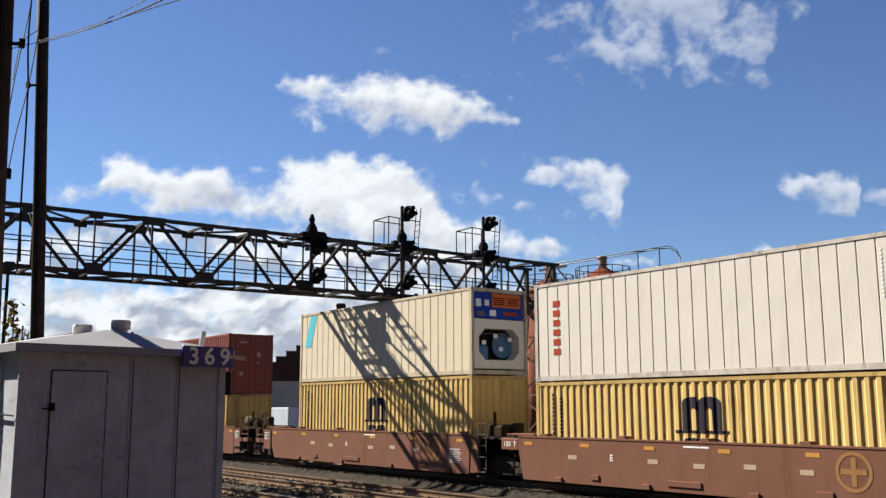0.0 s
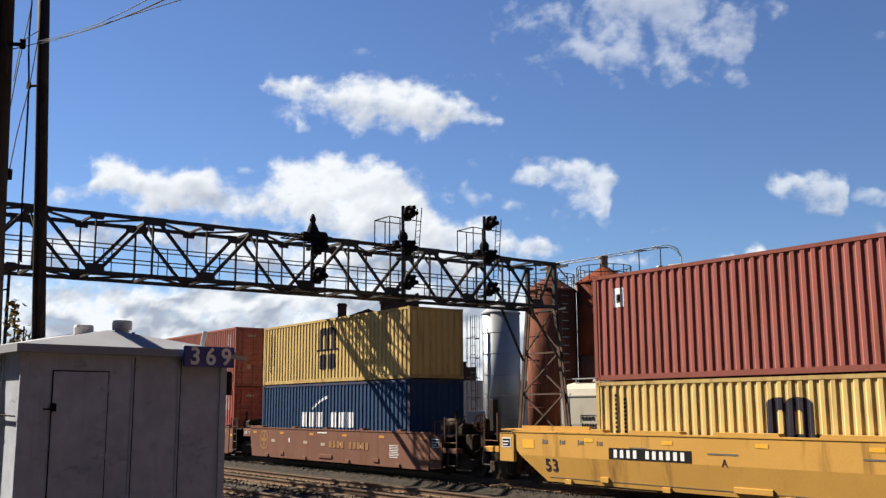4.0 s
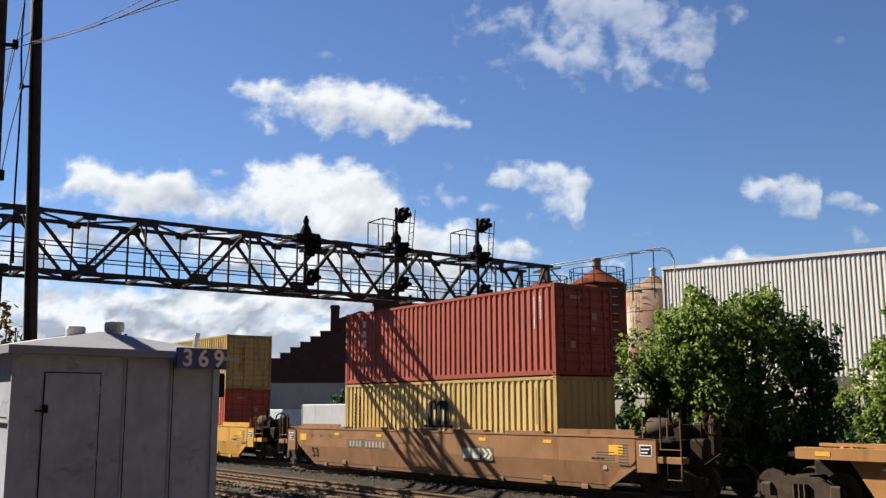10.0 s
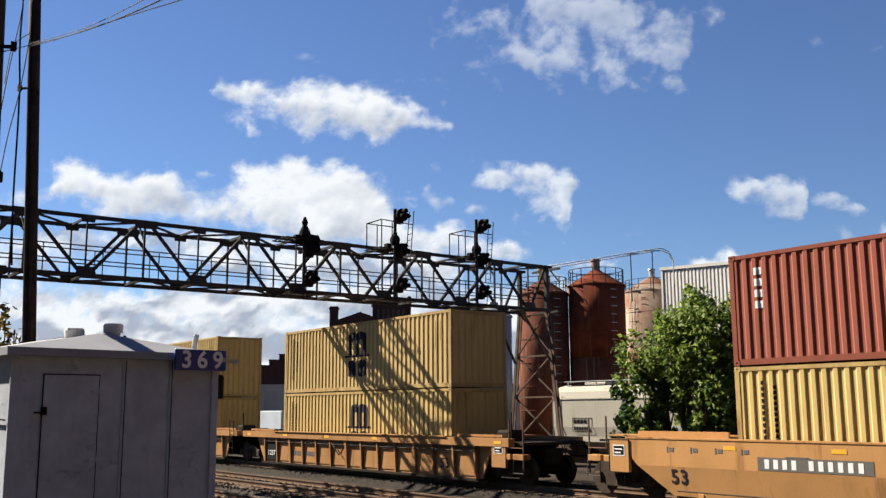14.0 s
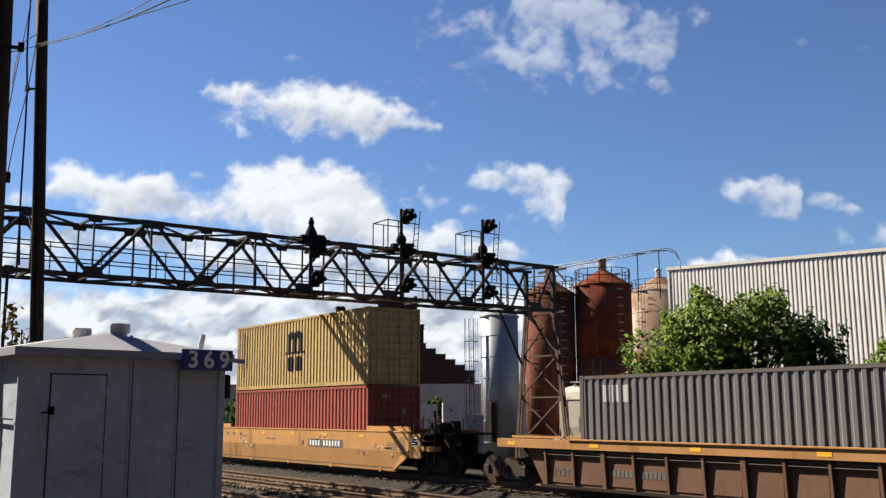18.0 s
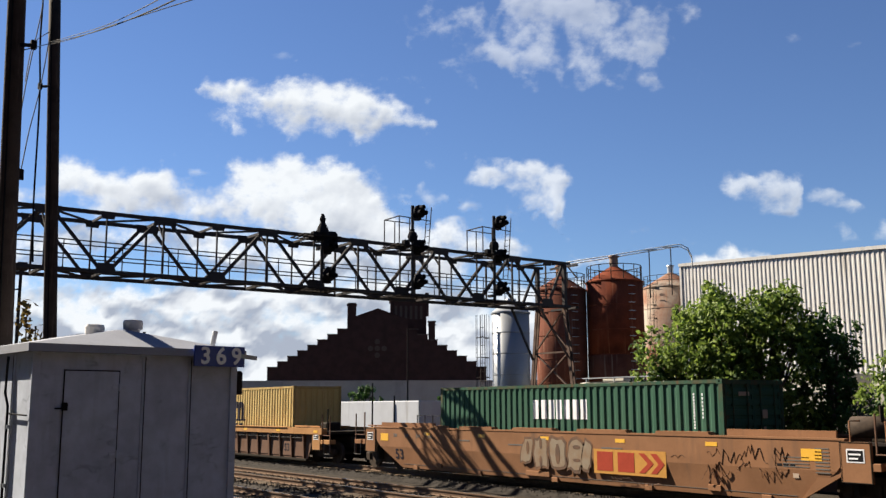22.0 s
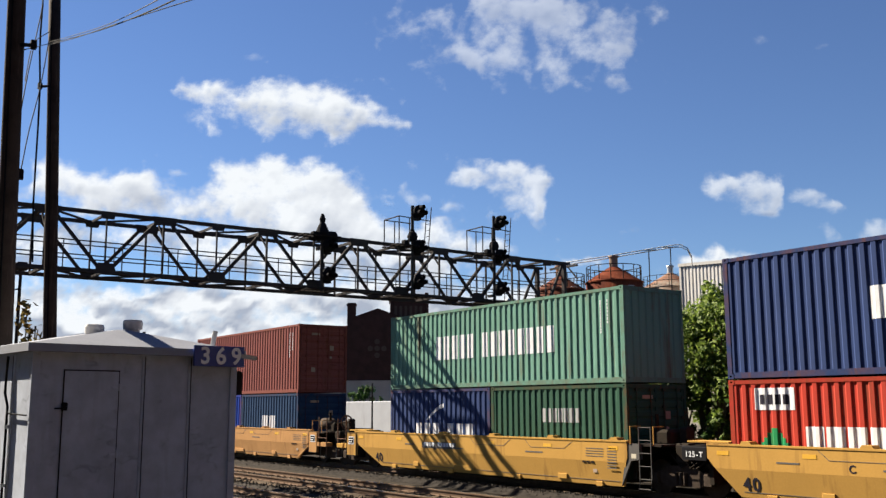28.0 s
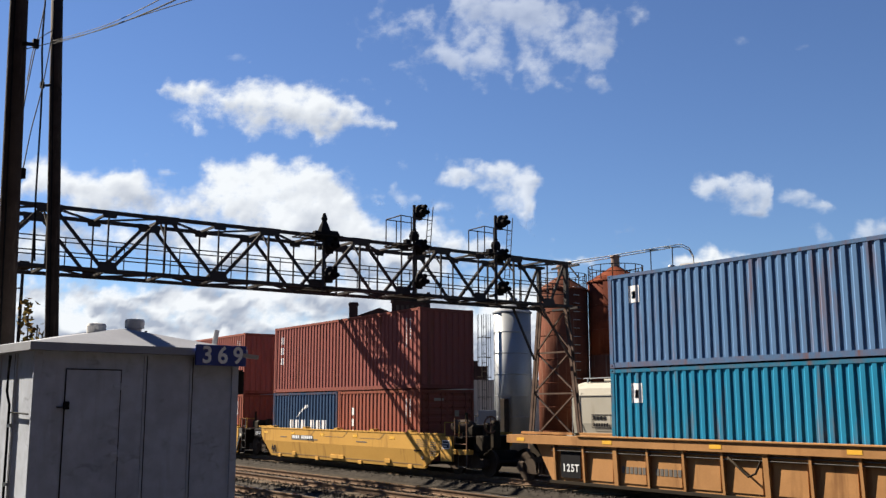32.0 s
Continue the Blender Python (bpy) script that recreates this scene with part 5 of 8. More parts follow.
def build_tracks():
    g = Geo()
    xs = [-900, -300, -120] + list(range(-80, 30, 10)) + [120, 900]
    for y in TRACKS:
        rows = [[(x, y + dy, z) for dy, z in ((-2.6, -0.5), (-1.75, -0.19), (1.75, -0.19), (2.6, -0.5))] for x in xs]
        n = 4
        g.add([p for r in rows for p in r], [(i * n + k, (i + 1) * n + k, (i + 1) * n + k + 1, i * n + k + 1) for i in range(len(xs) - 1) for k in range(3)])
    solid("ballast_bed", g, BALLAST, "bed of dark crushed stone under the tracks", "ballast", kind="structure")
    rnd = random.Random(2)
    g = Geo()
    for i in range(26000):
        x, y = -12 - 48 * rnd.random() ** 1.2, rnd.uniform(8.6, 19.6)
        r = rnd.uniform(0.025, 0.06)
        off = min(abs(y - t) for t in TRACKS)
        z = -0.165 if off < 1.75 else -0.19 - 0.36 * min(1.0, (off - 1.75) / 0.85)
        a = rnd.uniform(0, math.tau)
        ring = [(x + r * rnd.uniform(0.7, 1.2) * math.cos(a + k * math.tau / 4), y + r * rnd.uniform(0.7, 1.2) * math.sin(a + k * math.tau / 4), z - 0.02) for k in range(4)]
        tip = (x + rnd.uniform(-0.3, 0.3) * r, y, z + r * rnd.uniform(0.4, 1.0))
        g.add(ring + [tip], [(0, 1, 4), (1, 2, 4), (2, 3, 4), (3, 0, 4)])
    solid("ballast_stones", g, BALLAST, "loose dark grey crushed stones between the rails", "ballast", kind="stuff")
    tie = Geo().chamfer(-0.115, 0.115, -1.3, 1.3, -0.30, -0.165, 0.012).mesh("tie", TIE)
    prof = [(-0.07, -0.165), (0.07, -0.165), (0.07, -0.15), (0.012, -0.13), (0.012, -0.045), (0.036, -0.035), (0.036, -0.004), (0.03, 0.0),
            (-0.03, 0.0), (-0.036, -0.004), (-0.036, -0.035), (-0.012, -0.045), (-0.012, -0.13), (-0.07, -0.15)]
    rail = Geo().loft([[(x, dy, z) for dy, z in prof] for x in (-900, 900)]).mesh("rail", RAIL)
    head = Geo().box(-900, 900, -0.026, 0.026, 0.0005, 0.003).mesh("rail_head", RAIL_TOP)
    chair = Geo().box(-0.09, 0.09, -0.17, 0.17, -0.166, -0.15).box(-0.02, 0.02, -0.11, -0.08, -0.15, -0.12).box(-0.02, 0.02, 0.08, 0.11, -0.15, -0.12).mesh("tie_plate", RAIL)
    for k, y in enumerate(TRACKS):
        tr = thing("railway_track", (0, y, 0), "railway track with rusty rails on weathered wooden ties", "track", "parallel tracks", "structure")
        for s in (-0.753, 0.753):
            r = part("rail", rail, RAIL, tr, at=pose(0, s, 0))
            part("rail_head", head, RAIL_TOP, r, "worn shiny rail head")
        for i in range(110):
            x = -66 + i * 0.51
            part("tie", tie, TIE, tr, at=pose(x + rnd.uniform(-0.03, 0.03), rnd.uniform(-0.05, 0.05), rnd.uniform(-0.012, 0.006), 0, 0, rnd.uniform(-1, 1)))
            if k and i < 100:
                for s in (-0.753, 0.753):
                    part("tie_plate", chair, RAIL, tr, at=pose(x, s, 0))
        g = Geo()
        for x in [-66 - i * 0.51 for i in range(1, 200)] + [-66 + i * 0.51 for i in range(110, 260)]:
            g.chamfer(x - 0.115, x + 0.115, -1.3, 1.3, -0.30, -0.165, 0.012)
        tagged(part("far_ties", g, TIE, tr), kind="stuff")


def build_fines():
    """Trodden tan dirt that fills the two nearer tracks between and beside their rails."""
    m = shader("tan_track_dirt", (0.15, 0.115, 0.082), rough=0.95, second=(0.045, 0.036, 0.028), scale=1.1, amount=0.9, fine=26.0, dirt=0.5, bump=0.02)
    for y in TRACKS[1:]:
        g = Geo()
        for a, b in ((-0.66, 0.66), (-1.35, -0.84)):
            xs = [-70 + 0.4 * i for i in range(160)]
            n = 9
            vs = []
            for x in xs:
                for k in range(n):
                    yy = a + (b - a) * k / (n - 1)
                    edge = min(k, n - 1 - k) / (n / 2)
                    vs.append((x, y + yy, -0.235 + 0.075 * min(1.0, edge * 2.2) + 0.06 * noise.noise(Vector((x * 1.3, (y + yy) * 2.5, 3.0)))))
            g.add(vs, [(i * n + k, (i + 1) * n + k, (i + 1) * n + k + 1, i * n + k + 1) for i in range(len(xs) - 1) for k in range(n - 1)])
        solid("track_dirt", g, m, "trodden tan dirt filling the track between its rails", "dirt", kind="structure", smooth=True)


build_ground()
build_tracks()
build_fines()


# ---- signal bridge over the tracks ----
FRONT, BACK, LOW, HIGH = -35.0, -37.0, 7.10, 9.22
PANEL, FIRST = 4.18, 3.66  # length of a panel, and where a full top gusset stands


TOWER = shader("rusty_tower_steel", (0.15, 0.105, 0.085), rough=0.8, second=(0.055, 0.038, 0.032), scale=2.0, amount=0.8, fine=16.0)


def grating(x0, x1, y0, y1, z):
    """Open platform flooring: a rim and thin bars."""
    g = Geo().box(x0, x0 + 0.05, y0, y1, z - 0.05, z).box(x1 - 0.05, x1, y0, y1, z - 0.05, z)
    n = max(4, round((y1 - y0) / 0.2))
    for i in range(n + 1):
        y = y0 + (y1 - y0 - 0.03) * i / n
        g.box(x0, x1, y, y + 0.03, z - 0.04, z)
    return g


def build_bridge():
    br = thing("signal_bridge", (FRONT - 1, 32.5, 0), "black steel lattice signal bridge spanning the tracks", "signal bridge")
    inv = Matrix.Translation((-(FRONT - 1), -32.5, 0))

    def p(name, g, label="", mat=TRUSS):
        return part(name, g, mat, br, label, at=inv)
    y0, y1 = -12.9, 32.35
    for x in (FRONT, BACK):
        for z in (LOW, HIGH):
            # a chord of two angles with a gap
            p("chord", Geo().box(x - 0.10, x - 0.03, y0, y1, z - 0.06, z + 0.06).box(x + 0.03, x + 0.10, y0, y1, z - 0.06, z + 0.06))
    for x in (FRONT, BACK):
        for i in range(-4, 8):
            top = FIRST + i * PANEL  # full gusset on the top chord, diagonals fall to both sides
            bot = top + PANEL / 2
            if i == 7:
                p("diagonal", Geo().beam((x, 31.95, HIGH), (x, top - PANEL / 2 + 0.1, LOW), 0.08, 0.12))
                continue
            p("gusset", Geo().slab([(-0.40, -0.24), (0.40, -0.24), (0.46, 0.07), (-0.46, 0.07)], -0.012, 0.012), mat=TRUSS).matrix_basis = \
                inv @ pose(x + 0.12, top, HIGH, 0, 0, 90)
            p("gusset", Geo().slab([(-0.40, -0.09), (0.40, -0.09), (0.28, 0.30), (-0.28, 0.30)], -0.012, 0.012)).matrix_basis = \
                inv @ pose(x + 0.12, bot, LOW, 0, 0, 90)
            p("gusset", Geo().slab([(-0.22, -0.22), (0.22, -0.22), (0.3, 0.05), (-0.3, 0.05)], -0.012, 0.012)).matrix_basis = \
                inv @ pose(x + 0.12, bot, HIGH, 0, 0, 90)
            if bot < 32.4:
                p("diagonal", Geo().beam((x, top + 0.15, HIGH), (x, bot - 0.1, LOW), 0.10, 0.11))
                p("post", Geo().beam((x, bot, LOW), (x, bot, HIGH), 0.055))
            p("diagonal", Geo().beam((x, top - 0.15, HIGH), (x, top - PANEL / 2 + 0.1, LOW), 0.06, 0.12).beam((x + 0.09, top - 0.15, HIGH), (x + 0.09, top - PANEL / 2 + 0.1, LOW), 0.04, 0.12))
            p("post", Geo().beam((x, top, LOW), (x, top, HIGH), 0.07))
    for i in range(-4, 8):
        a = FIRST + i * PANEL
        for z in (LOW, HIGH):
            p("cross_beam", Geo().beam((FRONT, a, z), (BACK, a, z), 0.10))
            if a + PANEL / 2 < 32.4:
                p("cross_beam", Geo().beam((FRONT, a + PANEL / 2, z), (BACK, a + PANEL / 2, z), 0.08))
                p("lacing", Geo().beam((FRONT, a, z), (BACK, a + PANEL / 2, z), 0.07).beam((BACK, a + PANEL / 2, z), (FRONT, min(a + PANEL, 32.3), z), 0.07))
        p("knee_brace", Geo().beam((FRONT, a, HIGH - 0.7), (FRONT - 0.7, a, HIGH), 0.06))
    # walkway with two hand rails
    g = Geo()
    for x in (BACK + 0.62, (BACK + FRONT) / 2, FRONT - 0.62):
        g.box(x - 0.02, x + 0.02, y0, y1, LOW + 0.08, LOW + 0.14)
    for i in range(int((y1 - y0) / 0.34)):
        g.box(BACK + 0.62, FRONT - 0.62, y0 + i * 0.34, y0 + i * 0.34 + 0.035, LOW + 0.12, LOW + 0.14)
    p("walkway", g, "open-grate walkway", STEEL)
    for x in (FRONT - 0.5, BACK + 0.5):
        for z in (LOW + 0.62, LOW + 1.14):
            p("hand_rail", Geo().tube([(x, y0, z), (x, y1, z)], 0.024, 6))
        for i in range(22):
            yy = y0 + 0.6 + i * 2.09
            p("rail_post", Geo().tube([(x, yy, LOW + 0.1), (x, yy, LOW + 1.16)], 0.022, 5))
    # splayed end tower beyond the tracks
    def leg(x, z):
        return x + (0.95 if x == FRONT else -0.95) * (LOW - z) / (LOW + 0.5)
    for x in (FRONT, BACK):
        g = Geo().beam((leg(x, -0.5), 31.95, -0.5), (x, 31.95, LOW), 0.06, 0.17).beam((leg(x, -0.5), 32.11, -0.5), (x, 32.11, LOW), 0.06, 0.17)
        p("tower_leg", g, "rusty twin-channel steel leg", TOWER)
        p("tower_leg", Geo().beam((x, 32.03, LOW), (x, 32.03, HIGH), 0.18))
        p("knee_brace", Geo().beam((leg(x, 4.6), 31.9, 4.6), (x, 30.3, LOW), 0.09), "", TRUSS if x == BACK else TOWER)
    for za, zb in ((0.5, 2.9), (2.9, 4.9), (4.9, 7.0)):
        p("tower_brace", Geo().beam((leg(BACK, za), 31.99, za), (leg(FRONT, zb), 31.99, zb), 0.07), "", TOWER)
        p("tower_brace", Geo().beam((leg(BACK, zb), 32.07, zb), (leg(FRONT, za), 32.07, za), 0.07), "", TOWER)
        p("tower_strut", Geo().beam((leg(BACK, za), 32.03, za), (leg(FRONT, za), 32.03, za), 0.08), "", TOWER)
    for y in (-12.4, -10.0):
        for x in (FRONT, BACK):
            p("tower_leg", Geo().beam((x, y, -0.5), (x, y, HIGH), 0.24))
    return br


def signal(y, tall, name="railway_signal"):
    """A colour-light head on a mast over a caged platform, with a second head below."""
    x = FRONT + 0.42
    box = 2.07 if tall > 2.6 else 2.0
    s = thing(name, (x, y, LOW), "black railway signal on a mast with a caged platform", "signal", "signals on the bridge")
    part("mast", Geo().tube([(0, 0, -0.2), (0, 0, tall)], 0.075, 10), TRUSS, s)
    tagged(part("lower_platform", grating(-0.9, 0.35, -0.75, 0.75, -0.10), STEEL, s), kind="stuff")
    tagged(part("platform", grating(-0.9, 0.35, -1.0, 0.7, 2.07), STEEL, s), kind="stuff")
    for z in (0.55, 2.05, tall - 0.28) if tall > 2.6 else (0.5, 1.7):
        h = new("signal_head")
        h.parent = s
        h.matrix_basis = pose(0.12, 0.22, z)
        part("housing", Geo().turned(0, 0, [(0.25, 0), (0.29, 0.06), (0.29, 0.16), (0.18, 0.26)], 20), BLACK, h, at=pose(-0.02, 0, 0, 0, 90, 0))
        for a in (90, 210, 330):
            cy, cz = 0.15 * math.cos(radians(a)), 0.15 * math.sin(radians(a))
            part("hood", Geo().turned(0, 0, [(0.10, 0), (0.10, 0.24), (0.085, 0.24), (0.085, 0.0)], 12), BLACK, h, at=pose(0.2, cy, cz, 0, 90, 0))
        part("relay_case", Geo().chamfer(-0.28, 0.0, -0.17, 0.17, -0.34, 0.14, 0.04), BLACK, h)
    if tall > 2.6:
        part("lantern", Geo().turned(0, 0, [(0.19, 2.28), (0.23, 2.50), (0.17, 2.66), (0.09, 2.72), (0.10, 2.80)], 14), BLACK, s, "squat black lantern round the mast")
        for yy, xx in ((-0.88, -0.9), (-0.88, 0.3), (-0.35, -0.9), (-0.35, 0.3)):
            part("cage_post", Geo().tube([(xx, yy, 2.05), (xx, yy, 3.26)], 0.026, 5), TRUSS, s)
        part("cage_rail", Geo().tube([(-0.9, -0.88, 3.26), (0.3, -0.88, 3.26)], 0.03, 5).tube([(0.3, -0.88, 3.26), (0.3, 0.75, 3.20)], 0.024, 5)
             .tube([(-0.9, -0.88, 3.26), (-0.9, 0.6, 3.26)], 0.024, 5), TRUSS, s)
        g = Geo().tube([(0.2, 0.62, 1.0), (0.2, 0.86, 3.85)], 0.022, 5).tube([(-0.15, 0.62, 1.0), (-0.15, 0.86, 3.85)], 0.022, 5)
        for i in range(8):
            g.tube([(0.2, 0.63 + i * 0.022, 1.15 + i * 0.28), (-0.15, 0.63 + i * 0.022, 1.15 + i * 0.28)], 0.014, 5)
        part("ladder", g, TRUSS, s)
    part("junction_box", Geo().chamfer(-0.22, 0.08, -0.44, -0.18, box, box + 0.24, 0.03), BLACK, s)
    for z in (0.2, 1.6):
        part("bracket", Geo().beam((-0.45, 0, z), (0, 0, z), 0.12), TRUSS, s)
    return s


build_bridge()
signal(22.85, 3.86)
signal(27.35, 3.90)
old = signal(18.45, 2.3)
part("cap", Geo().turned(0, 0, [(0.26, 1.9), (0.29, 2.2), (0.20, 2.45), (0.10, 2.65), (0.13, 2.78), (0.05, 3.0)], 14), BLACK, old, "old lantern-shaped top")
part("case", Geo().chamfer(-0.3, 0.15, 0.1, 0.7, 1.7, 2.3, 0.12), BLACK, old)
old["label"] = "old black railway signal with a lantern-shaped top"


# ---- silos and pipes ----
RUST = shader("rusty_silo_steel", (0.195, 0.052, 0.026), rough=0.85, second=(0.055, 0.016, 0.012), scale=0.45, amount=1.0, streak=4.5, run=0.035, streak_colour=(0.30, 0.13, 0.07),
              fine=12.0, dirt=0.3, bump=0.01)
RUST_STREAK = shader("streaked_silo_rust", (0.20, 0.075, 0.042), rough=0.85, second=(0.085, 0.027, 0.018), scale=0.5, amount=0.9, streak=5.5, run=0.03, streak_colour=(0.46, 0.33, 0.23), fine=12.0, dirt=0.3, bump=0.01)
RUST_DARK = shader("dark_silo_rust", (0.165, 0.060, 0.037), rough=0.85, second=(0.075, 0.028, 0.020), scale=0.5, amount=0.9, streak=5.0, run=0.03, streak_colour=(0.33, 0.20, 0.14), fine=12.0, dirt=0.3, bump=0.01)
SILO_GREY = shader("grey_silo_paint", (0.31, 0.33, 0.355), rough=0.45, metal=0.25, second=(0.24, 0.25, 0.27), scale=0.5, amount=0.6, streak=1.0, streak_colour=(0.2, 0.18, 0.16), fine=16.0)
SILO_TAN = shader("streaked_silo_paint", (0.33, 0.28, 0.23), rough=0.7, second=(0.20, 0.08, 0.045), scale=0.45, amount=1.0, run=0.04, streak=5.0, streak_colour=(0.3, 0.12, 0.05), fine=16.0)


def silo(x, y, r, eave, mat, label, rails=True, cap=0.7, name="silo"):
    s = thing(name, (x, y, -0.6), label, "silo", "silos behind the tracks")
    z0 = 0.6 + eave
    if mat is RUST:
        part("lower_shell", Geo().turned(0, 0, [(r, 0), (r, z0 * 0.571)], 40), RUST_STREAK, s, "pale streaks over rust", smooth=True)
    cut = z0 * 0.571 if mat is RUST else 0.0
    part("shell", Geo().turned(0, 0, [(r, cut), (r, z0)], 40), mat, s, smooth=True)
    for k in range(1, 7):
        part("hoop", Geo().turned(0, 0, [(r, z0 * k / 7 - 0.03), (r + 0.02, z0 * k / 7 - 0.02), (r + 0.02, z0 * k / 7 + 0.02), (r, z0 * k / 7 + 0.03)], 40), mat, s)
    part("roof_cone", Geo().turned(0, 0, [(r + 0.06, z0 - 0.08), (r + 0.06, z0), (0.3, z0 + r * 0.55), (0.28, z0 + r * 0.55)], 40), mat, s)
    part("vent_cap", Geo().turned(0, 0, [(0.26, z0 + r * 0.5), (0.26, z0 + r * 0.5 + cap), (0.33, z0 + r * 0.5 + cap), (0.3, z0 + r * 0.5 + cap + 0.1)], 16), GALV if mat not in (RUST, RUST_DARK) else SILO_TAN, s)
    if rails:
        for k in range(14):
            a = k * math.tau / 14
            part("rail_post", Geo().tube([(r * 0.97 * math.cos(a), r * 0.97 * math.sin(a), z0), (r * 0.97 * math.cos(a), r * 0.97 * math.sin(a), z0 + 0.95)], 0.03, 5), STEEL, s)
        for z in (0.5, 0.95):
            part("roof_rail", Geo().tube([(r * 0.97 * math.cos(k * math.tau / 28), r * 0.97 * math.sin(k * math.tau / 28), z0 + z) for k in range(29)], 0.025, 5), STEEL, s)
    return s


def caged_ladder(parent, x, y, z0, z1, r=0.38):
    g = Geo()
    for dx in (-0.2, 0.2):
        g.tube([(x + dx, y, z0), (x + dx, y, z1)], 0.025, 5)
    for i in range(int((z1 - z0) / 0.5)):
        g.tube([(x - 0.2, y, z0 + i * 0.5), (x + 0.2, y, z0 + i * 0.5)], 0.016, 4)
    part("ladder", g, STEEL, parent)
    g = Geo()
    for i in range(int((z1 - z0 - 2) / 1.1)):
        z = z0 + 2 + i * 1.1
        g.tube([(x + r * math.cos(a), y + r * math.sin(a), z) for a in [radians(200 + 20 * k) for k in range(15)]], 0.02, 4)
    for a in (220, 270, 320, 360, 40):
        g.tube([(x + r * math.cos(radians(a)), y + r * math.sin(radians(a)), z0 + 2), (x + r * math.cos(radians(a)), y + r * math.sin(radians(a)), z1)], 0.016, 4)
    part("ladder_cage", g, STEEL, parent)


def build_silos():
    a = silo(-44.45, 40.35, 1.55, 9.35, RUST_DARK, "tall rust-red steel silo with a conical roof")
    b = silo(-42.2, 42.75, 1.72, 9.8, RUST, "tall rust-red steel silo with a railed conical roof")
    c = silo(-55.9, 63.4, 2.4, 12.2, SILO_TAN, "pale rust-streaked steel silo beside the shed")
    for s, r in ((a, 1.55), (b, 1.72)):
        g = Geo()
        for i in range(20):
            z = 0.5 + i * 0.5
            ang = radians(-12)
            g.box(r * math.cos(ang), r * math.cos(ang) + 0.16, r * math.sin(ang) - 0.2, r * math.sin(ang) + 0.2, z, z + 0.03)
        part("rungs", g, GALV, s)
    caged_ladder(c, 0.3, -2.75, 0.4, 13.0)
    t = silo(-42.15, 34.45, 1.05, 7.5, SILO_GREY, "grey painted steel tank with a side ladder", rails=False, cap=0.15, name="storage_tank")
    caged_ladder(t, -1.1, -1.15, 0.3, 8.0)
    part("cabinet", Geo().chamfer(0.5, 0.9, -1.35, -1.0, 1.2, 3.3, 0.04), STEEL, t)
    pipe = thing("conveying_pipe", (-42.2, 42.75, 11.4), "pair of shiny pipes running over the silo roofs", "pipe")
    path = [(-2.2, -2.3, -0.45), (-0.6, -0.2, -0.07), (0.9, 2.2, 0.42), (1.75, 3.6, 0.70), (1.95, 3.95, 0.72), (2.2, 4.3, 0.5), (2.32, 4.5, 0.0), (2.32, 4.55, -1.6)]
    for o in (0.0, 0.13):
        part("pipe", Geo().tube([(x + o * 0.4, y - o * 0.4, z + o) for x, y, z in path], 0.033, 8), WHITE, pipe, smooth=True)
    for x, y, z in ((0.9, 2.2, 0.5), (1.6, 3.4, 0.7)):
        part("pipe_stand", Geo().tube([(x, y, z), (x, y, z - 3.0)], 0.035, 6).beam((x - 0.35, y - 0.35, z), (x + 0.35, y + 0.35, z), 0.05), STEEL, pipe)


build_silos()


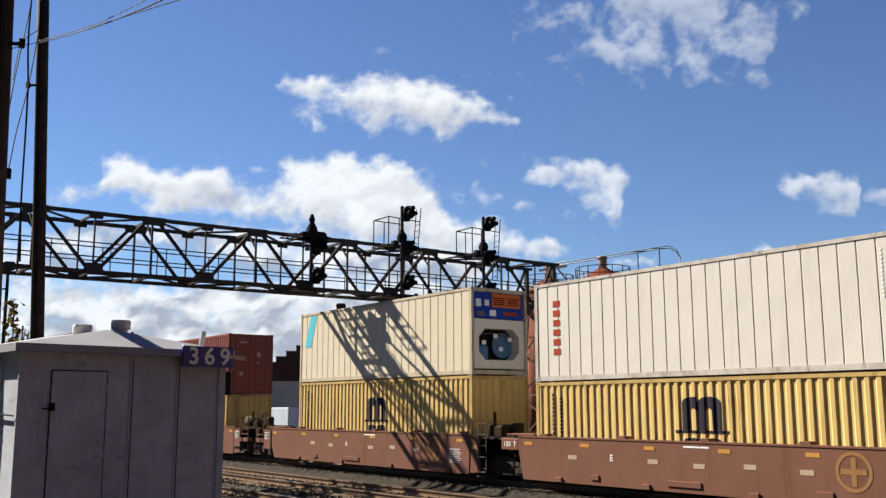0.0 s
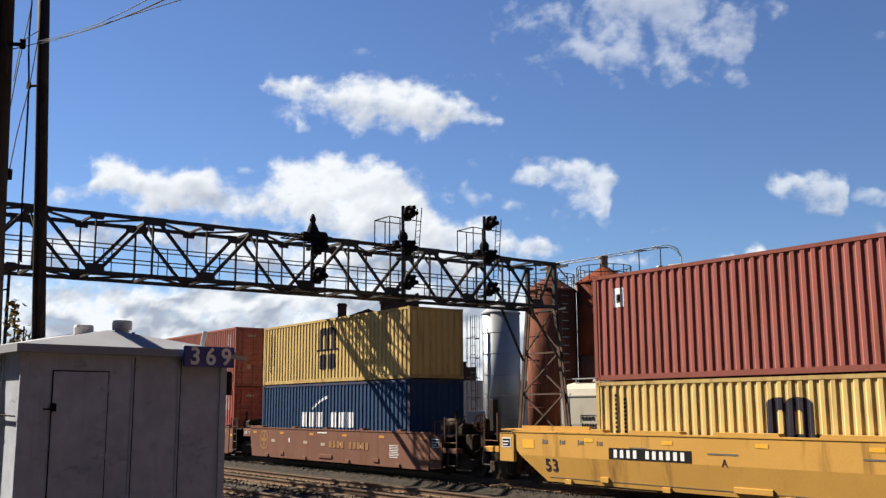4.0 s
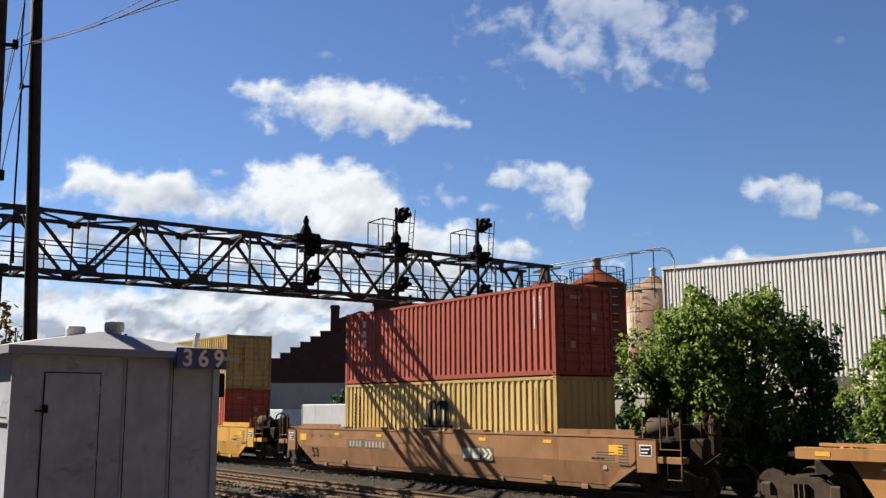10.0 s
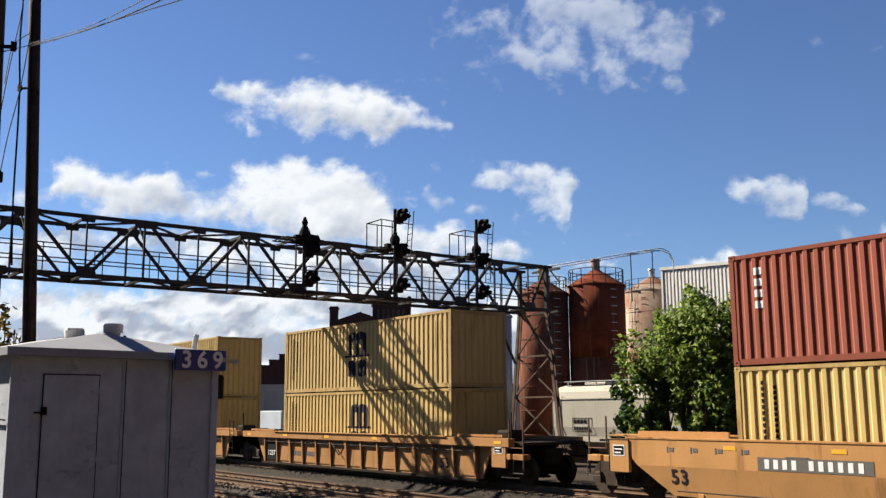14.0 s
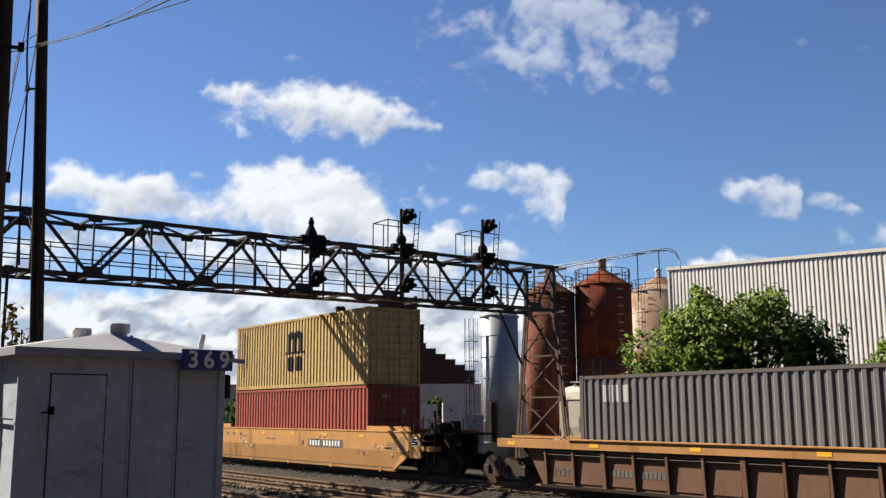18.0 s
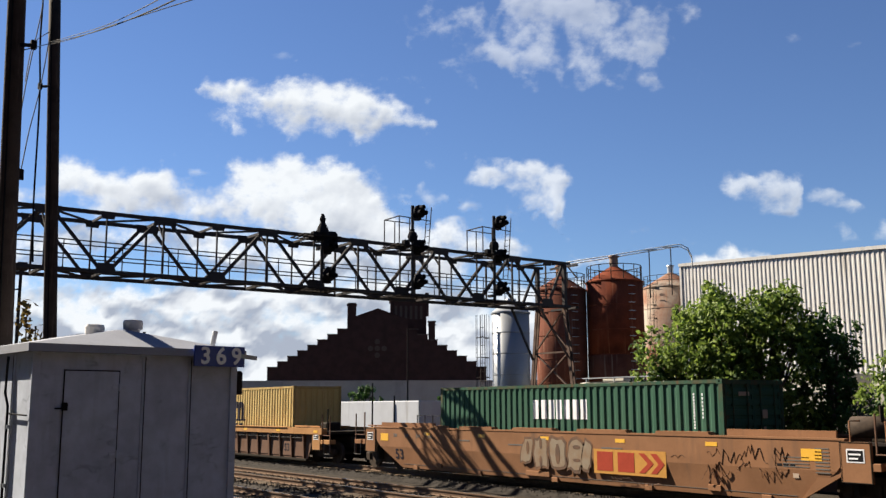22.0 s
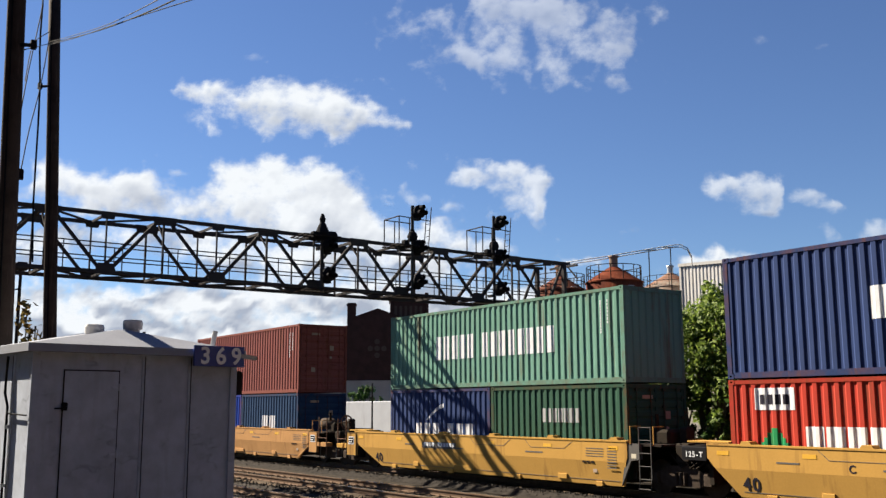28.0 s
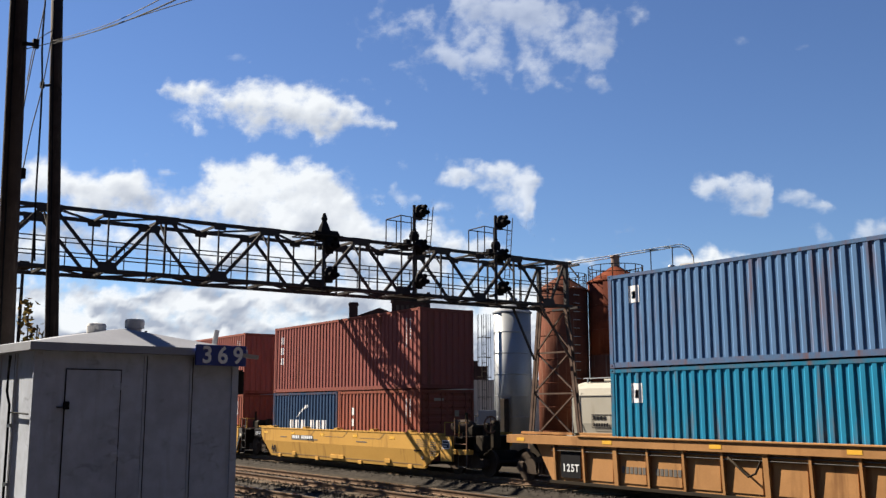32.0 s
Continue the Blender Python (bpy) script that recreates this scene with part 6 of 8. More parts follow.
# ---- covered hopper on the spur ----
def build_hopper():
    m = shader("hopper_cream_paint", (0.43, 0.41, 0.36), rough=0.6, second=(0.35, 0.33, 0.28), scale=0.6, amount=0.5, streak=1.2, streak_colour=(0.22, 0.17, 0.12), fine=20.0)
    h = thing("hopper_car", (-41.3, 38.2, -0.45), "cream covered hopper car standing on the spur", "rail car")
    n, length = 9, 17.0
    prof = [(0.0, 1.2), (-0.1, 1.8), (-0.12, 3.3), (0.0, 3.72), (0.25, 3.95), (0.9, 4.1), (2.1, 4.1), (2.75, 3.95), (3.0, 3.72), (3.12, 3.3), (3.1, 1.8), (3.0, 1.2)]
    part("body", Geo().loft([[(x, y, z) for y, z in prof] for x in (0, length)]), m, h)
    part("side_sill", Geo().box(-0.5, length + 0.5, -0.16, 0.1, 1.02, 1.2), m, h)
    part("eave_rail", Geo().box(0, length, -0.16, -0.08, 3.3, 3.36), m, h)
    part("roof_walk", Geo().box(0.3, length - 0.3, 0.5, 1.1, 4.28, 4.33), GALV, h)
    for i in range(8):
        part("walk_bracket", Geo().beam((0.6 + i * 2.2, 0.55, 4.0), (0.6 + i * 2.2, 0.55, 4.3), 0.06), GALV, h)
    for i in range(4):
        part("hatch", Geo().chamfer(1.2 + i * 4.1, 2.9 + i * 4.1, 1.2, 2.0, 4.08, 4.26, 0.05), m, h)
    for i in range(3):
        part("hopper_bay", Geo().loft([[(1.2 + i * 5, 0.1, 1.2), (5.2 + i * 5, 0.1, 1.2), (5.2 + i * 5, 2.9, 1.2), (1.2 + i * 5, 2.9, 1.2)],
                                       [(2.7 + i * 5, 1.0, 0.35), (3.7 + i * 5, 1.0, 0.35), (3.7 + i * 5, 2.0, 0.35), (2.7 + i * 5, 2.0, 0.35)]]), m, h)
    g = Geo()
    for a, b, c, d in ((1.55, 3.05, 2.26, 2.29), (1.55, 3.05, 1.55, 1.58), (1.55, 1.58, 1.55, 2.29), (3.02, 3.05, 1.55, 2.29)):
        g.box(a, b, -0.128, -0.122, c, d)
    part("stencil_frame", g, BLACK, h)
    g = Geo()
    for i in range(4):
        g.box(1.66 + i * 0.26, 1.85 + i * 0.26, -0.128, -0.122, 2.0, 2.2)
    for i in range(6):
        g.box(1.66 + i * 0.2, 1.80 + i * 0.2, -0.128, -0.122, 1.64, 1.82)
    part("number_stencil", g, BLACK, h)
    for x in (1.2, length - 1.2):
        t = bogie(h, x)
        t.matrix_basis = pose(x, 1.5, 0.05)
    part("ladder", Geo().tube([(0.05, -0.18, 1.0), (0.05, -0.18, 3.7)], 0.02, 5).tube([(0.5, -0.18, 1.0), (0.5, -0.18, 3.7)], 0.02, 5), GALV, h)
    copy_thing(h, pose(-41.3 + 18.4, 38.2, -0.45))
    g = Geo().box(-300, 300, 38.9, 38.97, -0.6, -0.42).box(-300, 300, 40.4, 40.47, -0.6, -0.42)
    solid("spur_rails", g, RAIL, "rusty rails of the spur track", "track", kind="structure")


build_hopper()


# ---- buildings ----
def build_shed_hall():
    m = shader("corrugated_cladding", (0.59, 0.58, 0.56), rough=0.6, metal=0.0, second=(0.48, 0.465, 0.44), scale=0.4, amount=0.5, streak=0.8, streak_colour=(0.3, 0.27, 0.23), fine=10.0)
    hall = thing("warehouse", (-52.3, 60.5, -0.6), "large warehouse clad in pale grey corrugated sheet", "warehouse")
    h, n, PITCH = 14.1, 152, 0.051
    RIB = 0.36  # pitch of the cladding's ribs
    line = []
    for i in range(n):
        a = i * RIB
        line += [(a, 0.0), (a + 0.12, 0.0), (a + 0.17, 0.04), (a + 0.31, 0.04)]
    line.append((n * RIB, 0.0))
    k = len(line)
    part("front_wall", Geo().add([(x, y, z) for top in (0, 1) for x, y in line for z in (top * (h - PITCH * x),)], [(i, i + 1, k + i + 1, k + i) for i in range(k - 1)]), m, hall)
    w = n * RIB
    part("side_wall", Geo().box(0, 0.15, 0.08, 25, 0, h - 0.05), m, hall)
    part("side_wall", Geo().box(w - 0.15, w, 0.08, 25, 0, h - PITCH * w - 0.05), m, hall)
    part("back_wall", Geo().slab([(0, 0), (w, 0), (w, h - PITCH * w), (0, h)], 25, 25.2), m, hall)
    part("roof", Geo().slab([(-0.05, h), (w, h - PITCH * w), (w, h - PITCH * w + 0.1), (-0.05, h + 0.1)], 0.08, 25.2), m, hall)
    part("eave_trim", Geo().slab([(-0.1, h - 0.08), (w, h - PITCH * w - 0.08), (w, h - PITCH * w + 0.16), (-0.1, h + 0.16)], -0.10, 0.05), m, hall)
    part("corner_trim", Geo().box(-0.05, 0.14, -0.06, 0.0, 0, h - 0.10), m, hall)


build_shed_hall()


def build_gabled_hall():
    b = shader("dark_red_brick", (0.038, 0.022, 0.021), rough=0.9, second=(0.022, 0.015, 0.014), scale=1.2, amount=0.7, fine=18.0, bump=0.02)
    t = shader("dark_stone_trim", (0.060, 0.048, 0.042), rough=0.9, scale=1.0)
    yaw = math.degrees(math.atan2(24.64, 15.05))
    c = thing("brick_hall", pose(-117.8, 55.0, -0.6, 0, 0, yaw), "dark brick hall with a stepped gable and a tower", "building")
    w, z0, steps = 28.9, 8.1, 8
    sw, sh = 1.30, 0.72
    right = []
    for i in range(steps):
        right += [(w - i * sw, z0 + i * sh), (w - (i + 1) * sw, z0 + i * sh)]
    left = [(w - x, z) for x, z in right]
    block = z0 + 6.4
    outline = [(0, 0), (w, 0)] + right + [(w - steps * sw, block), (w / 2, z0 + 7.85), (steps * sw, block)] + left[::-1]
    part("gable_wall", Geo().slab(outline, 0, 0.8), b, c)
    for side in (0, 1):
        for i in range(steps):
            x = i * sw if not side else w - (i + 1) * sw
            part("coping", Geo().box(x - 0.06, x + sw + 0.06, -0.1, 0.9, z0 + i * sh - 0.02, z0 + i * sh + 0.10), t, c)
    part("body", Geo().slab([(0.5, 0), (w - 0.5, 0), (w - 0.5, z0 - 0.6), (w / 2, z0 + 6.2), (0.5, z0 - 0.6)], 0.8, 40), b, c)
    part("chimney", Geo().chamfer(10.4, 11.55, 0.2, 1.5, z0 + 4, 16.7, 0.06).box(10.3, 11.65, 0.1, 1.6, 16.35, 16.5), b, c)
    part("turret", Geo().chamfer(21.25, 22.1, 0.2, 1.05, z0 + 2, 14.3, 0.06).box(21.15, 22.2, 0.1, 1.15, 13.7, 13.85).box(21.15, 22.2, 0.1, 1.15, 14.1, 14.3), b, c)
    tw = part("tower", Geo().chamfer(16.2, 21.0, 1.2, 6.0, 6, 17.6, 0.2).box(16.0, 21.2, 1.0, 6.2, 17.2, 17.5), b, c)
    for k in range(6):
        part("tower_opening", Geo().box(16.7 + k * 0.68, 17.05 + k * 0.68, 1.14, 1.22, 14.6, 16.4), t, tw)
    for x in (16.1, 20.8):
        part("pinnacle", Geo().chamfer(x, x + 0.5, 1.0, 1.5, 15, 18.2, 0.1), b, tw)
    for dx, dz in ((0, 0.9), (0, -0.9), (-0.9, 0), (0.9, 0), (0, 0)):
        part("rose_window", Geo().turned(0, 0, [(0.36, 0), (0.36, 0.06), (0.26, 0.07), (0.26, 0.02)], 16), t, c, at=pose(14.4 + dx, -0.01, 10.6 + dz, 90, 0, 0))


build_gabled_hall()


TRAILER = shader("dusty_white_trailer_paint", (0.49, 0.51, 0.55), rough=0.6, second=(0.39, 0.40, 0.43), scale=0.7, amount=0.5, streak=1.5, streak_colour=(0.28, 0.27, 0.25))


def build_yard():
    concrete = shader("pale_concrete_wall", (0.54, 0.47, 0.41), rough=0.9, second=(0.36, 0.32, 0.28), scale=0.3, amount=0.6, streak=0.5, streak_colour=(0.28, 0.26, 0.24), fine=8.0)
    pale = shader("pale_blue_panel", (0.50, 0.56, 0.64), rough=0.6, scale=0.8)
    d = math.degrees(math.atan2(20.9, 12.77))
    wall = thing("yard_wall", pose(-112.0, 26.3, -0.6, 0, 0, d), "long low pale concrete building wall", "wall", kind="structure")
    part("wall", Geo().box(0, 66, 0, 0.4, 0, 5.72), concrete, wall)
    part("coping", Geo().box(-0.1, 66.1, -0.08, 0.48, 5.72, 5.85), concrete, wall)
    for i in range(14):
        part("pilaster", Geo().box(2 + i * 4.6, 2.5 + i * 4.6, -0.12, 0.0, 0, 5.7), concrete, wall)
    for x, y, ln, hh, nm in ((-65.7, 35.0, 13.5, 3.3, "long white box trailer parked in the yard"), (-76.2, 36.4, 4.6, 2.95, "pale blue-grey trailer parked in the yard"), (-81.3, 36.4, 4.6, 2.95, "pale blue-grey trailer parked in the yard")):
        t = thing("box_trailer", pose(x, y, -0.6), nm, "trailer", "parked trailers")
        part("box", Geo().chamfer(0, ln, 0, 2.4, 0.9, hh, 0.06), TRAILER if ln > 10 else pale, t)
        part("corner_trim", Geo().box(0, 0.1, -0.02, 0.0, 0.9, hh - 0.06).box(ln - 0.1, ln, -0.02, 0.0, 0.9, hh - 0.06), GALV, t)
        part("chassis", Geo().box(0.3, ln - 0.3, 0.6, 1.8, 0.7, 0.9), BLACK, t)
        for xx in (ln - 1.4, ln - 0.5):
            for yy in (0.0, 2.2):
                part("wheel", Geo().turned(0, 0, [(0.2, 0), (0.45, 0.02), (0.45, 0.2), (0.2, 0.22)], 16), BLACK, t, at=pose(xx, yy + 0.22, 0.45, 90, 0, 0))
        part("support_leg", Geo().box(1.2, 1.32, 0.5, 0.62, 0, 0.8).box(1.2, 1.32, 1.8, 1.92, 0, 0.8), BLACK, t)
    for x, y, w, hh, m, nm in ((-40.4, 29.2, 0.95, 3.25, WHITE, "white electrical cabinet beside the spur"), (-39.6, 30.1, 0.9, 2.7, PAINTS["light_grey"], "grey electrical cabinet beside the spur")):
        c = thing("electrical_cabinet", pose(x, y, -0.6, 0, 0, 55), nm, "cabinet", "trackside cabinets")
        part("body", Geo().chamfer(0, w, 0, 0.7, 0.1, hh, 0.05), m, c)
        part("plinth", Geo().box(-0.05, w + 0.05, -0.05, 0.75, 0, 0.1), concrete, c)
        part("door", Geo().box(0.06, w - 0.06, -0.02, 0.0, 0.25, hh - 0.15), m, c)
        part("handle", Geo().box(w * 0.45, w * 0.52, -0.05, -0.02, hh - 0.42, hh - 0.3), BLACK, c)
    van = thing("parked_car", pose(-52.2, 34.75, -0.6), "dark blue car parked in the yard", "car")
    part("body", Geo().chamfer(0, 4.2, 0, 1.75, 0.3, 0.95, 0.12), PAINTS["navy"], van)
    part("cabin", Geo().loft([[(0.5, 0.05, 0.95), (3.4, 0.05, 0.95), (3.4, 1.7, 0.95), (0.5, 1.7, 0.95)], [(1.0, 0.2, 1.5), (2.9, 0.2, 1.5), (2.9, 1.55, 1.5), (1.0, 1.55, 1.5)]]), BLACK, van)
    for xx in (0.8, 3.3):
        for yy in (0.2, 1.75):
            part("wheel", Geo().turned(0, 0, [(0.18, 0), (0.32, 0.02), (0.32, 0.18), (0.18, 0.2)], 16), BLACK, van, at=pose(xx, yy, 0.32, 90, 0, 0))
    fence = thing("chain_link_fence", pose(-51.2, 34.2, -0.6), "wire fence on thin steel posts in front of the yard", "fence")
    for i in range(9):
        part("post", Geo().tube([(i * 0.85, 0, 0), (i * 0.85, 0, 2.4)], 0.03, 6), STEEL, fence)
    for z in (0.1, 1.2, 2.35):
        part("rail", Geo().tube([(0, 0, z), (6.8, 0, z)], 0.02, 5), STEEL, fence)
    g = Geo()
    for i in range(56):
        g.tube([(i * 0.12, 0, 0.1), (i * 0.12, 0, 2.35)], 0.005, 3)
    tagged(part("wire", g, GALV, fence), kind="stuff")
    for x, y, hh in ((-61.5, 40.2, 8.2), (-56.8, 34.3, 3.9), (-52.0, 33.0, 3.0)):
        solid("thin_post", Geo().tube([(x, y, -0.6), (x, y, hh)], 0.07, 8, 0.05), STEEL, "thin dark steel post in the yard", "post", "posts in the yard")


build_yard()


# ---- equipment shed, poles and wires beside the camera ----
SHED_PAINT = shader("grey_shed_paint", (0.66, 0.72, 0.84), rough=0.7, second=(0.48, 0.51, 0.60), scale=1.5, amount=0.6, streak=3.4, streak_colour=(0.42, 0.44, 0.50), fine=6.0, dirt=0.25, bump=0.002, scuff=True)
VENT = shader("pale_chalky_vent_paint", (0.86, 0.84, 0.82), rough=0.7, second=(0.66, 0.63, 0.60), scale=5.0, amount=0.5, dirt=0.15)
SIGN_WHITE = shader("white_sign_enamel", (1.10, 1.10, 1.09), rough=0.35, amount=0.1, dirt=0.0)
SIGN_BLUE = shader("blue_sign_enamel", (0.015, 0.05, 0.33), rough=0.35, amount=0.3)


def build_shed():
    s = thing("equipment_shed", pose(-11.4, 2.52, 0.0, 0, 0, 97.0), "weathered grey metal equipment shed with a blue number sign", "shed")
    w, dep, h = 2.52, 2.4, 2.90
    part("front_wall", Geo().box(0, w, 0, 0.06, 0, h), SHED_PAINT, s)
    part("back_wall", Geo().box(0, w, dep - 0.06, dep, 0, h), SHED_PAINT, s)
    part("side_wall", Geo().box(0, 0.06, 0.06, dep - 0.06, 0, h), SHED_PAINT, s)
    part("side_wall", Geo().box(w - 0.06, w, 0.06, dep - 0.06, 0, h), SHED_PAINT, s)
    for xx in (1.27, 1.87):
        part("panel_seam", Geo().box(xx, xx + 0.03, -0.012, 0.0, 0, h - 0.02), SHED_PAINT, s)
        part("seam_gap", Geo().box(xx + 0.03, xx + 0.037, -0.02, -0.001, 0, h - 0.02), BLACK, s)
    for yy in (0.55, 1.1, 1.65, 2.15):
        part("panel_seam", Geo().box(-0.015, 0.0, yy, yy + 0.04, 0, h - 0.02), SHED_PAINT, s)
        part("seam_gap", Geo().box(-0.012, -0.001, yy + 0.04, yy + 0.07, 0, h - 0.02), BLACK, s)
    part("corner_trim", Geo().box(-0.02, 0.07, -0.02, 0.0, 0, h), SHED_PAINT, s)
    part("corner_trim", Geo().box(w - 0.07, w + 0.02, -0.02, 0.0, 0, h), SHED_PAINT, s)
    door = part("door", Geo().box(0.35, 0.985, -0.014, -0.001, 0.6, 2.695), SHED_PAINT, s)
    part("door_gap", Geo().box(0.340, 0.35, -0.016, -0.001, 0.6, 2.708).box(0.985, 0.994, -0.016, -0.001, 0.6, 2.708).box(0.340, 0.994, -0.016, -0.001, 2.695, 2.708), BLACK, s)
    part("door_latch", Geo().chamfer(0.325, 0.39, -0.05, -0.014, 2.25, 2.34, 0.01).tube([(0.25, -0.03, 2.275), (0.39, -0.03, 2.275)], 0.010, 6), BLACK, door)
    for z in (2.50, 1.74):
        part("hinge", Geo().box(0.90, 1.07, -0.026, -0.014, z, z + 0.025).tube([(0.99, -0.028, z - 0.03), (0.99, -0.028, z + 0.055)], 0.012, 6), SHED_PAINT, door)
    o = 0.10
    roof = shader("pale_roof_sheet", (0.42, 0.44, 0.50), rough=0.6, second=(0.30, 0.31, 0.35), scale=1.2, amount=0.5)
    part("fascia", Geo().box(-o, w + o, -o, dep + o, h, h + 0.09), roof, s)
    e = h + 0.09
    part("roof", Geo().loft([[(-o, -o, e), (w + o, -o, e), (w + o, dep + o, e), (-o, dep + o, e)],
                             [(w * 0.46, dep * 0.2, e + 0.235), (w * 0.5, dep * 0.2, e + 0.235), (w * 0.5, dep * 0.7, e + 0.255), (w * 0.46, dep * 0.7, e + 0.255)]]), roof, s)
    for xx, yy, r, z in ((1.47, 0.75, 0.093, e + 0.135), (1.06, 0.95, 0.090, e + 0.07)):
        part("roof_vent", Geo().turned(xx, yy, [(r * 0.95, z), (r * 0.95, z + 0.13), (r * 1.27, z + 0.135), (r * 1.32, z + 0.22), (r * 1.2, z + 0.25), (r * 0.3, z + 0.26)], 18), VENT, s)
    part("roof_pipe", Geo().tube([(2.36, 0.35, e - 0.02), (2.42, 0.35, e + 0.27)], 0.033, 8), WHITE, s)
    part("small_stub", Geo().tube([(1.47, 0.42, e + 0.1), (1.47, 0.42, e + 0.22)], 0.02, 6), BLACK, s)
    sign = part("number_sign", Geo().chamfer(1.86, 2.565, -0.16, -0.13, h - 0.12, h + 0.135, 0.008), SIGN_BLUE, s, "blue enamel number sign")
    for digit, xx in (("3", 2.01), ("6", 2.225), ("9", 2.44)):
        writing(sign, digit, xx, h - 0.085, 0.29, SIGN_WHITE, -0.162, bold=0.022)
    part("sign_arm", Geo().beam((2.5, -0.14, h + 0.02), (2.74, -0.14, h + 0.0), 0.05), GALV, s)
    part("conduit", Geo().tube([(-0.04, 0.62, 0.1), (-0.04, 0.62, 2.3), (-0.05, 0.70, 2.45), (-0.04, 0.70, h - 0.03)], 0.016, 6), BLACK, s, "black conduit up the side wall")
    for zz in (1.4, 2.05):
        part("conduit_clip", Geo().box(-0.05, 0.0, 0.58, 0.66, zz, zz + 0.04), GALV, s)
    part("branch_conduit", Geo().tube([(-0.03, 0.62, 2.22), (-0.03, 0.04, 2.20)], 0.010, 5), BLACK, s)
    part("side_box", Geo().chamfer(2.53, 2.65, 0.0, 0.3, h - 0.46, h - 0.16, 0.03), STEEL, s)


build_shed()


def build_enclosure():
    """Plain dark unseen walls, added beside and behind the viewpoint to block skylight."""
    # near-black, so that these added walls bounce little sunlight onto the container ends
    m = shader("dark_blocker_wall", (0.028, 0.021, 0.018), rough=0.9, second=(0.017, 0.014, 0.012), scale=0.5, amount=0.8, fine=6.0, bump=0.01)
    solid("wall_south", Geo().box(-24, 26.4, -14.4, -14.0, -0.6, 27.0), m, "plain dark wall along the railway, added to block skylight", "wall", kind="structure")
    solid("wall_north", Geo().box(-6, 26.4, 33.0, 33.4, -0.7, 27.0), m, "plain dark wall along the railway, added to block skylight", "wall", kind="structure")
    solid("wall_east", Geo().box(26, 26.4, -14.0, 9.0, -0.6, 27.0).box(26, 26.4, 24.6, 33.0, -0.6, 27.0).box(26, 26.4, 9.0, 24.6, 7.5, 27.0), m,
          "plain dark wall with a gap for the tracks, added to block skylight", "wall", kind="structure")


build_enclosure()
POLE = shader("dark_creosoted_wood", (0.055, 0.042, 0.035), rough=0.85, second=(0.025, 0.020, 0.018), scale=2.0, amount=0.8, streak=9.0, streak_colour=(0.12, 0.09, 0.07), fine=30.0, bump=0.01)


def eased(pts):
    """More points along a slack line, rounded at its bends."""
    q = [Vector(p) for p in pts]
    out = []
    for i in range(len(q) - 1):
        a, b, c, d = q[max(i - 1, 0)], q[i], q[i + 1], q[min(i + 2, len(q) - 1)]
        for k in range(5):
            f = k / 5
            out.append(b + (c - a) * (0.5 * f) + (a * 2 - b * 5 + c * 4 - d) * (0.5 * f * f) + (b * 3 - a - c * 3 + d) * (0.5 * f ** 3))
    return out + [q[-1]]


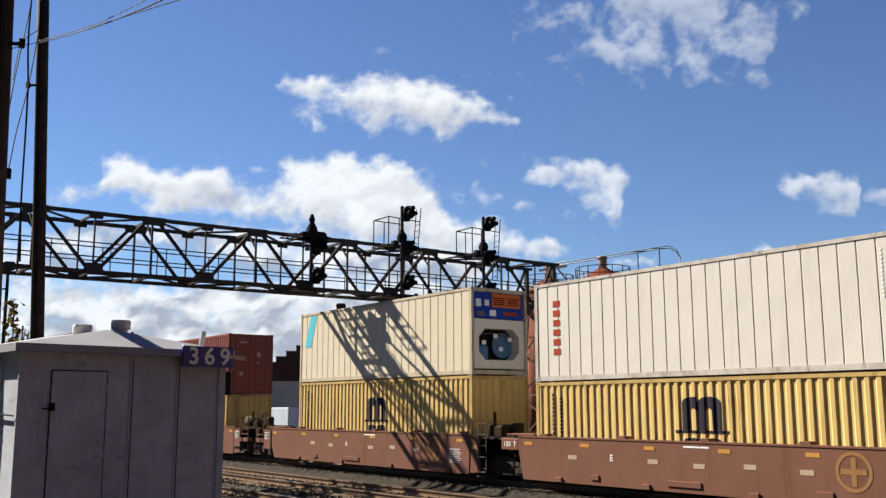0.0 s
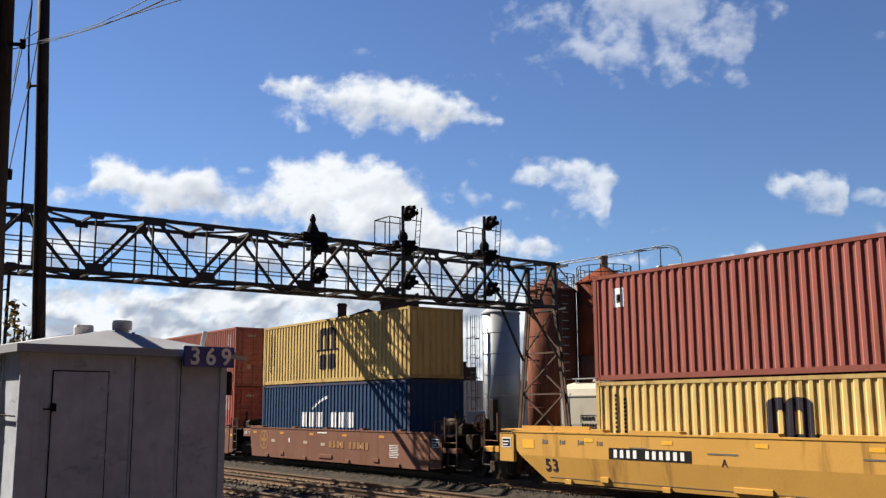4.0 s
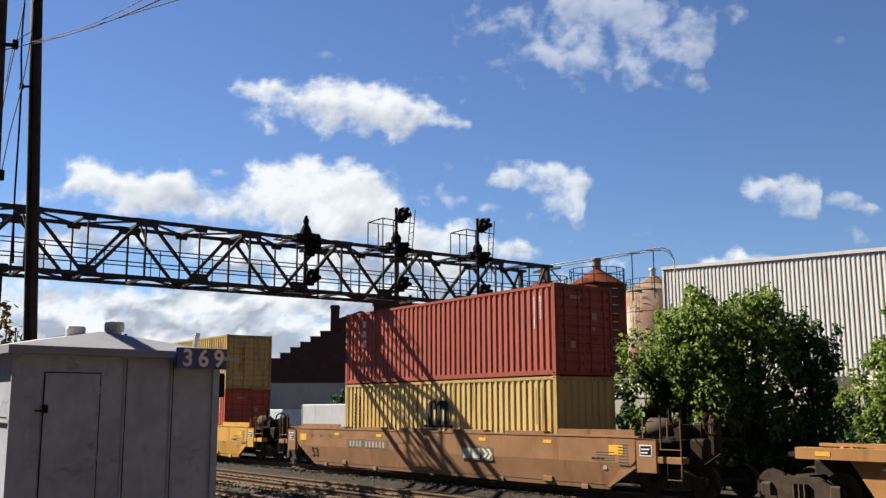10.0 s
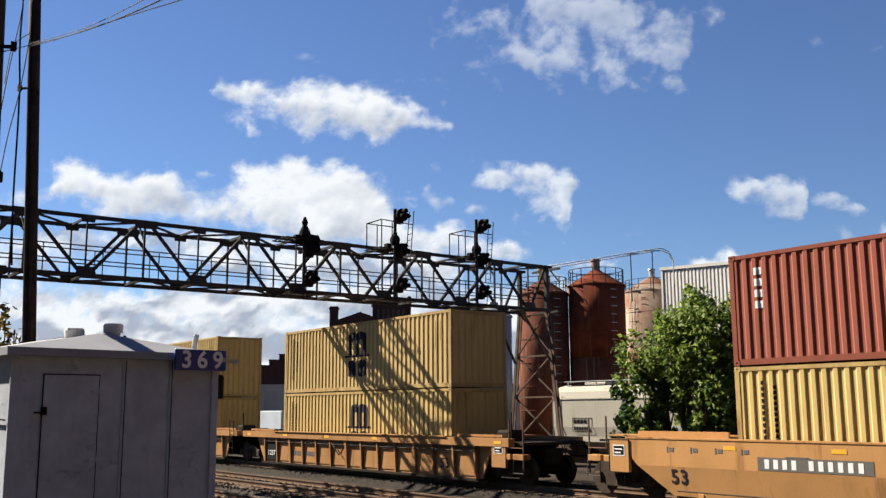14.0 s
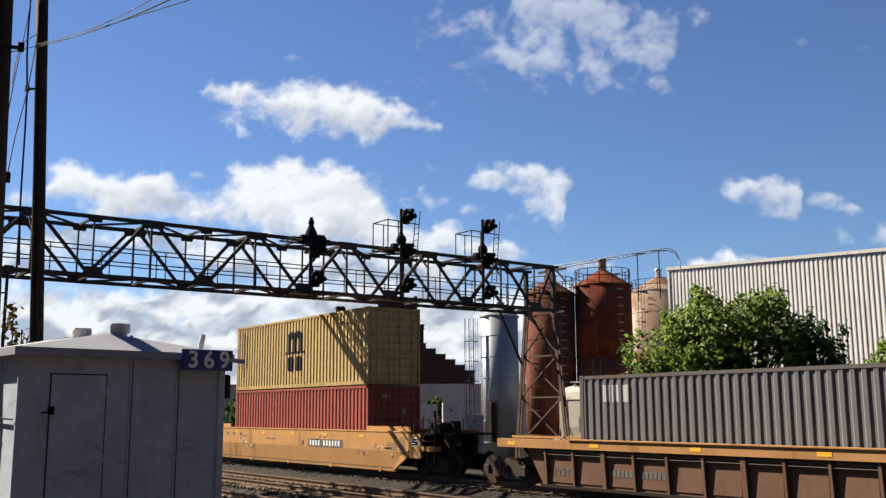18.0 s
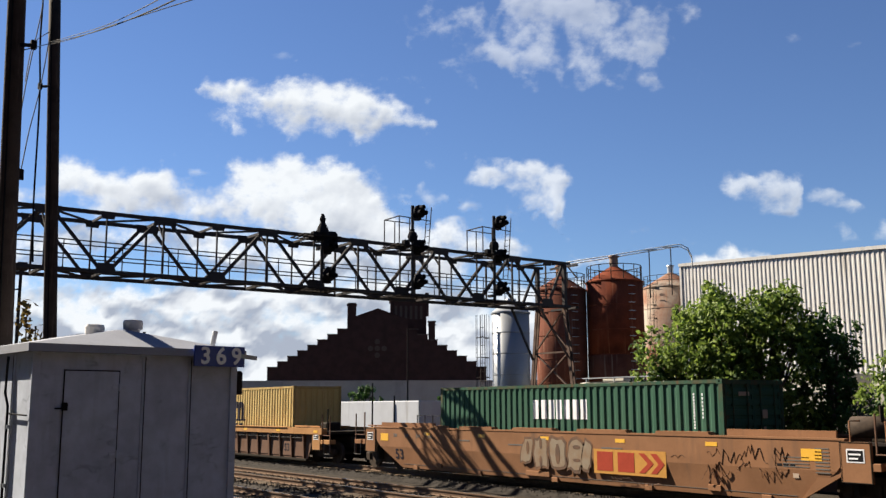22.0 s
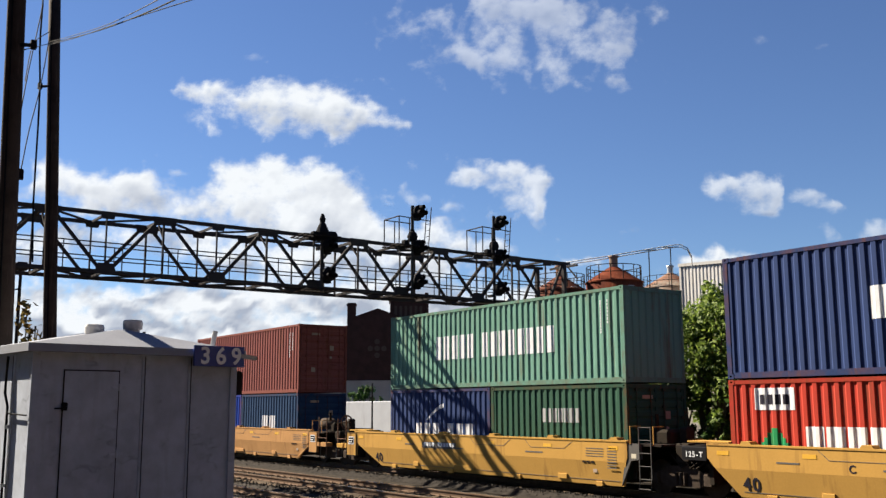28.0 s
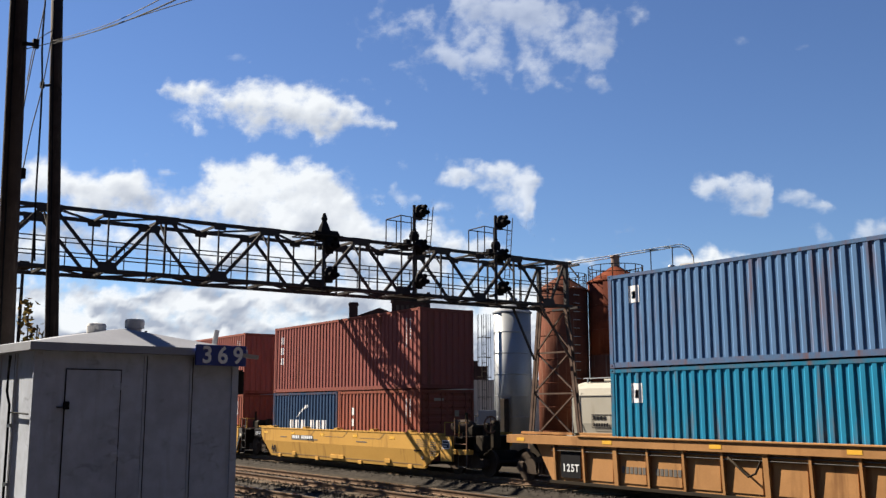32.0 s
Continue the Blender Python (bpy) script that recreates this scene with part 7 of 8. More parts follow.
def build_poles():
    for x, y, r, lean, lab, r_in, r_out in ((-22.36, 5.42, 0.155, (-0.12, -0.50), "dark creosoted wooden utility pole", (1.3, -0.83, 9.07), (1.82, -1.1, 8.86)),
                                          (-14.72, 2.90, 0.145, (-0.05, -0.28), "dark wooden utility pole close to the shed", (0.92, -0.27, 7.25), (0.68, -0.07, 7.36))):
        p = thing("utility_pole", (x, y, 0), lab, "utility pole", "utility poles")
        part("shaft", Geo().tube([(lean[0] * k / 6, lean[1] * k / 6, -0.2 + k * 2.0) for k in range(7)], r, 14, r * 0.85), POLE, p, smooth=True)
        part("cable_bracket", Geo().beam(r_in, r_out, 0.05).box(r_out[0] - 0.04, r_out[0] + 0.04, r_out[1] - 0.04, r_out[1] + 0.04, r_out[2] - 0.05, r_out[2] + 0.07), BLACK, p)
        part("ground_wire", Geo().tube([(r * 0.8, -r * 0.55, 0), (r * 0.8 + lean[0] * 0.5, -r * 0.55 + lean[1] * 0.5, 6), (r * 0.7 + lean[0], -r * 0.5 + lean[1], 11.5)], 0.012, 4), BLACK, p)
    for pts, r, m, lab in (
            (((-20.37, 4.21, 11.1), (-20.5, 4.26, 10.78), (-20.46, 4.25, 9.76), (-20.45, 4.3, 8.83), (-20.48, 4.32, 8.0), (-20.63, 4.36, 6.48), (-20.73, 4.44, 5.22)), 0.02, BLACK, "dark cable hanging beside a pole"),
            (((-20.41, 4.25, 11.0), (-20.24, 4.19, 10.37), (-18.59, 3.71, 8.64), (-16.95, 3.3, 7.33), (-16.14, 3.11, 6.62)), 0.011, BLACK, "dark cable hanging beside a pole"),
            (((-20.74, 4.49, 10.06), (-20.07, 4.23, 8.71), (-18.93, 3.84, 7.45), (-17.69, 3.5, 6.4), (-16.86, 3.25, 5.62)), 0.011, BLACK, "slack cable with a small splice box"),
            (((-16.83, 3.3, 7.72), (-18.53, 3.69, 8.83), (-19.82, 4.03, 9.56), (-20.7, 4.48, 10.15)), 0.009, BLACK, "short looped cable between two poles"),
            (((-13.91, 2.66, 7.21), (-20.96, 4.56, 9.99), (-15.41, 3.95, 8.25), (-11.58, 3.45, 7.06), (-8.67, 3.06, 6.2), (-6.64, 2.86, 5.69)), 0.0085, BLACK, "overhead cable hung from a wooden pole"),
            (((-20.95, 4.56, 10.02), (-16.82, 4.14, 8.75), (-13.47, 3.73, 7.71), (-9.63, 3.15, 6.54), (-7.69, 2.84, 5.99)), 0.006, RAILING, "overhead cable hung from a wooden pole"),
            (((-20.97, 4.57, 9.97), (-17.33, 4.18, 8.84), (-13.97, 3.78, 7.82), (-10.58, 3.4, 6.79), (-8.6, 3.24, 6.22), (-7.11, 3.07, 5.78)), 0.006, BLACK, "overhead cable hung from a wooden pole")):
        solid("cable", Geo().tube(eased(pts), r, 5), m, lab, "cable", "cables of the poles")
    solid("splice_box", Geo().chamfer(-17.57, -17.47, 3.41, 3.51, 6.18, 6.36, 0.02), BLACK, "small black splice box on a slack cable", "splice box")
    lamp = thing("yard_lamp", (-54.9, 11.2, -0.6), "thin steel lamp post behind the shed", "lamp post")
    part("post", Geo().tube([(0, 0, 0), (0, 0, 10.3)], 0.11, 8, 0.08), STEEL, lamp)
    part("head", Geo().chamfer(-0.4, 0.4, -0.3, 0.3, 10.2, 10.6, 0.1), STEEL, lamp)
    part("arm", Geo().beam((0, 0, 9.2), (0, -1.4, 8.8), 0.08), STEEL, lamp)


build_poles()


# ---- trees and bushes ----
def leaf_material(name, a, b):
    m = bpy.data.materials.new(name)
    m.use_nodes = True
    nt = m.node_tree
    p = nt.nodes["Principled BSDF"]
    g = nt.nodes.new("ShaderNodeNewGeometry")
    mx = nt.nodes.new("ShaderNodeMixRGB")
    mx.inputs[1].default_value, mx.inputs[2].default_value = (*a, 1), (*b, 1)
    nt.links.new(g.outputs["Random Per Island"], mx.inputs[0])
    nt.links.new(mx.outputs[0], p.inputs["Base Color"])
    p.inputs["Roughness"].default_value, p.inputs["Specular IOR Level"].default_value = 0.65, 0.25
    tr = nt.nodes.new("ShaderNodeBsdfTranslucent")
    nt.links.new(mx.outputs[0], tr.inputs[0])
    add = nt.nodes.new("ShaderNodeMixShader")
    add.inputs[0].default_value = 0.42
    nt.links.new(p.outputs[0], add.inputs[1])
    nt.links.new(tr.outputs[0], add.inputs[2])
    nt.links.new(add.outputs[0], nt.nodes["Material Output"].inputs[0])
    return m


LEAF = leaf_material("green_leaves", (0.028, 0.060, 0.012), (0.20, 0.265, 0.048))
LEAF_DARK = leaf_material("deep_green_leaves", (0.021, 0.052, 0.013), (0.058, 0.11, 0.025))
LEAF_DRY = leaf_material("yellow_brown_leaves", (0.16, 0.09, 0.025), (0.09, 0.075, 0.024))
BARK = shader("grey_bark", (0.16, 0.13, 0.10), rough=0.9, second=(0.08, 0.065, 0.05), scale=3.0, amount=0.7, fine=20.0, bump=0.02)


def tree(x, y, ground, size, clumps, leaves, seed, mat, label, leaf=0.17, stems=3, name="tree", twig_only=False):
    """Trunks and limbs that reach into clumps of leaves; size: half width along and across, height."""
    rnd = random.Random(seed)
    t = thing(name, (x, y, ground), label, "tree" if name == "tree" else "bush", "trees beside the tracks")
    wx, wy, h = size
    cl = []
    for i in range(clumps):
        a, rr, f = rnd.uniform(0, math.tau), math.sqrt(rnd.random()), rnd.random()
        z = h * (0.16 + 0.80 * f)
        spread = (1.0 - 0.28 * max(0.0, f - 0.55) / 0.45) * (0.75 + 0.25 * min(1.0, f / 0.3))
        cl.append((Vector((wx * rr * math.cos(a) * spread, wy * rr * math.sin(a) * spread, z * (1 - 0.10 * rr))), rnd.uniform(0.07, 0.125) * h))
    g = Geo()
    roots = [(rnd.uniform(-0.45, 0.45) * wx * (stems > 1), rnd.uniform(-0.3, 0.3) * wy * (stems > 1)) for _ in range(stems)]
    for rx, ry in roots:
        top = Vector((rx * 1.25, ry * 1.25, h * 0.8))
        pts = [Vector((rx, ry, 0)).lerp(top, k / 6) + Vector((rnd.uniform(-0.06, 0.06), rnd.uniform(-0.06, 0.06), 0)) * (k > 0) for k in range(7)]
        g.tube(pts, 0.022 * h, 8, 0.005 * h)
    part("trunk", g, BARK, t, smooth=True)
    g = Geo()
    for c, r in cl:
        rx, ry = min(roots, key=lambda q: (q[0] - c.x) ** 2 + (q[1] - c.y) ** 2)
        b = Vector((rx * 1.1, ry * 1.1, max(0.3, c.z * 0.55)))
        mid = b.lerp(c, 0.5) + Vector((rnd.uniform(-0.15, 0.15), rnd.uniform(-0.15, 0.15), 0.1))
        g.tube([b, mid, c], 0.007 * h, 5, 0.0022 * h)
    part("branchwork", g, BARK, t)
    g = Geo()
    per = leaves // clumps
    for c, r in cl:
        tufts = [c + Vector((rnd.gauss(0, 1), rnd.gauss(0, 1), rnd.gauss(0, 0.9))).normalized() * r * rnd.uniform(0.5, 1.0) for _ in range(7)]
        for k in range(per):
            d = Vector((rnd.gauss(0, 1), rnd.gauss(0, 1), rnd.gauss(0, 0.9))).normalized()
            q = rnd.choice(tufts) + Vector((d.x, d.y, d.z * 1.5)) * r * 0.38 * rnd.uniform(0.3, 1.1)
            if q.z < 0.15:
                continue
            nrm = (d + Vector((rnd.gauss(0, 0.7), rnd.gauss(0, 0.7), rnd.gauss(0.3, 0.7)))).normalized()
            u = nrm.orthogonal().normalized()
            u.rotate(Matrix.Rotation(rnd.uniform(0, math.tau), 3, nrm))
            v = nrm.cross(u)
            s = leaf * rnd.uniform(0.6, 1.25)
            g.add([q - u * s * 0.6, q + v * s * 0.42 - nrm * s * 0.12, q + u * s * 0.7, q - v * s * 0.42 - nrm * s * 0.12], [(0, 1, 2), (0, 2, 3)])
    part("crown", g, mat, t)
    return t


def build_trees():
    tree(-22.9, 27.9, -0.6, (2.3, 1.7, 7.35), 58, 13000, 3, LEAF, "bushy green tree with many stems beside the track", stems=5, leaf=0.165)
    tree(-21.3, 29.0, -0.6, (1.6, 1.4, 7.35), 48, 10500, 11, LEAF, "bushy green tree with many stems beside the track", stems=4, leaf=0.165)
    tree(-19.55, 30.2, -0.6, (1.05, 1.0, 6.5), 32, 6500, 17, LEAF_DARK, "darker green tree with thin bare stems", stems=3, leaf=0.14)
    tree(-24.6, 27.0, -0.6, (1.1, 1.0, 4.4), 22, 2600, 29, LEAF_DARK, "low leafy shrub at the foot of the trees", stems=3, name="bush")
    tree(-14.55, 27.6, -0.6, (1.9, 1.3, 6.3), 50, 11500, 23, LEAF, "bright green leafy tree beside the track", stems=3, leaf=0.13)
    for x, y, w, h, seed in ((-17.9, 29.6, 1.3, 4.2, 54), (-16.6, 28.6, 1.2, 3.4, 55), (-23.4, 27.0, 1.3, 2.4, 51), (-21.6, 28.2, 1.3, 2.6, 52), (-19.6, 29.4, 1.2, 2.4, 53)):
        tree(x, y, -0.6, (w, 0.8, h), 16, 2400, seed, LEAF_DARK, "dark undergrowth at the foot of the trees", leaf=0.13, stems=4, name="bush")
    for x, y, w, h, seed in ((-88.0, 52.1, 1.9, 5.2, 5), (-92.0, 41.5, 3.4, 4.6, 6), (-78.0, 55.6, 1.2, 4.3, 7)):
        tree(x, y, -0.6, (w, 1.4, h), 34, 5200, seed, LEAF_DARK, "dark green bush against the yard wall", leaf=0.24, stems=3, name="bush")
    tree(-33.2, 7.2, -0.3, (0.75, 0.5, 6.5), 30, 620, 41, LEAF_DRY, "thin sapling with sparse yellowing leaves", leaf=0.2, stems=2, name="bush")


build_trees()


# ---- clouds, far off and drifting to -x -y ----
def cloud_material():
    m = bpy.data.materials.new("cloud")
    m.use_nodes = True
    nt = m.node_tree
    N, L = nt.nodes.new, nt.links.new
    nt.nodes.remove(nt.nodes["Principled BSDF"])
    at = N("ShaderNodeAttribute")
    at.attribute_name = "thickness"
    dist = N("ShaderNodeAttribute")
    dist.attribute_name = "grain"
    n1 = N("ShaderNodeTexNoise")
    n1.inputs["Detail"].default_value, n1.inputs["Roughness"].default_value = 7.0, 0.62
    L(dist.outputs["Vector"], n1.inputs["Vector"])
    n1.inputs["Scale"].default_value = 1.5
    n2 = N("ShaderNodeTexNoise")
    n2.inputs["Detail"].default_value, n2.inputs["Scale"].default_value = 5.0, 0.55
    L(dist.outputs["Vector"], n2.inputs["Vector"])

    def calc(op, a, b):
        x = N("ShaderNodeMath")
        x.operation = op
        for i, s in enumerate((a, b)):
            if isinstance(s, bpy.types.NodeSocket):
                L(s, x.inputs[i])
            else:
                x.inputs[i].default_value = s
        return x.outputs[0]
    # ragged edge: fine noise eats into the soft rim
    thick = calc("ADD", at.outputs["Fac"], calc("MULTIPLY", calc("SUBTRACT", n1.outputs[0], 0.5), 1.6))
    alpha = N("ShaderNodeMapRange")
    alpha.interpolation_type = "SMOOTHSTEP"
    alpha.inputs[1].default_value, alpha.inputs[2].default_value = 0.0, 1.1
    L(thick, alpha.inputs[0])
    under = N("ShaderNodeAttribute")
    under.attribute_name = "underside"
    shade = N("ShaderNodeMapRange")
    shade.inputs[1].default_value, shade.inputs[2].default_value = 0.0, 0.85
    L(calc("ADD", under.outputs["Fac"], calc("ADD", calc("MULTIPLY", calc("SUBTRACT", n2.outputs[0], 0.5), 1.5), calc("MULTIPLY", calc("SUBTRACT", n1.outputs[0], 0.5), 0.15))), shade.inputs[0])
    mx = N("ShaderNodeMixRGB")
    mx.inputs[1].default_value, mx.inputs[2].default_value = (1.0, 0.99, 0.98, 1), (0.46, 0.49, 0.57, 1)
    L(shade.outputs[0], mx.inputs[0])
    em = N("ShaderNodeEmission")
    em.inputs[1].default_value = CLOUD_GLOW
    L(mx.outputs[0], em.inputs[0])
    tr = N("ShaderNodeBsdfTransparent")
    ms = N("ShaderNodeMixShader")
    veil = N("ShaderNodeAttribute")
    veil.attribute_name = "veil"
    L(calc("MULTIPLY", alpha.outputs[0], veil.outputs["Fac"]), ms.inputs[0])
    L(tr.outputs[0], ms.inputs[1])
    L(em.outputs[0], ms.inputs[2])
    L(ms.outputs[0], nt.nodes["Material Output"].inputs[0])
    return m


CLOUD_GLOW = 0.262
CLOUD = cloud_material()
CLOUDS = []


def cloud(at, dense, label, puffs):
    """A bank of vapour facing the tracks: a bulging sheet whose thickness follows its puffs (x, z, half width, half height, weight)."""
    rng = Vector(at).length
    cell = rng * 0.003
    x0, x1 = min(p[0] - p[2] * 2.0 for p in puffs), max(p[0] + p[2] * 2.0 for p in puffs)
    z0, z1 = min(p[1] - p[3] * 2.0 for p in puffs), max(p[1] + p[3] * 2.0 for p in puffs)
    nx, nz = max(8, int((x1 - x0) / cell)), max(6, int((z1 - z0) / cell))
    xs, zs = np.meshgrid(np.linspace(x0, x1, nx + 1), np.linspace(z0, z1, nz + 1))
    # billows: the puffs' field is bent by two sizes of swirl
    big, small = 45.0 / rng, 120.0 / rng
    bend = np.array([noise.noise_vector(Vector((x * big + at[0], z * big, 0.0))) * 0.0075 + noise.noise_vector(Vector((x * small, z * small + at[0], 5.0))) * 0.0035
                     for x, z in zip(xs.ravel(), zs.ravel())]).reshape(*xs.shape, 3) * rng
    bx, bz = xs + bend[..., 0], zs + bend[..., 1]
    mass, under = np.zeros(xs.shape), np.zeros(xs.shape)
    for cx, cz, rx, rz, w in puffs:
        g = w * np.exp(-1.5 * (((bx - cx) / rx) ** 2 + ((bz - cz) / rz) ** 2))
        mass += g
        under += g * np.clip(0.30 - 0.75 * (bz - cz) / rz + 0.30 * (bx - cx) / rx, -0.4, 1.4)
    under = under / np.maximum(mass, 0.15) * np.clip(mass * 0.8, 0.0, 1.0)
    edge = np.minimum.reduce([xs - x0, x1 - xs, (zs - z0) * 1.5, (z1 - zs) * 1.5]) / (rng * 0.02)
    d = 1.30 * (1.0 - np.exp(-1.3 * mass)) - 0.20 - 0.6 * np.clip(1.0 - edge, 0.0, 1.0) + 0.25 * (dense > 1.05) * np.clip(mass - 0.5, 0.0, 1.0)
    # relief: slopes that face away from the sun, which stands high to the -x side, are greyer
    fb = np.array([noise.fractal(Vector((x * 50.0 / rng, z * 50.0 / rng, at[0] * 0.1)), 1.0, 2.1, 3) for x, z in zip(bx.ravel(), bz.ravel())]).reshape(xs.shape)
    gz, gx = np.gradient(np.clip(d, 0.0, 1.5) + 0.35 * fb)
    under = 0.72 * (under + 1.3 * (0.8 * gz - 0.5 * gx)) * np.clip(mass * 1.2, 0.0, 1.0)
    if dense > 1.3:
        broad = np.array([noise.fractal(Vector((x * 14.0 / rng, z * 38.0 / rng, 7.0)), 0.9, 2.1, 5) for x, z in zip(bx.ravel(), bz.ravel())]).reshape(xs.shape)
        under = under * 0.8 + 0.22 + 1.6 * broad
        d = d - 0.45 * np.clip(broad - 0.35, 0.0, 1.0)
    d = d + (0.30 if dense > 0.95 else 0.55) * fb
    bulge = np.clip(d, 0, 1.3) * rng * 0.008
    me = bpy.data.meshes.new("cloud")
    n = nx + 1
    me.from_pydata(np.stack([xs, zs, bulge], -1).reshape(-1, 3).tolist(), [],
                   [(j * n + i, j * n + i + 1, (j + 1) * n + i + 1, (j + 1) * n + i) for j in range(nz) for i in range(nx)])
    me.attributes.new("thickness", "FLOAT", "POINT").data.foreach_set("value", d.ravel().astype(np.float32))
    me.attributes.new("underside", "FLOAT", "POINT").data.foreach_set("value", under.ravel().astype(np.float32))
    me.attributes.new("veil", "FLOAT", "POINT").data.foreach_set("value", np.full(d.size, min(1.0, dense), np.float32))
    k = 40.0 / rng
    seed = at[0] * 0.37
    gv = np.stack([xs * k + seed, zs * k * 1.25, np.full(xs.shape, at[1] * 0.01)], -1).astype(np.float32)
    me.attributes.new("grain", "FLOAT_VECTOR", "POINT").data.foreach_set("vector", gv.ravel())
    me.materials.append(CLOUD)
    ob = tagged(new("cloud", me), label, "cloud", "clouds in the sky", "backdrop")
    ob.matrix_basis = pose(*at, CLOUD_TURN[0], CLOUD_TURN[1], CLOUD_TURN[2])
    CLOUDS.append(ob)


CLOUD_TURN = (99.48, 0.29, 54.09)


def build_clouds():
    cloud((-989, 525, 352), 1.00, "tattered white cumulus cloud", [(-126, 29, 17, 7, 0.7), (-106, 20, 21, 13, 0.75), (-79, 24, 22, 16, 1), (-92, -4, 16, 18, 0.65), (-84, -21, 10, 10, 0.5), (-50, 8, 26, 21, 0.85), (-23, 17, 26, 22, 1.1), (-20, -17, 22, 17, 0.85), (13, 8, 38, 26, 1.3), (46, 1, 38, 29, 1.3), (76, 0, 32, 25, 1.1), (66, -23, 29, 14, 0.8), (103, -8, 29, 16, 0.85), (130, -15, 22, 10, 0.65), (147, -21, 12, 6, 0.45)])
    cloud((-636, 626, 350), 0.52, "thin torn wispy white cloud", [(-48, 33, 27, 18, 0.95), (-21, 37, 40, 18, 1.14), (5, 28, 29, 18, 0.9975), (21, 9, 21, 21, 0.76), (-40, 9, 24, 16, 0.6175), (-72, -15, 24, 13, 0.95), (-56, -22, 27, 10, 0.76), (-37, -6, 20, 24, 0.6175), (1, 0, 9, 16, 0.475), (5, -26, 27, 13, 0.7125), (35, -13, 27, 24, 0.5225), (26, -38, 22, 8, 0.57), (54, 7, 17, 29, 0.5225), (78, 9, 21, 27, 0.76), (70, -13, 25, 20, 0.57), (74, -40, 16, 8, 0.8075), (111, 21, 21, 10, 0.38), (-113, 19, 32, 17, 0.285), (-96, 1, 25, 18, 0.3325)])
    cloud((-1163, 1023, 352), 0.78, "small curved puffy white cloud", [(-85, 21, 25, 14, 0.8), (-46, 27, 38, 22, 1.1), (-5, 31, 34, 20, 1), (19, 16, 31, 20, 1), (43, 10, 20, 22, 1), (40, -24, 18, 34, 1), (-10, 5, 34, 16, 0.6), (19, -7, 23, 20, 0.6), (40, -57, 12, 11, 0.6), (-14, -24, 33, 14, 0.2)])
    cloud((-960, 1351, 350), 0.70, "small rounded white cloud", [(-56, 17, 20, 13, 0.7), (-26, 13, 31, 16, 1), (10, 0, 41, 28, 1.15), (43, -3, 29, 26, 1), (29, -27, 29, 9, 0.8)])
    cloud((-922, 1496, 349), 0.60, "faint small scrap of white cloud", [(-22, 7, 34, 17, 0.95), (24, -8, 34, 14, 0.75)])
    cloud((-1039, 1822, 349), 0.60, "faint small scrap of white cloud", [(-74, -1, 14, 9, 0.6), (14, -2, 38, 20, 0.7), (59, 3, 49, 24, 1)])
    cloud((-1489, 1935, 351), 1.10, "white cumulus top above the warehouse", [(6, 17, 63, 24, 1.1), (-62, 0, 46, 19, 0.9), (62, -2, 55, 19, 0.9), (-6, -15, 96, 19, 1)])
    cloud((-1570, 453, 355), 1.15, "puffy white cumulus cloud", [(-49, 30, 31, 25, 1.2), (-67, 8, 23, 23, 1), (-12, 9, 42, 29, 1.2), (33, -3, 42, 27, 1.2), (79, 8, 42, 27, 1.2), (111, -15, 45, 31, 1.2), (33, -28, 64, 16, 0.8), (-127, -8, 36, 22, 0.6)])
    cloud((-1461, 764, 354), 1.25, "large white cumulus cloud with grey shading", [(-99, 42, 38, 29, 1.1), (-36, 48, 42, 29, 1.2), (-17, 21, 58, 38, 1.3), (51, 40, 50, 31, 1.3), (70, 1, 62, 44, 1.4), (119, -36, 42, 48, 1.3), (-94, 1, 77, 35, 1.1), (-172, -17, 58, 19, 0.9), (21, -36, 106, 38, 1.3), (157, -66, 58, 33, 1.1)])
    cloud((-1341, 533, 354), 0.60, "tiny torn scrap of white cloud", [(-14, 0, 15, 10, 0.7), (14, 0, 8, 6, 0.45)])
    cloud((-1662, 1363, 354), 1.00, "broken low white cloud", [(-69, 7, 88, 30, 0.8), (6, 0, 45, 25, 1), (-145, 27, 68, 35, 1.1), (209, -35, 63, 17, 0.8)])
    cloud((-1312, 943, 353), 0.50, "thin torn scrap of white cloud", [(-36, 17, 14, 17, 0.8), (-23, -3, 21, 15, 0.7), (3, 0, 15, 7, 0.5), (56, -14, 21, 11, 0.8)])
    cloud((-826, 442, 351), 0.22, "thin torn scrap of white cloud", [(-22, 4, 14, 4, 0.8), (-9, -4, 6, 3, 0.6), (31, 0, 13, 5, 0.4)])
    cloud((-498, 829, 348), 0.20, "thin torn scrap of white cloud", [(-34, 4, 11, 7, 0.8), (34, -4, 27, 4, 0.6)])
    cloud((-2714, 1257, 360), 1.35, "long bank of white and grey cloud", [(-878, 84, 258, 86, 0.9), (-568, 153, 206, 58, 0.9), (-671, 84, 103, 41, 0.5), (-206, 153, 258, 51, 1), (-86, 84, 103, 41, 0.9), (189, 101, 292, 68, 1.1), (534, 84, 189, 58, 1), (-671, -36, 327, 68, 1), (-258, -36, 258, 55, 1.1), (34, -19, 206, 68, 1.1), (327, -19, 223, 75, 1), (568, -36, 206, 68, 1), (-568, -139, 378, 86, 1.3), (-51, -157, 447, 103, 1.4), (534, -174, 413, 103, 1.4), (-760, -250, 340, 90, 1.2), (-250, -260, 380, 90, 1.2), (300, -265, 380, 90, 1.2), (780, -250, 330, 90, 1.2), (844, -122, 206, 137, 1.2), (930, -2, 103, 44, 0.9)])


build_clouds()


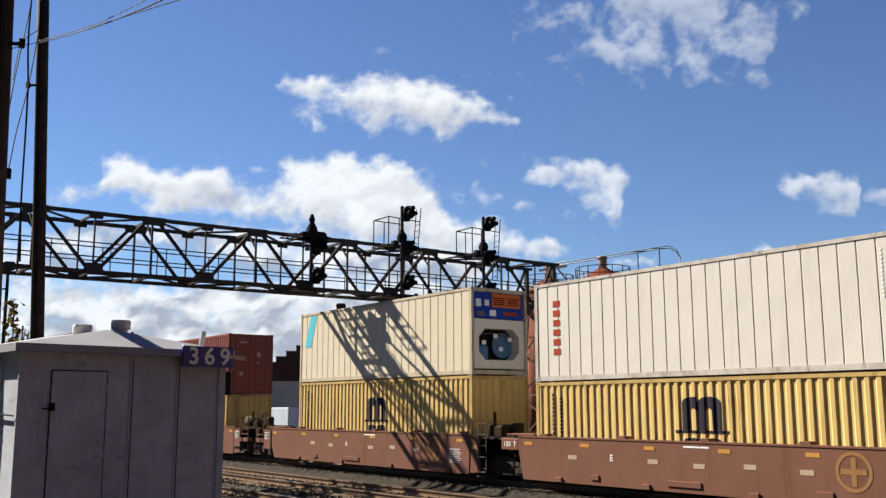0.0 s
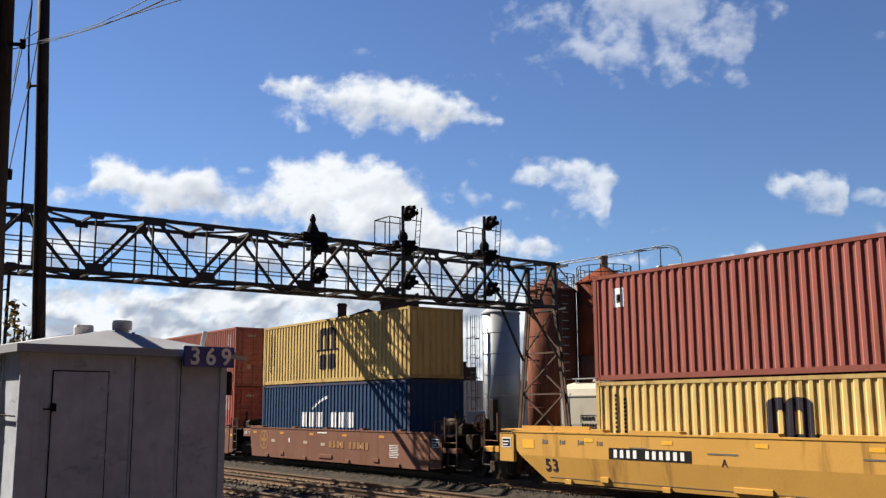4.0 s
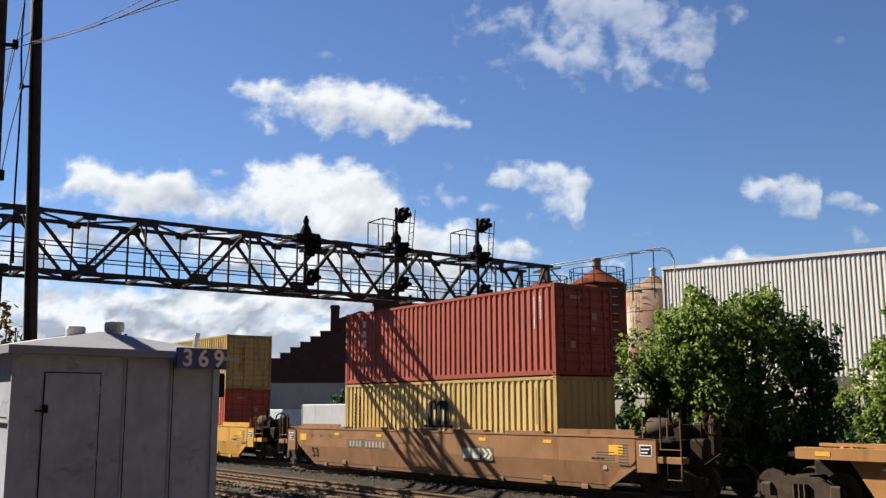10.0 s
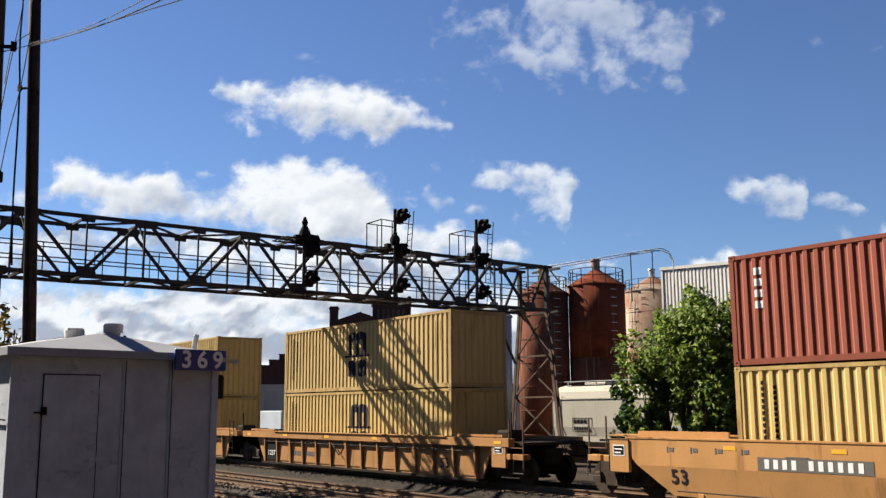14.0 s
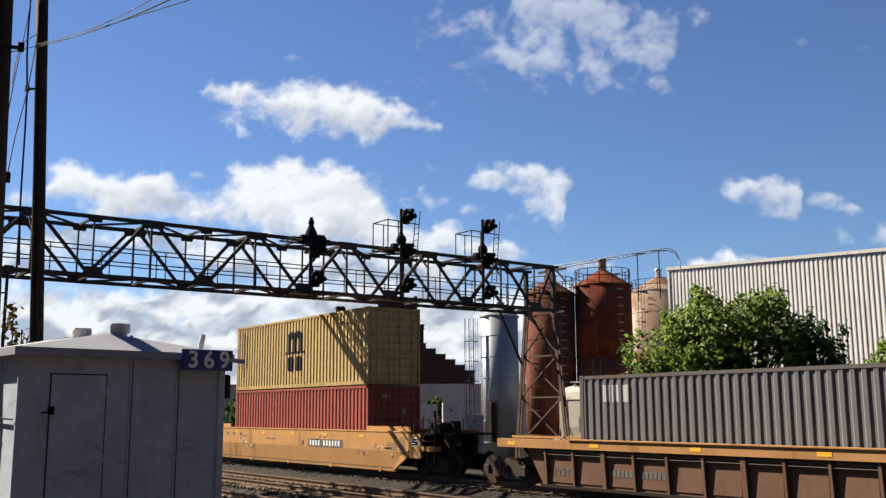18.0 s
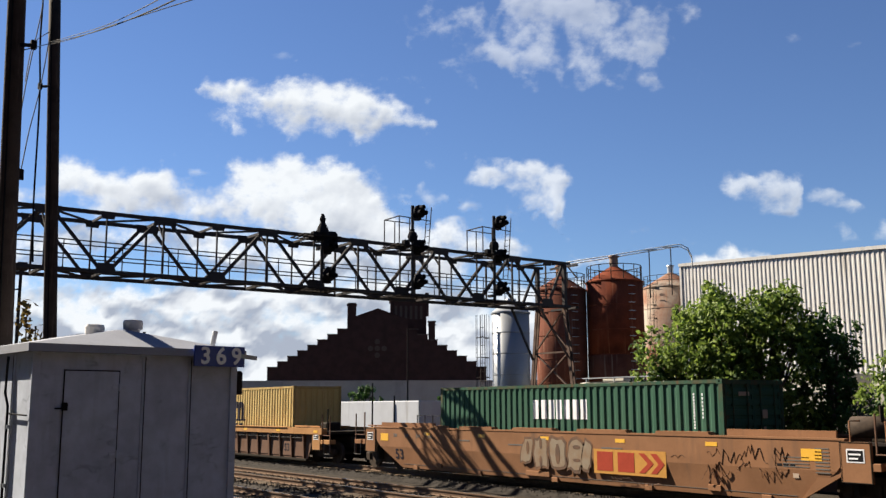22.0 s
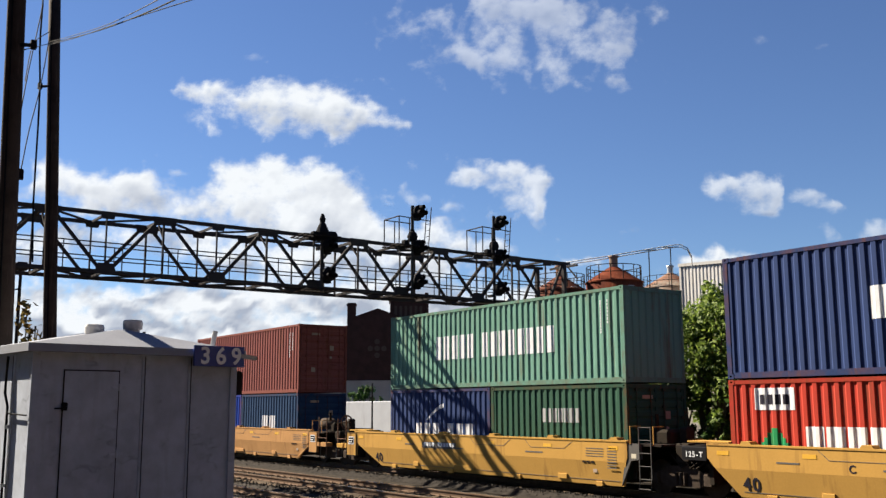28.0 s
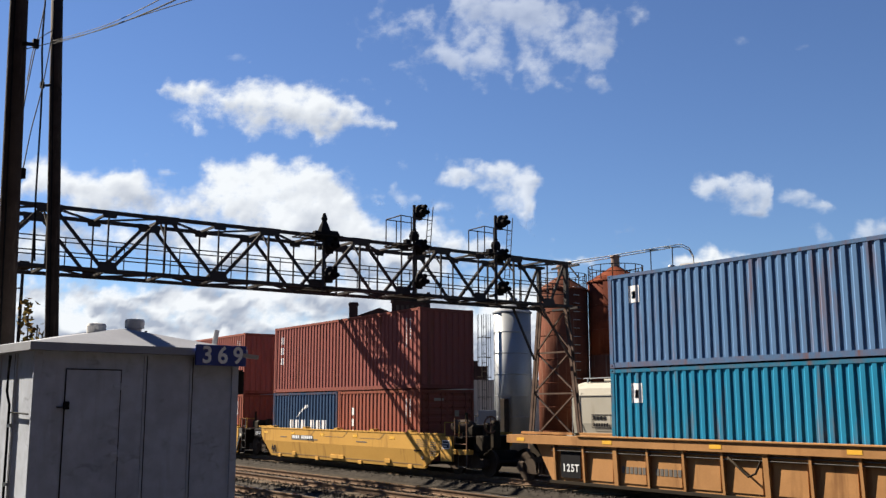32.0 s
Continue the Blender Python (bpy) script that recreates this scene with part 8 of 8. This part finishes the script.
# ---- what moves ----
def travelled(t):
    """Metres that the train has run by t seconds, from its place at 16 s; it gathers speed slowly."""
    return 17.278 * (t - 16) + 0.03396 * (t - 16) ** 2


def motions():
    for ob, home in TRAIN:
        walk(ob, [(t, pose(home.x - travelled(t), home.y, home.z)) for t in range(0, 33, 2)])
    drift = Vector((-0.583 * 5.0 - 0.81 * 0.6, -0.812 * 5.0 + 0.58 * 0.6, 0.0))
    for ob in CLOUDS:
        home = ob.matrix_basis.copy()
        walk(ob, [(t, Matrix.Translation(drift * (t - 18)) @ home) for t in (0, 16, 32)])


motions()
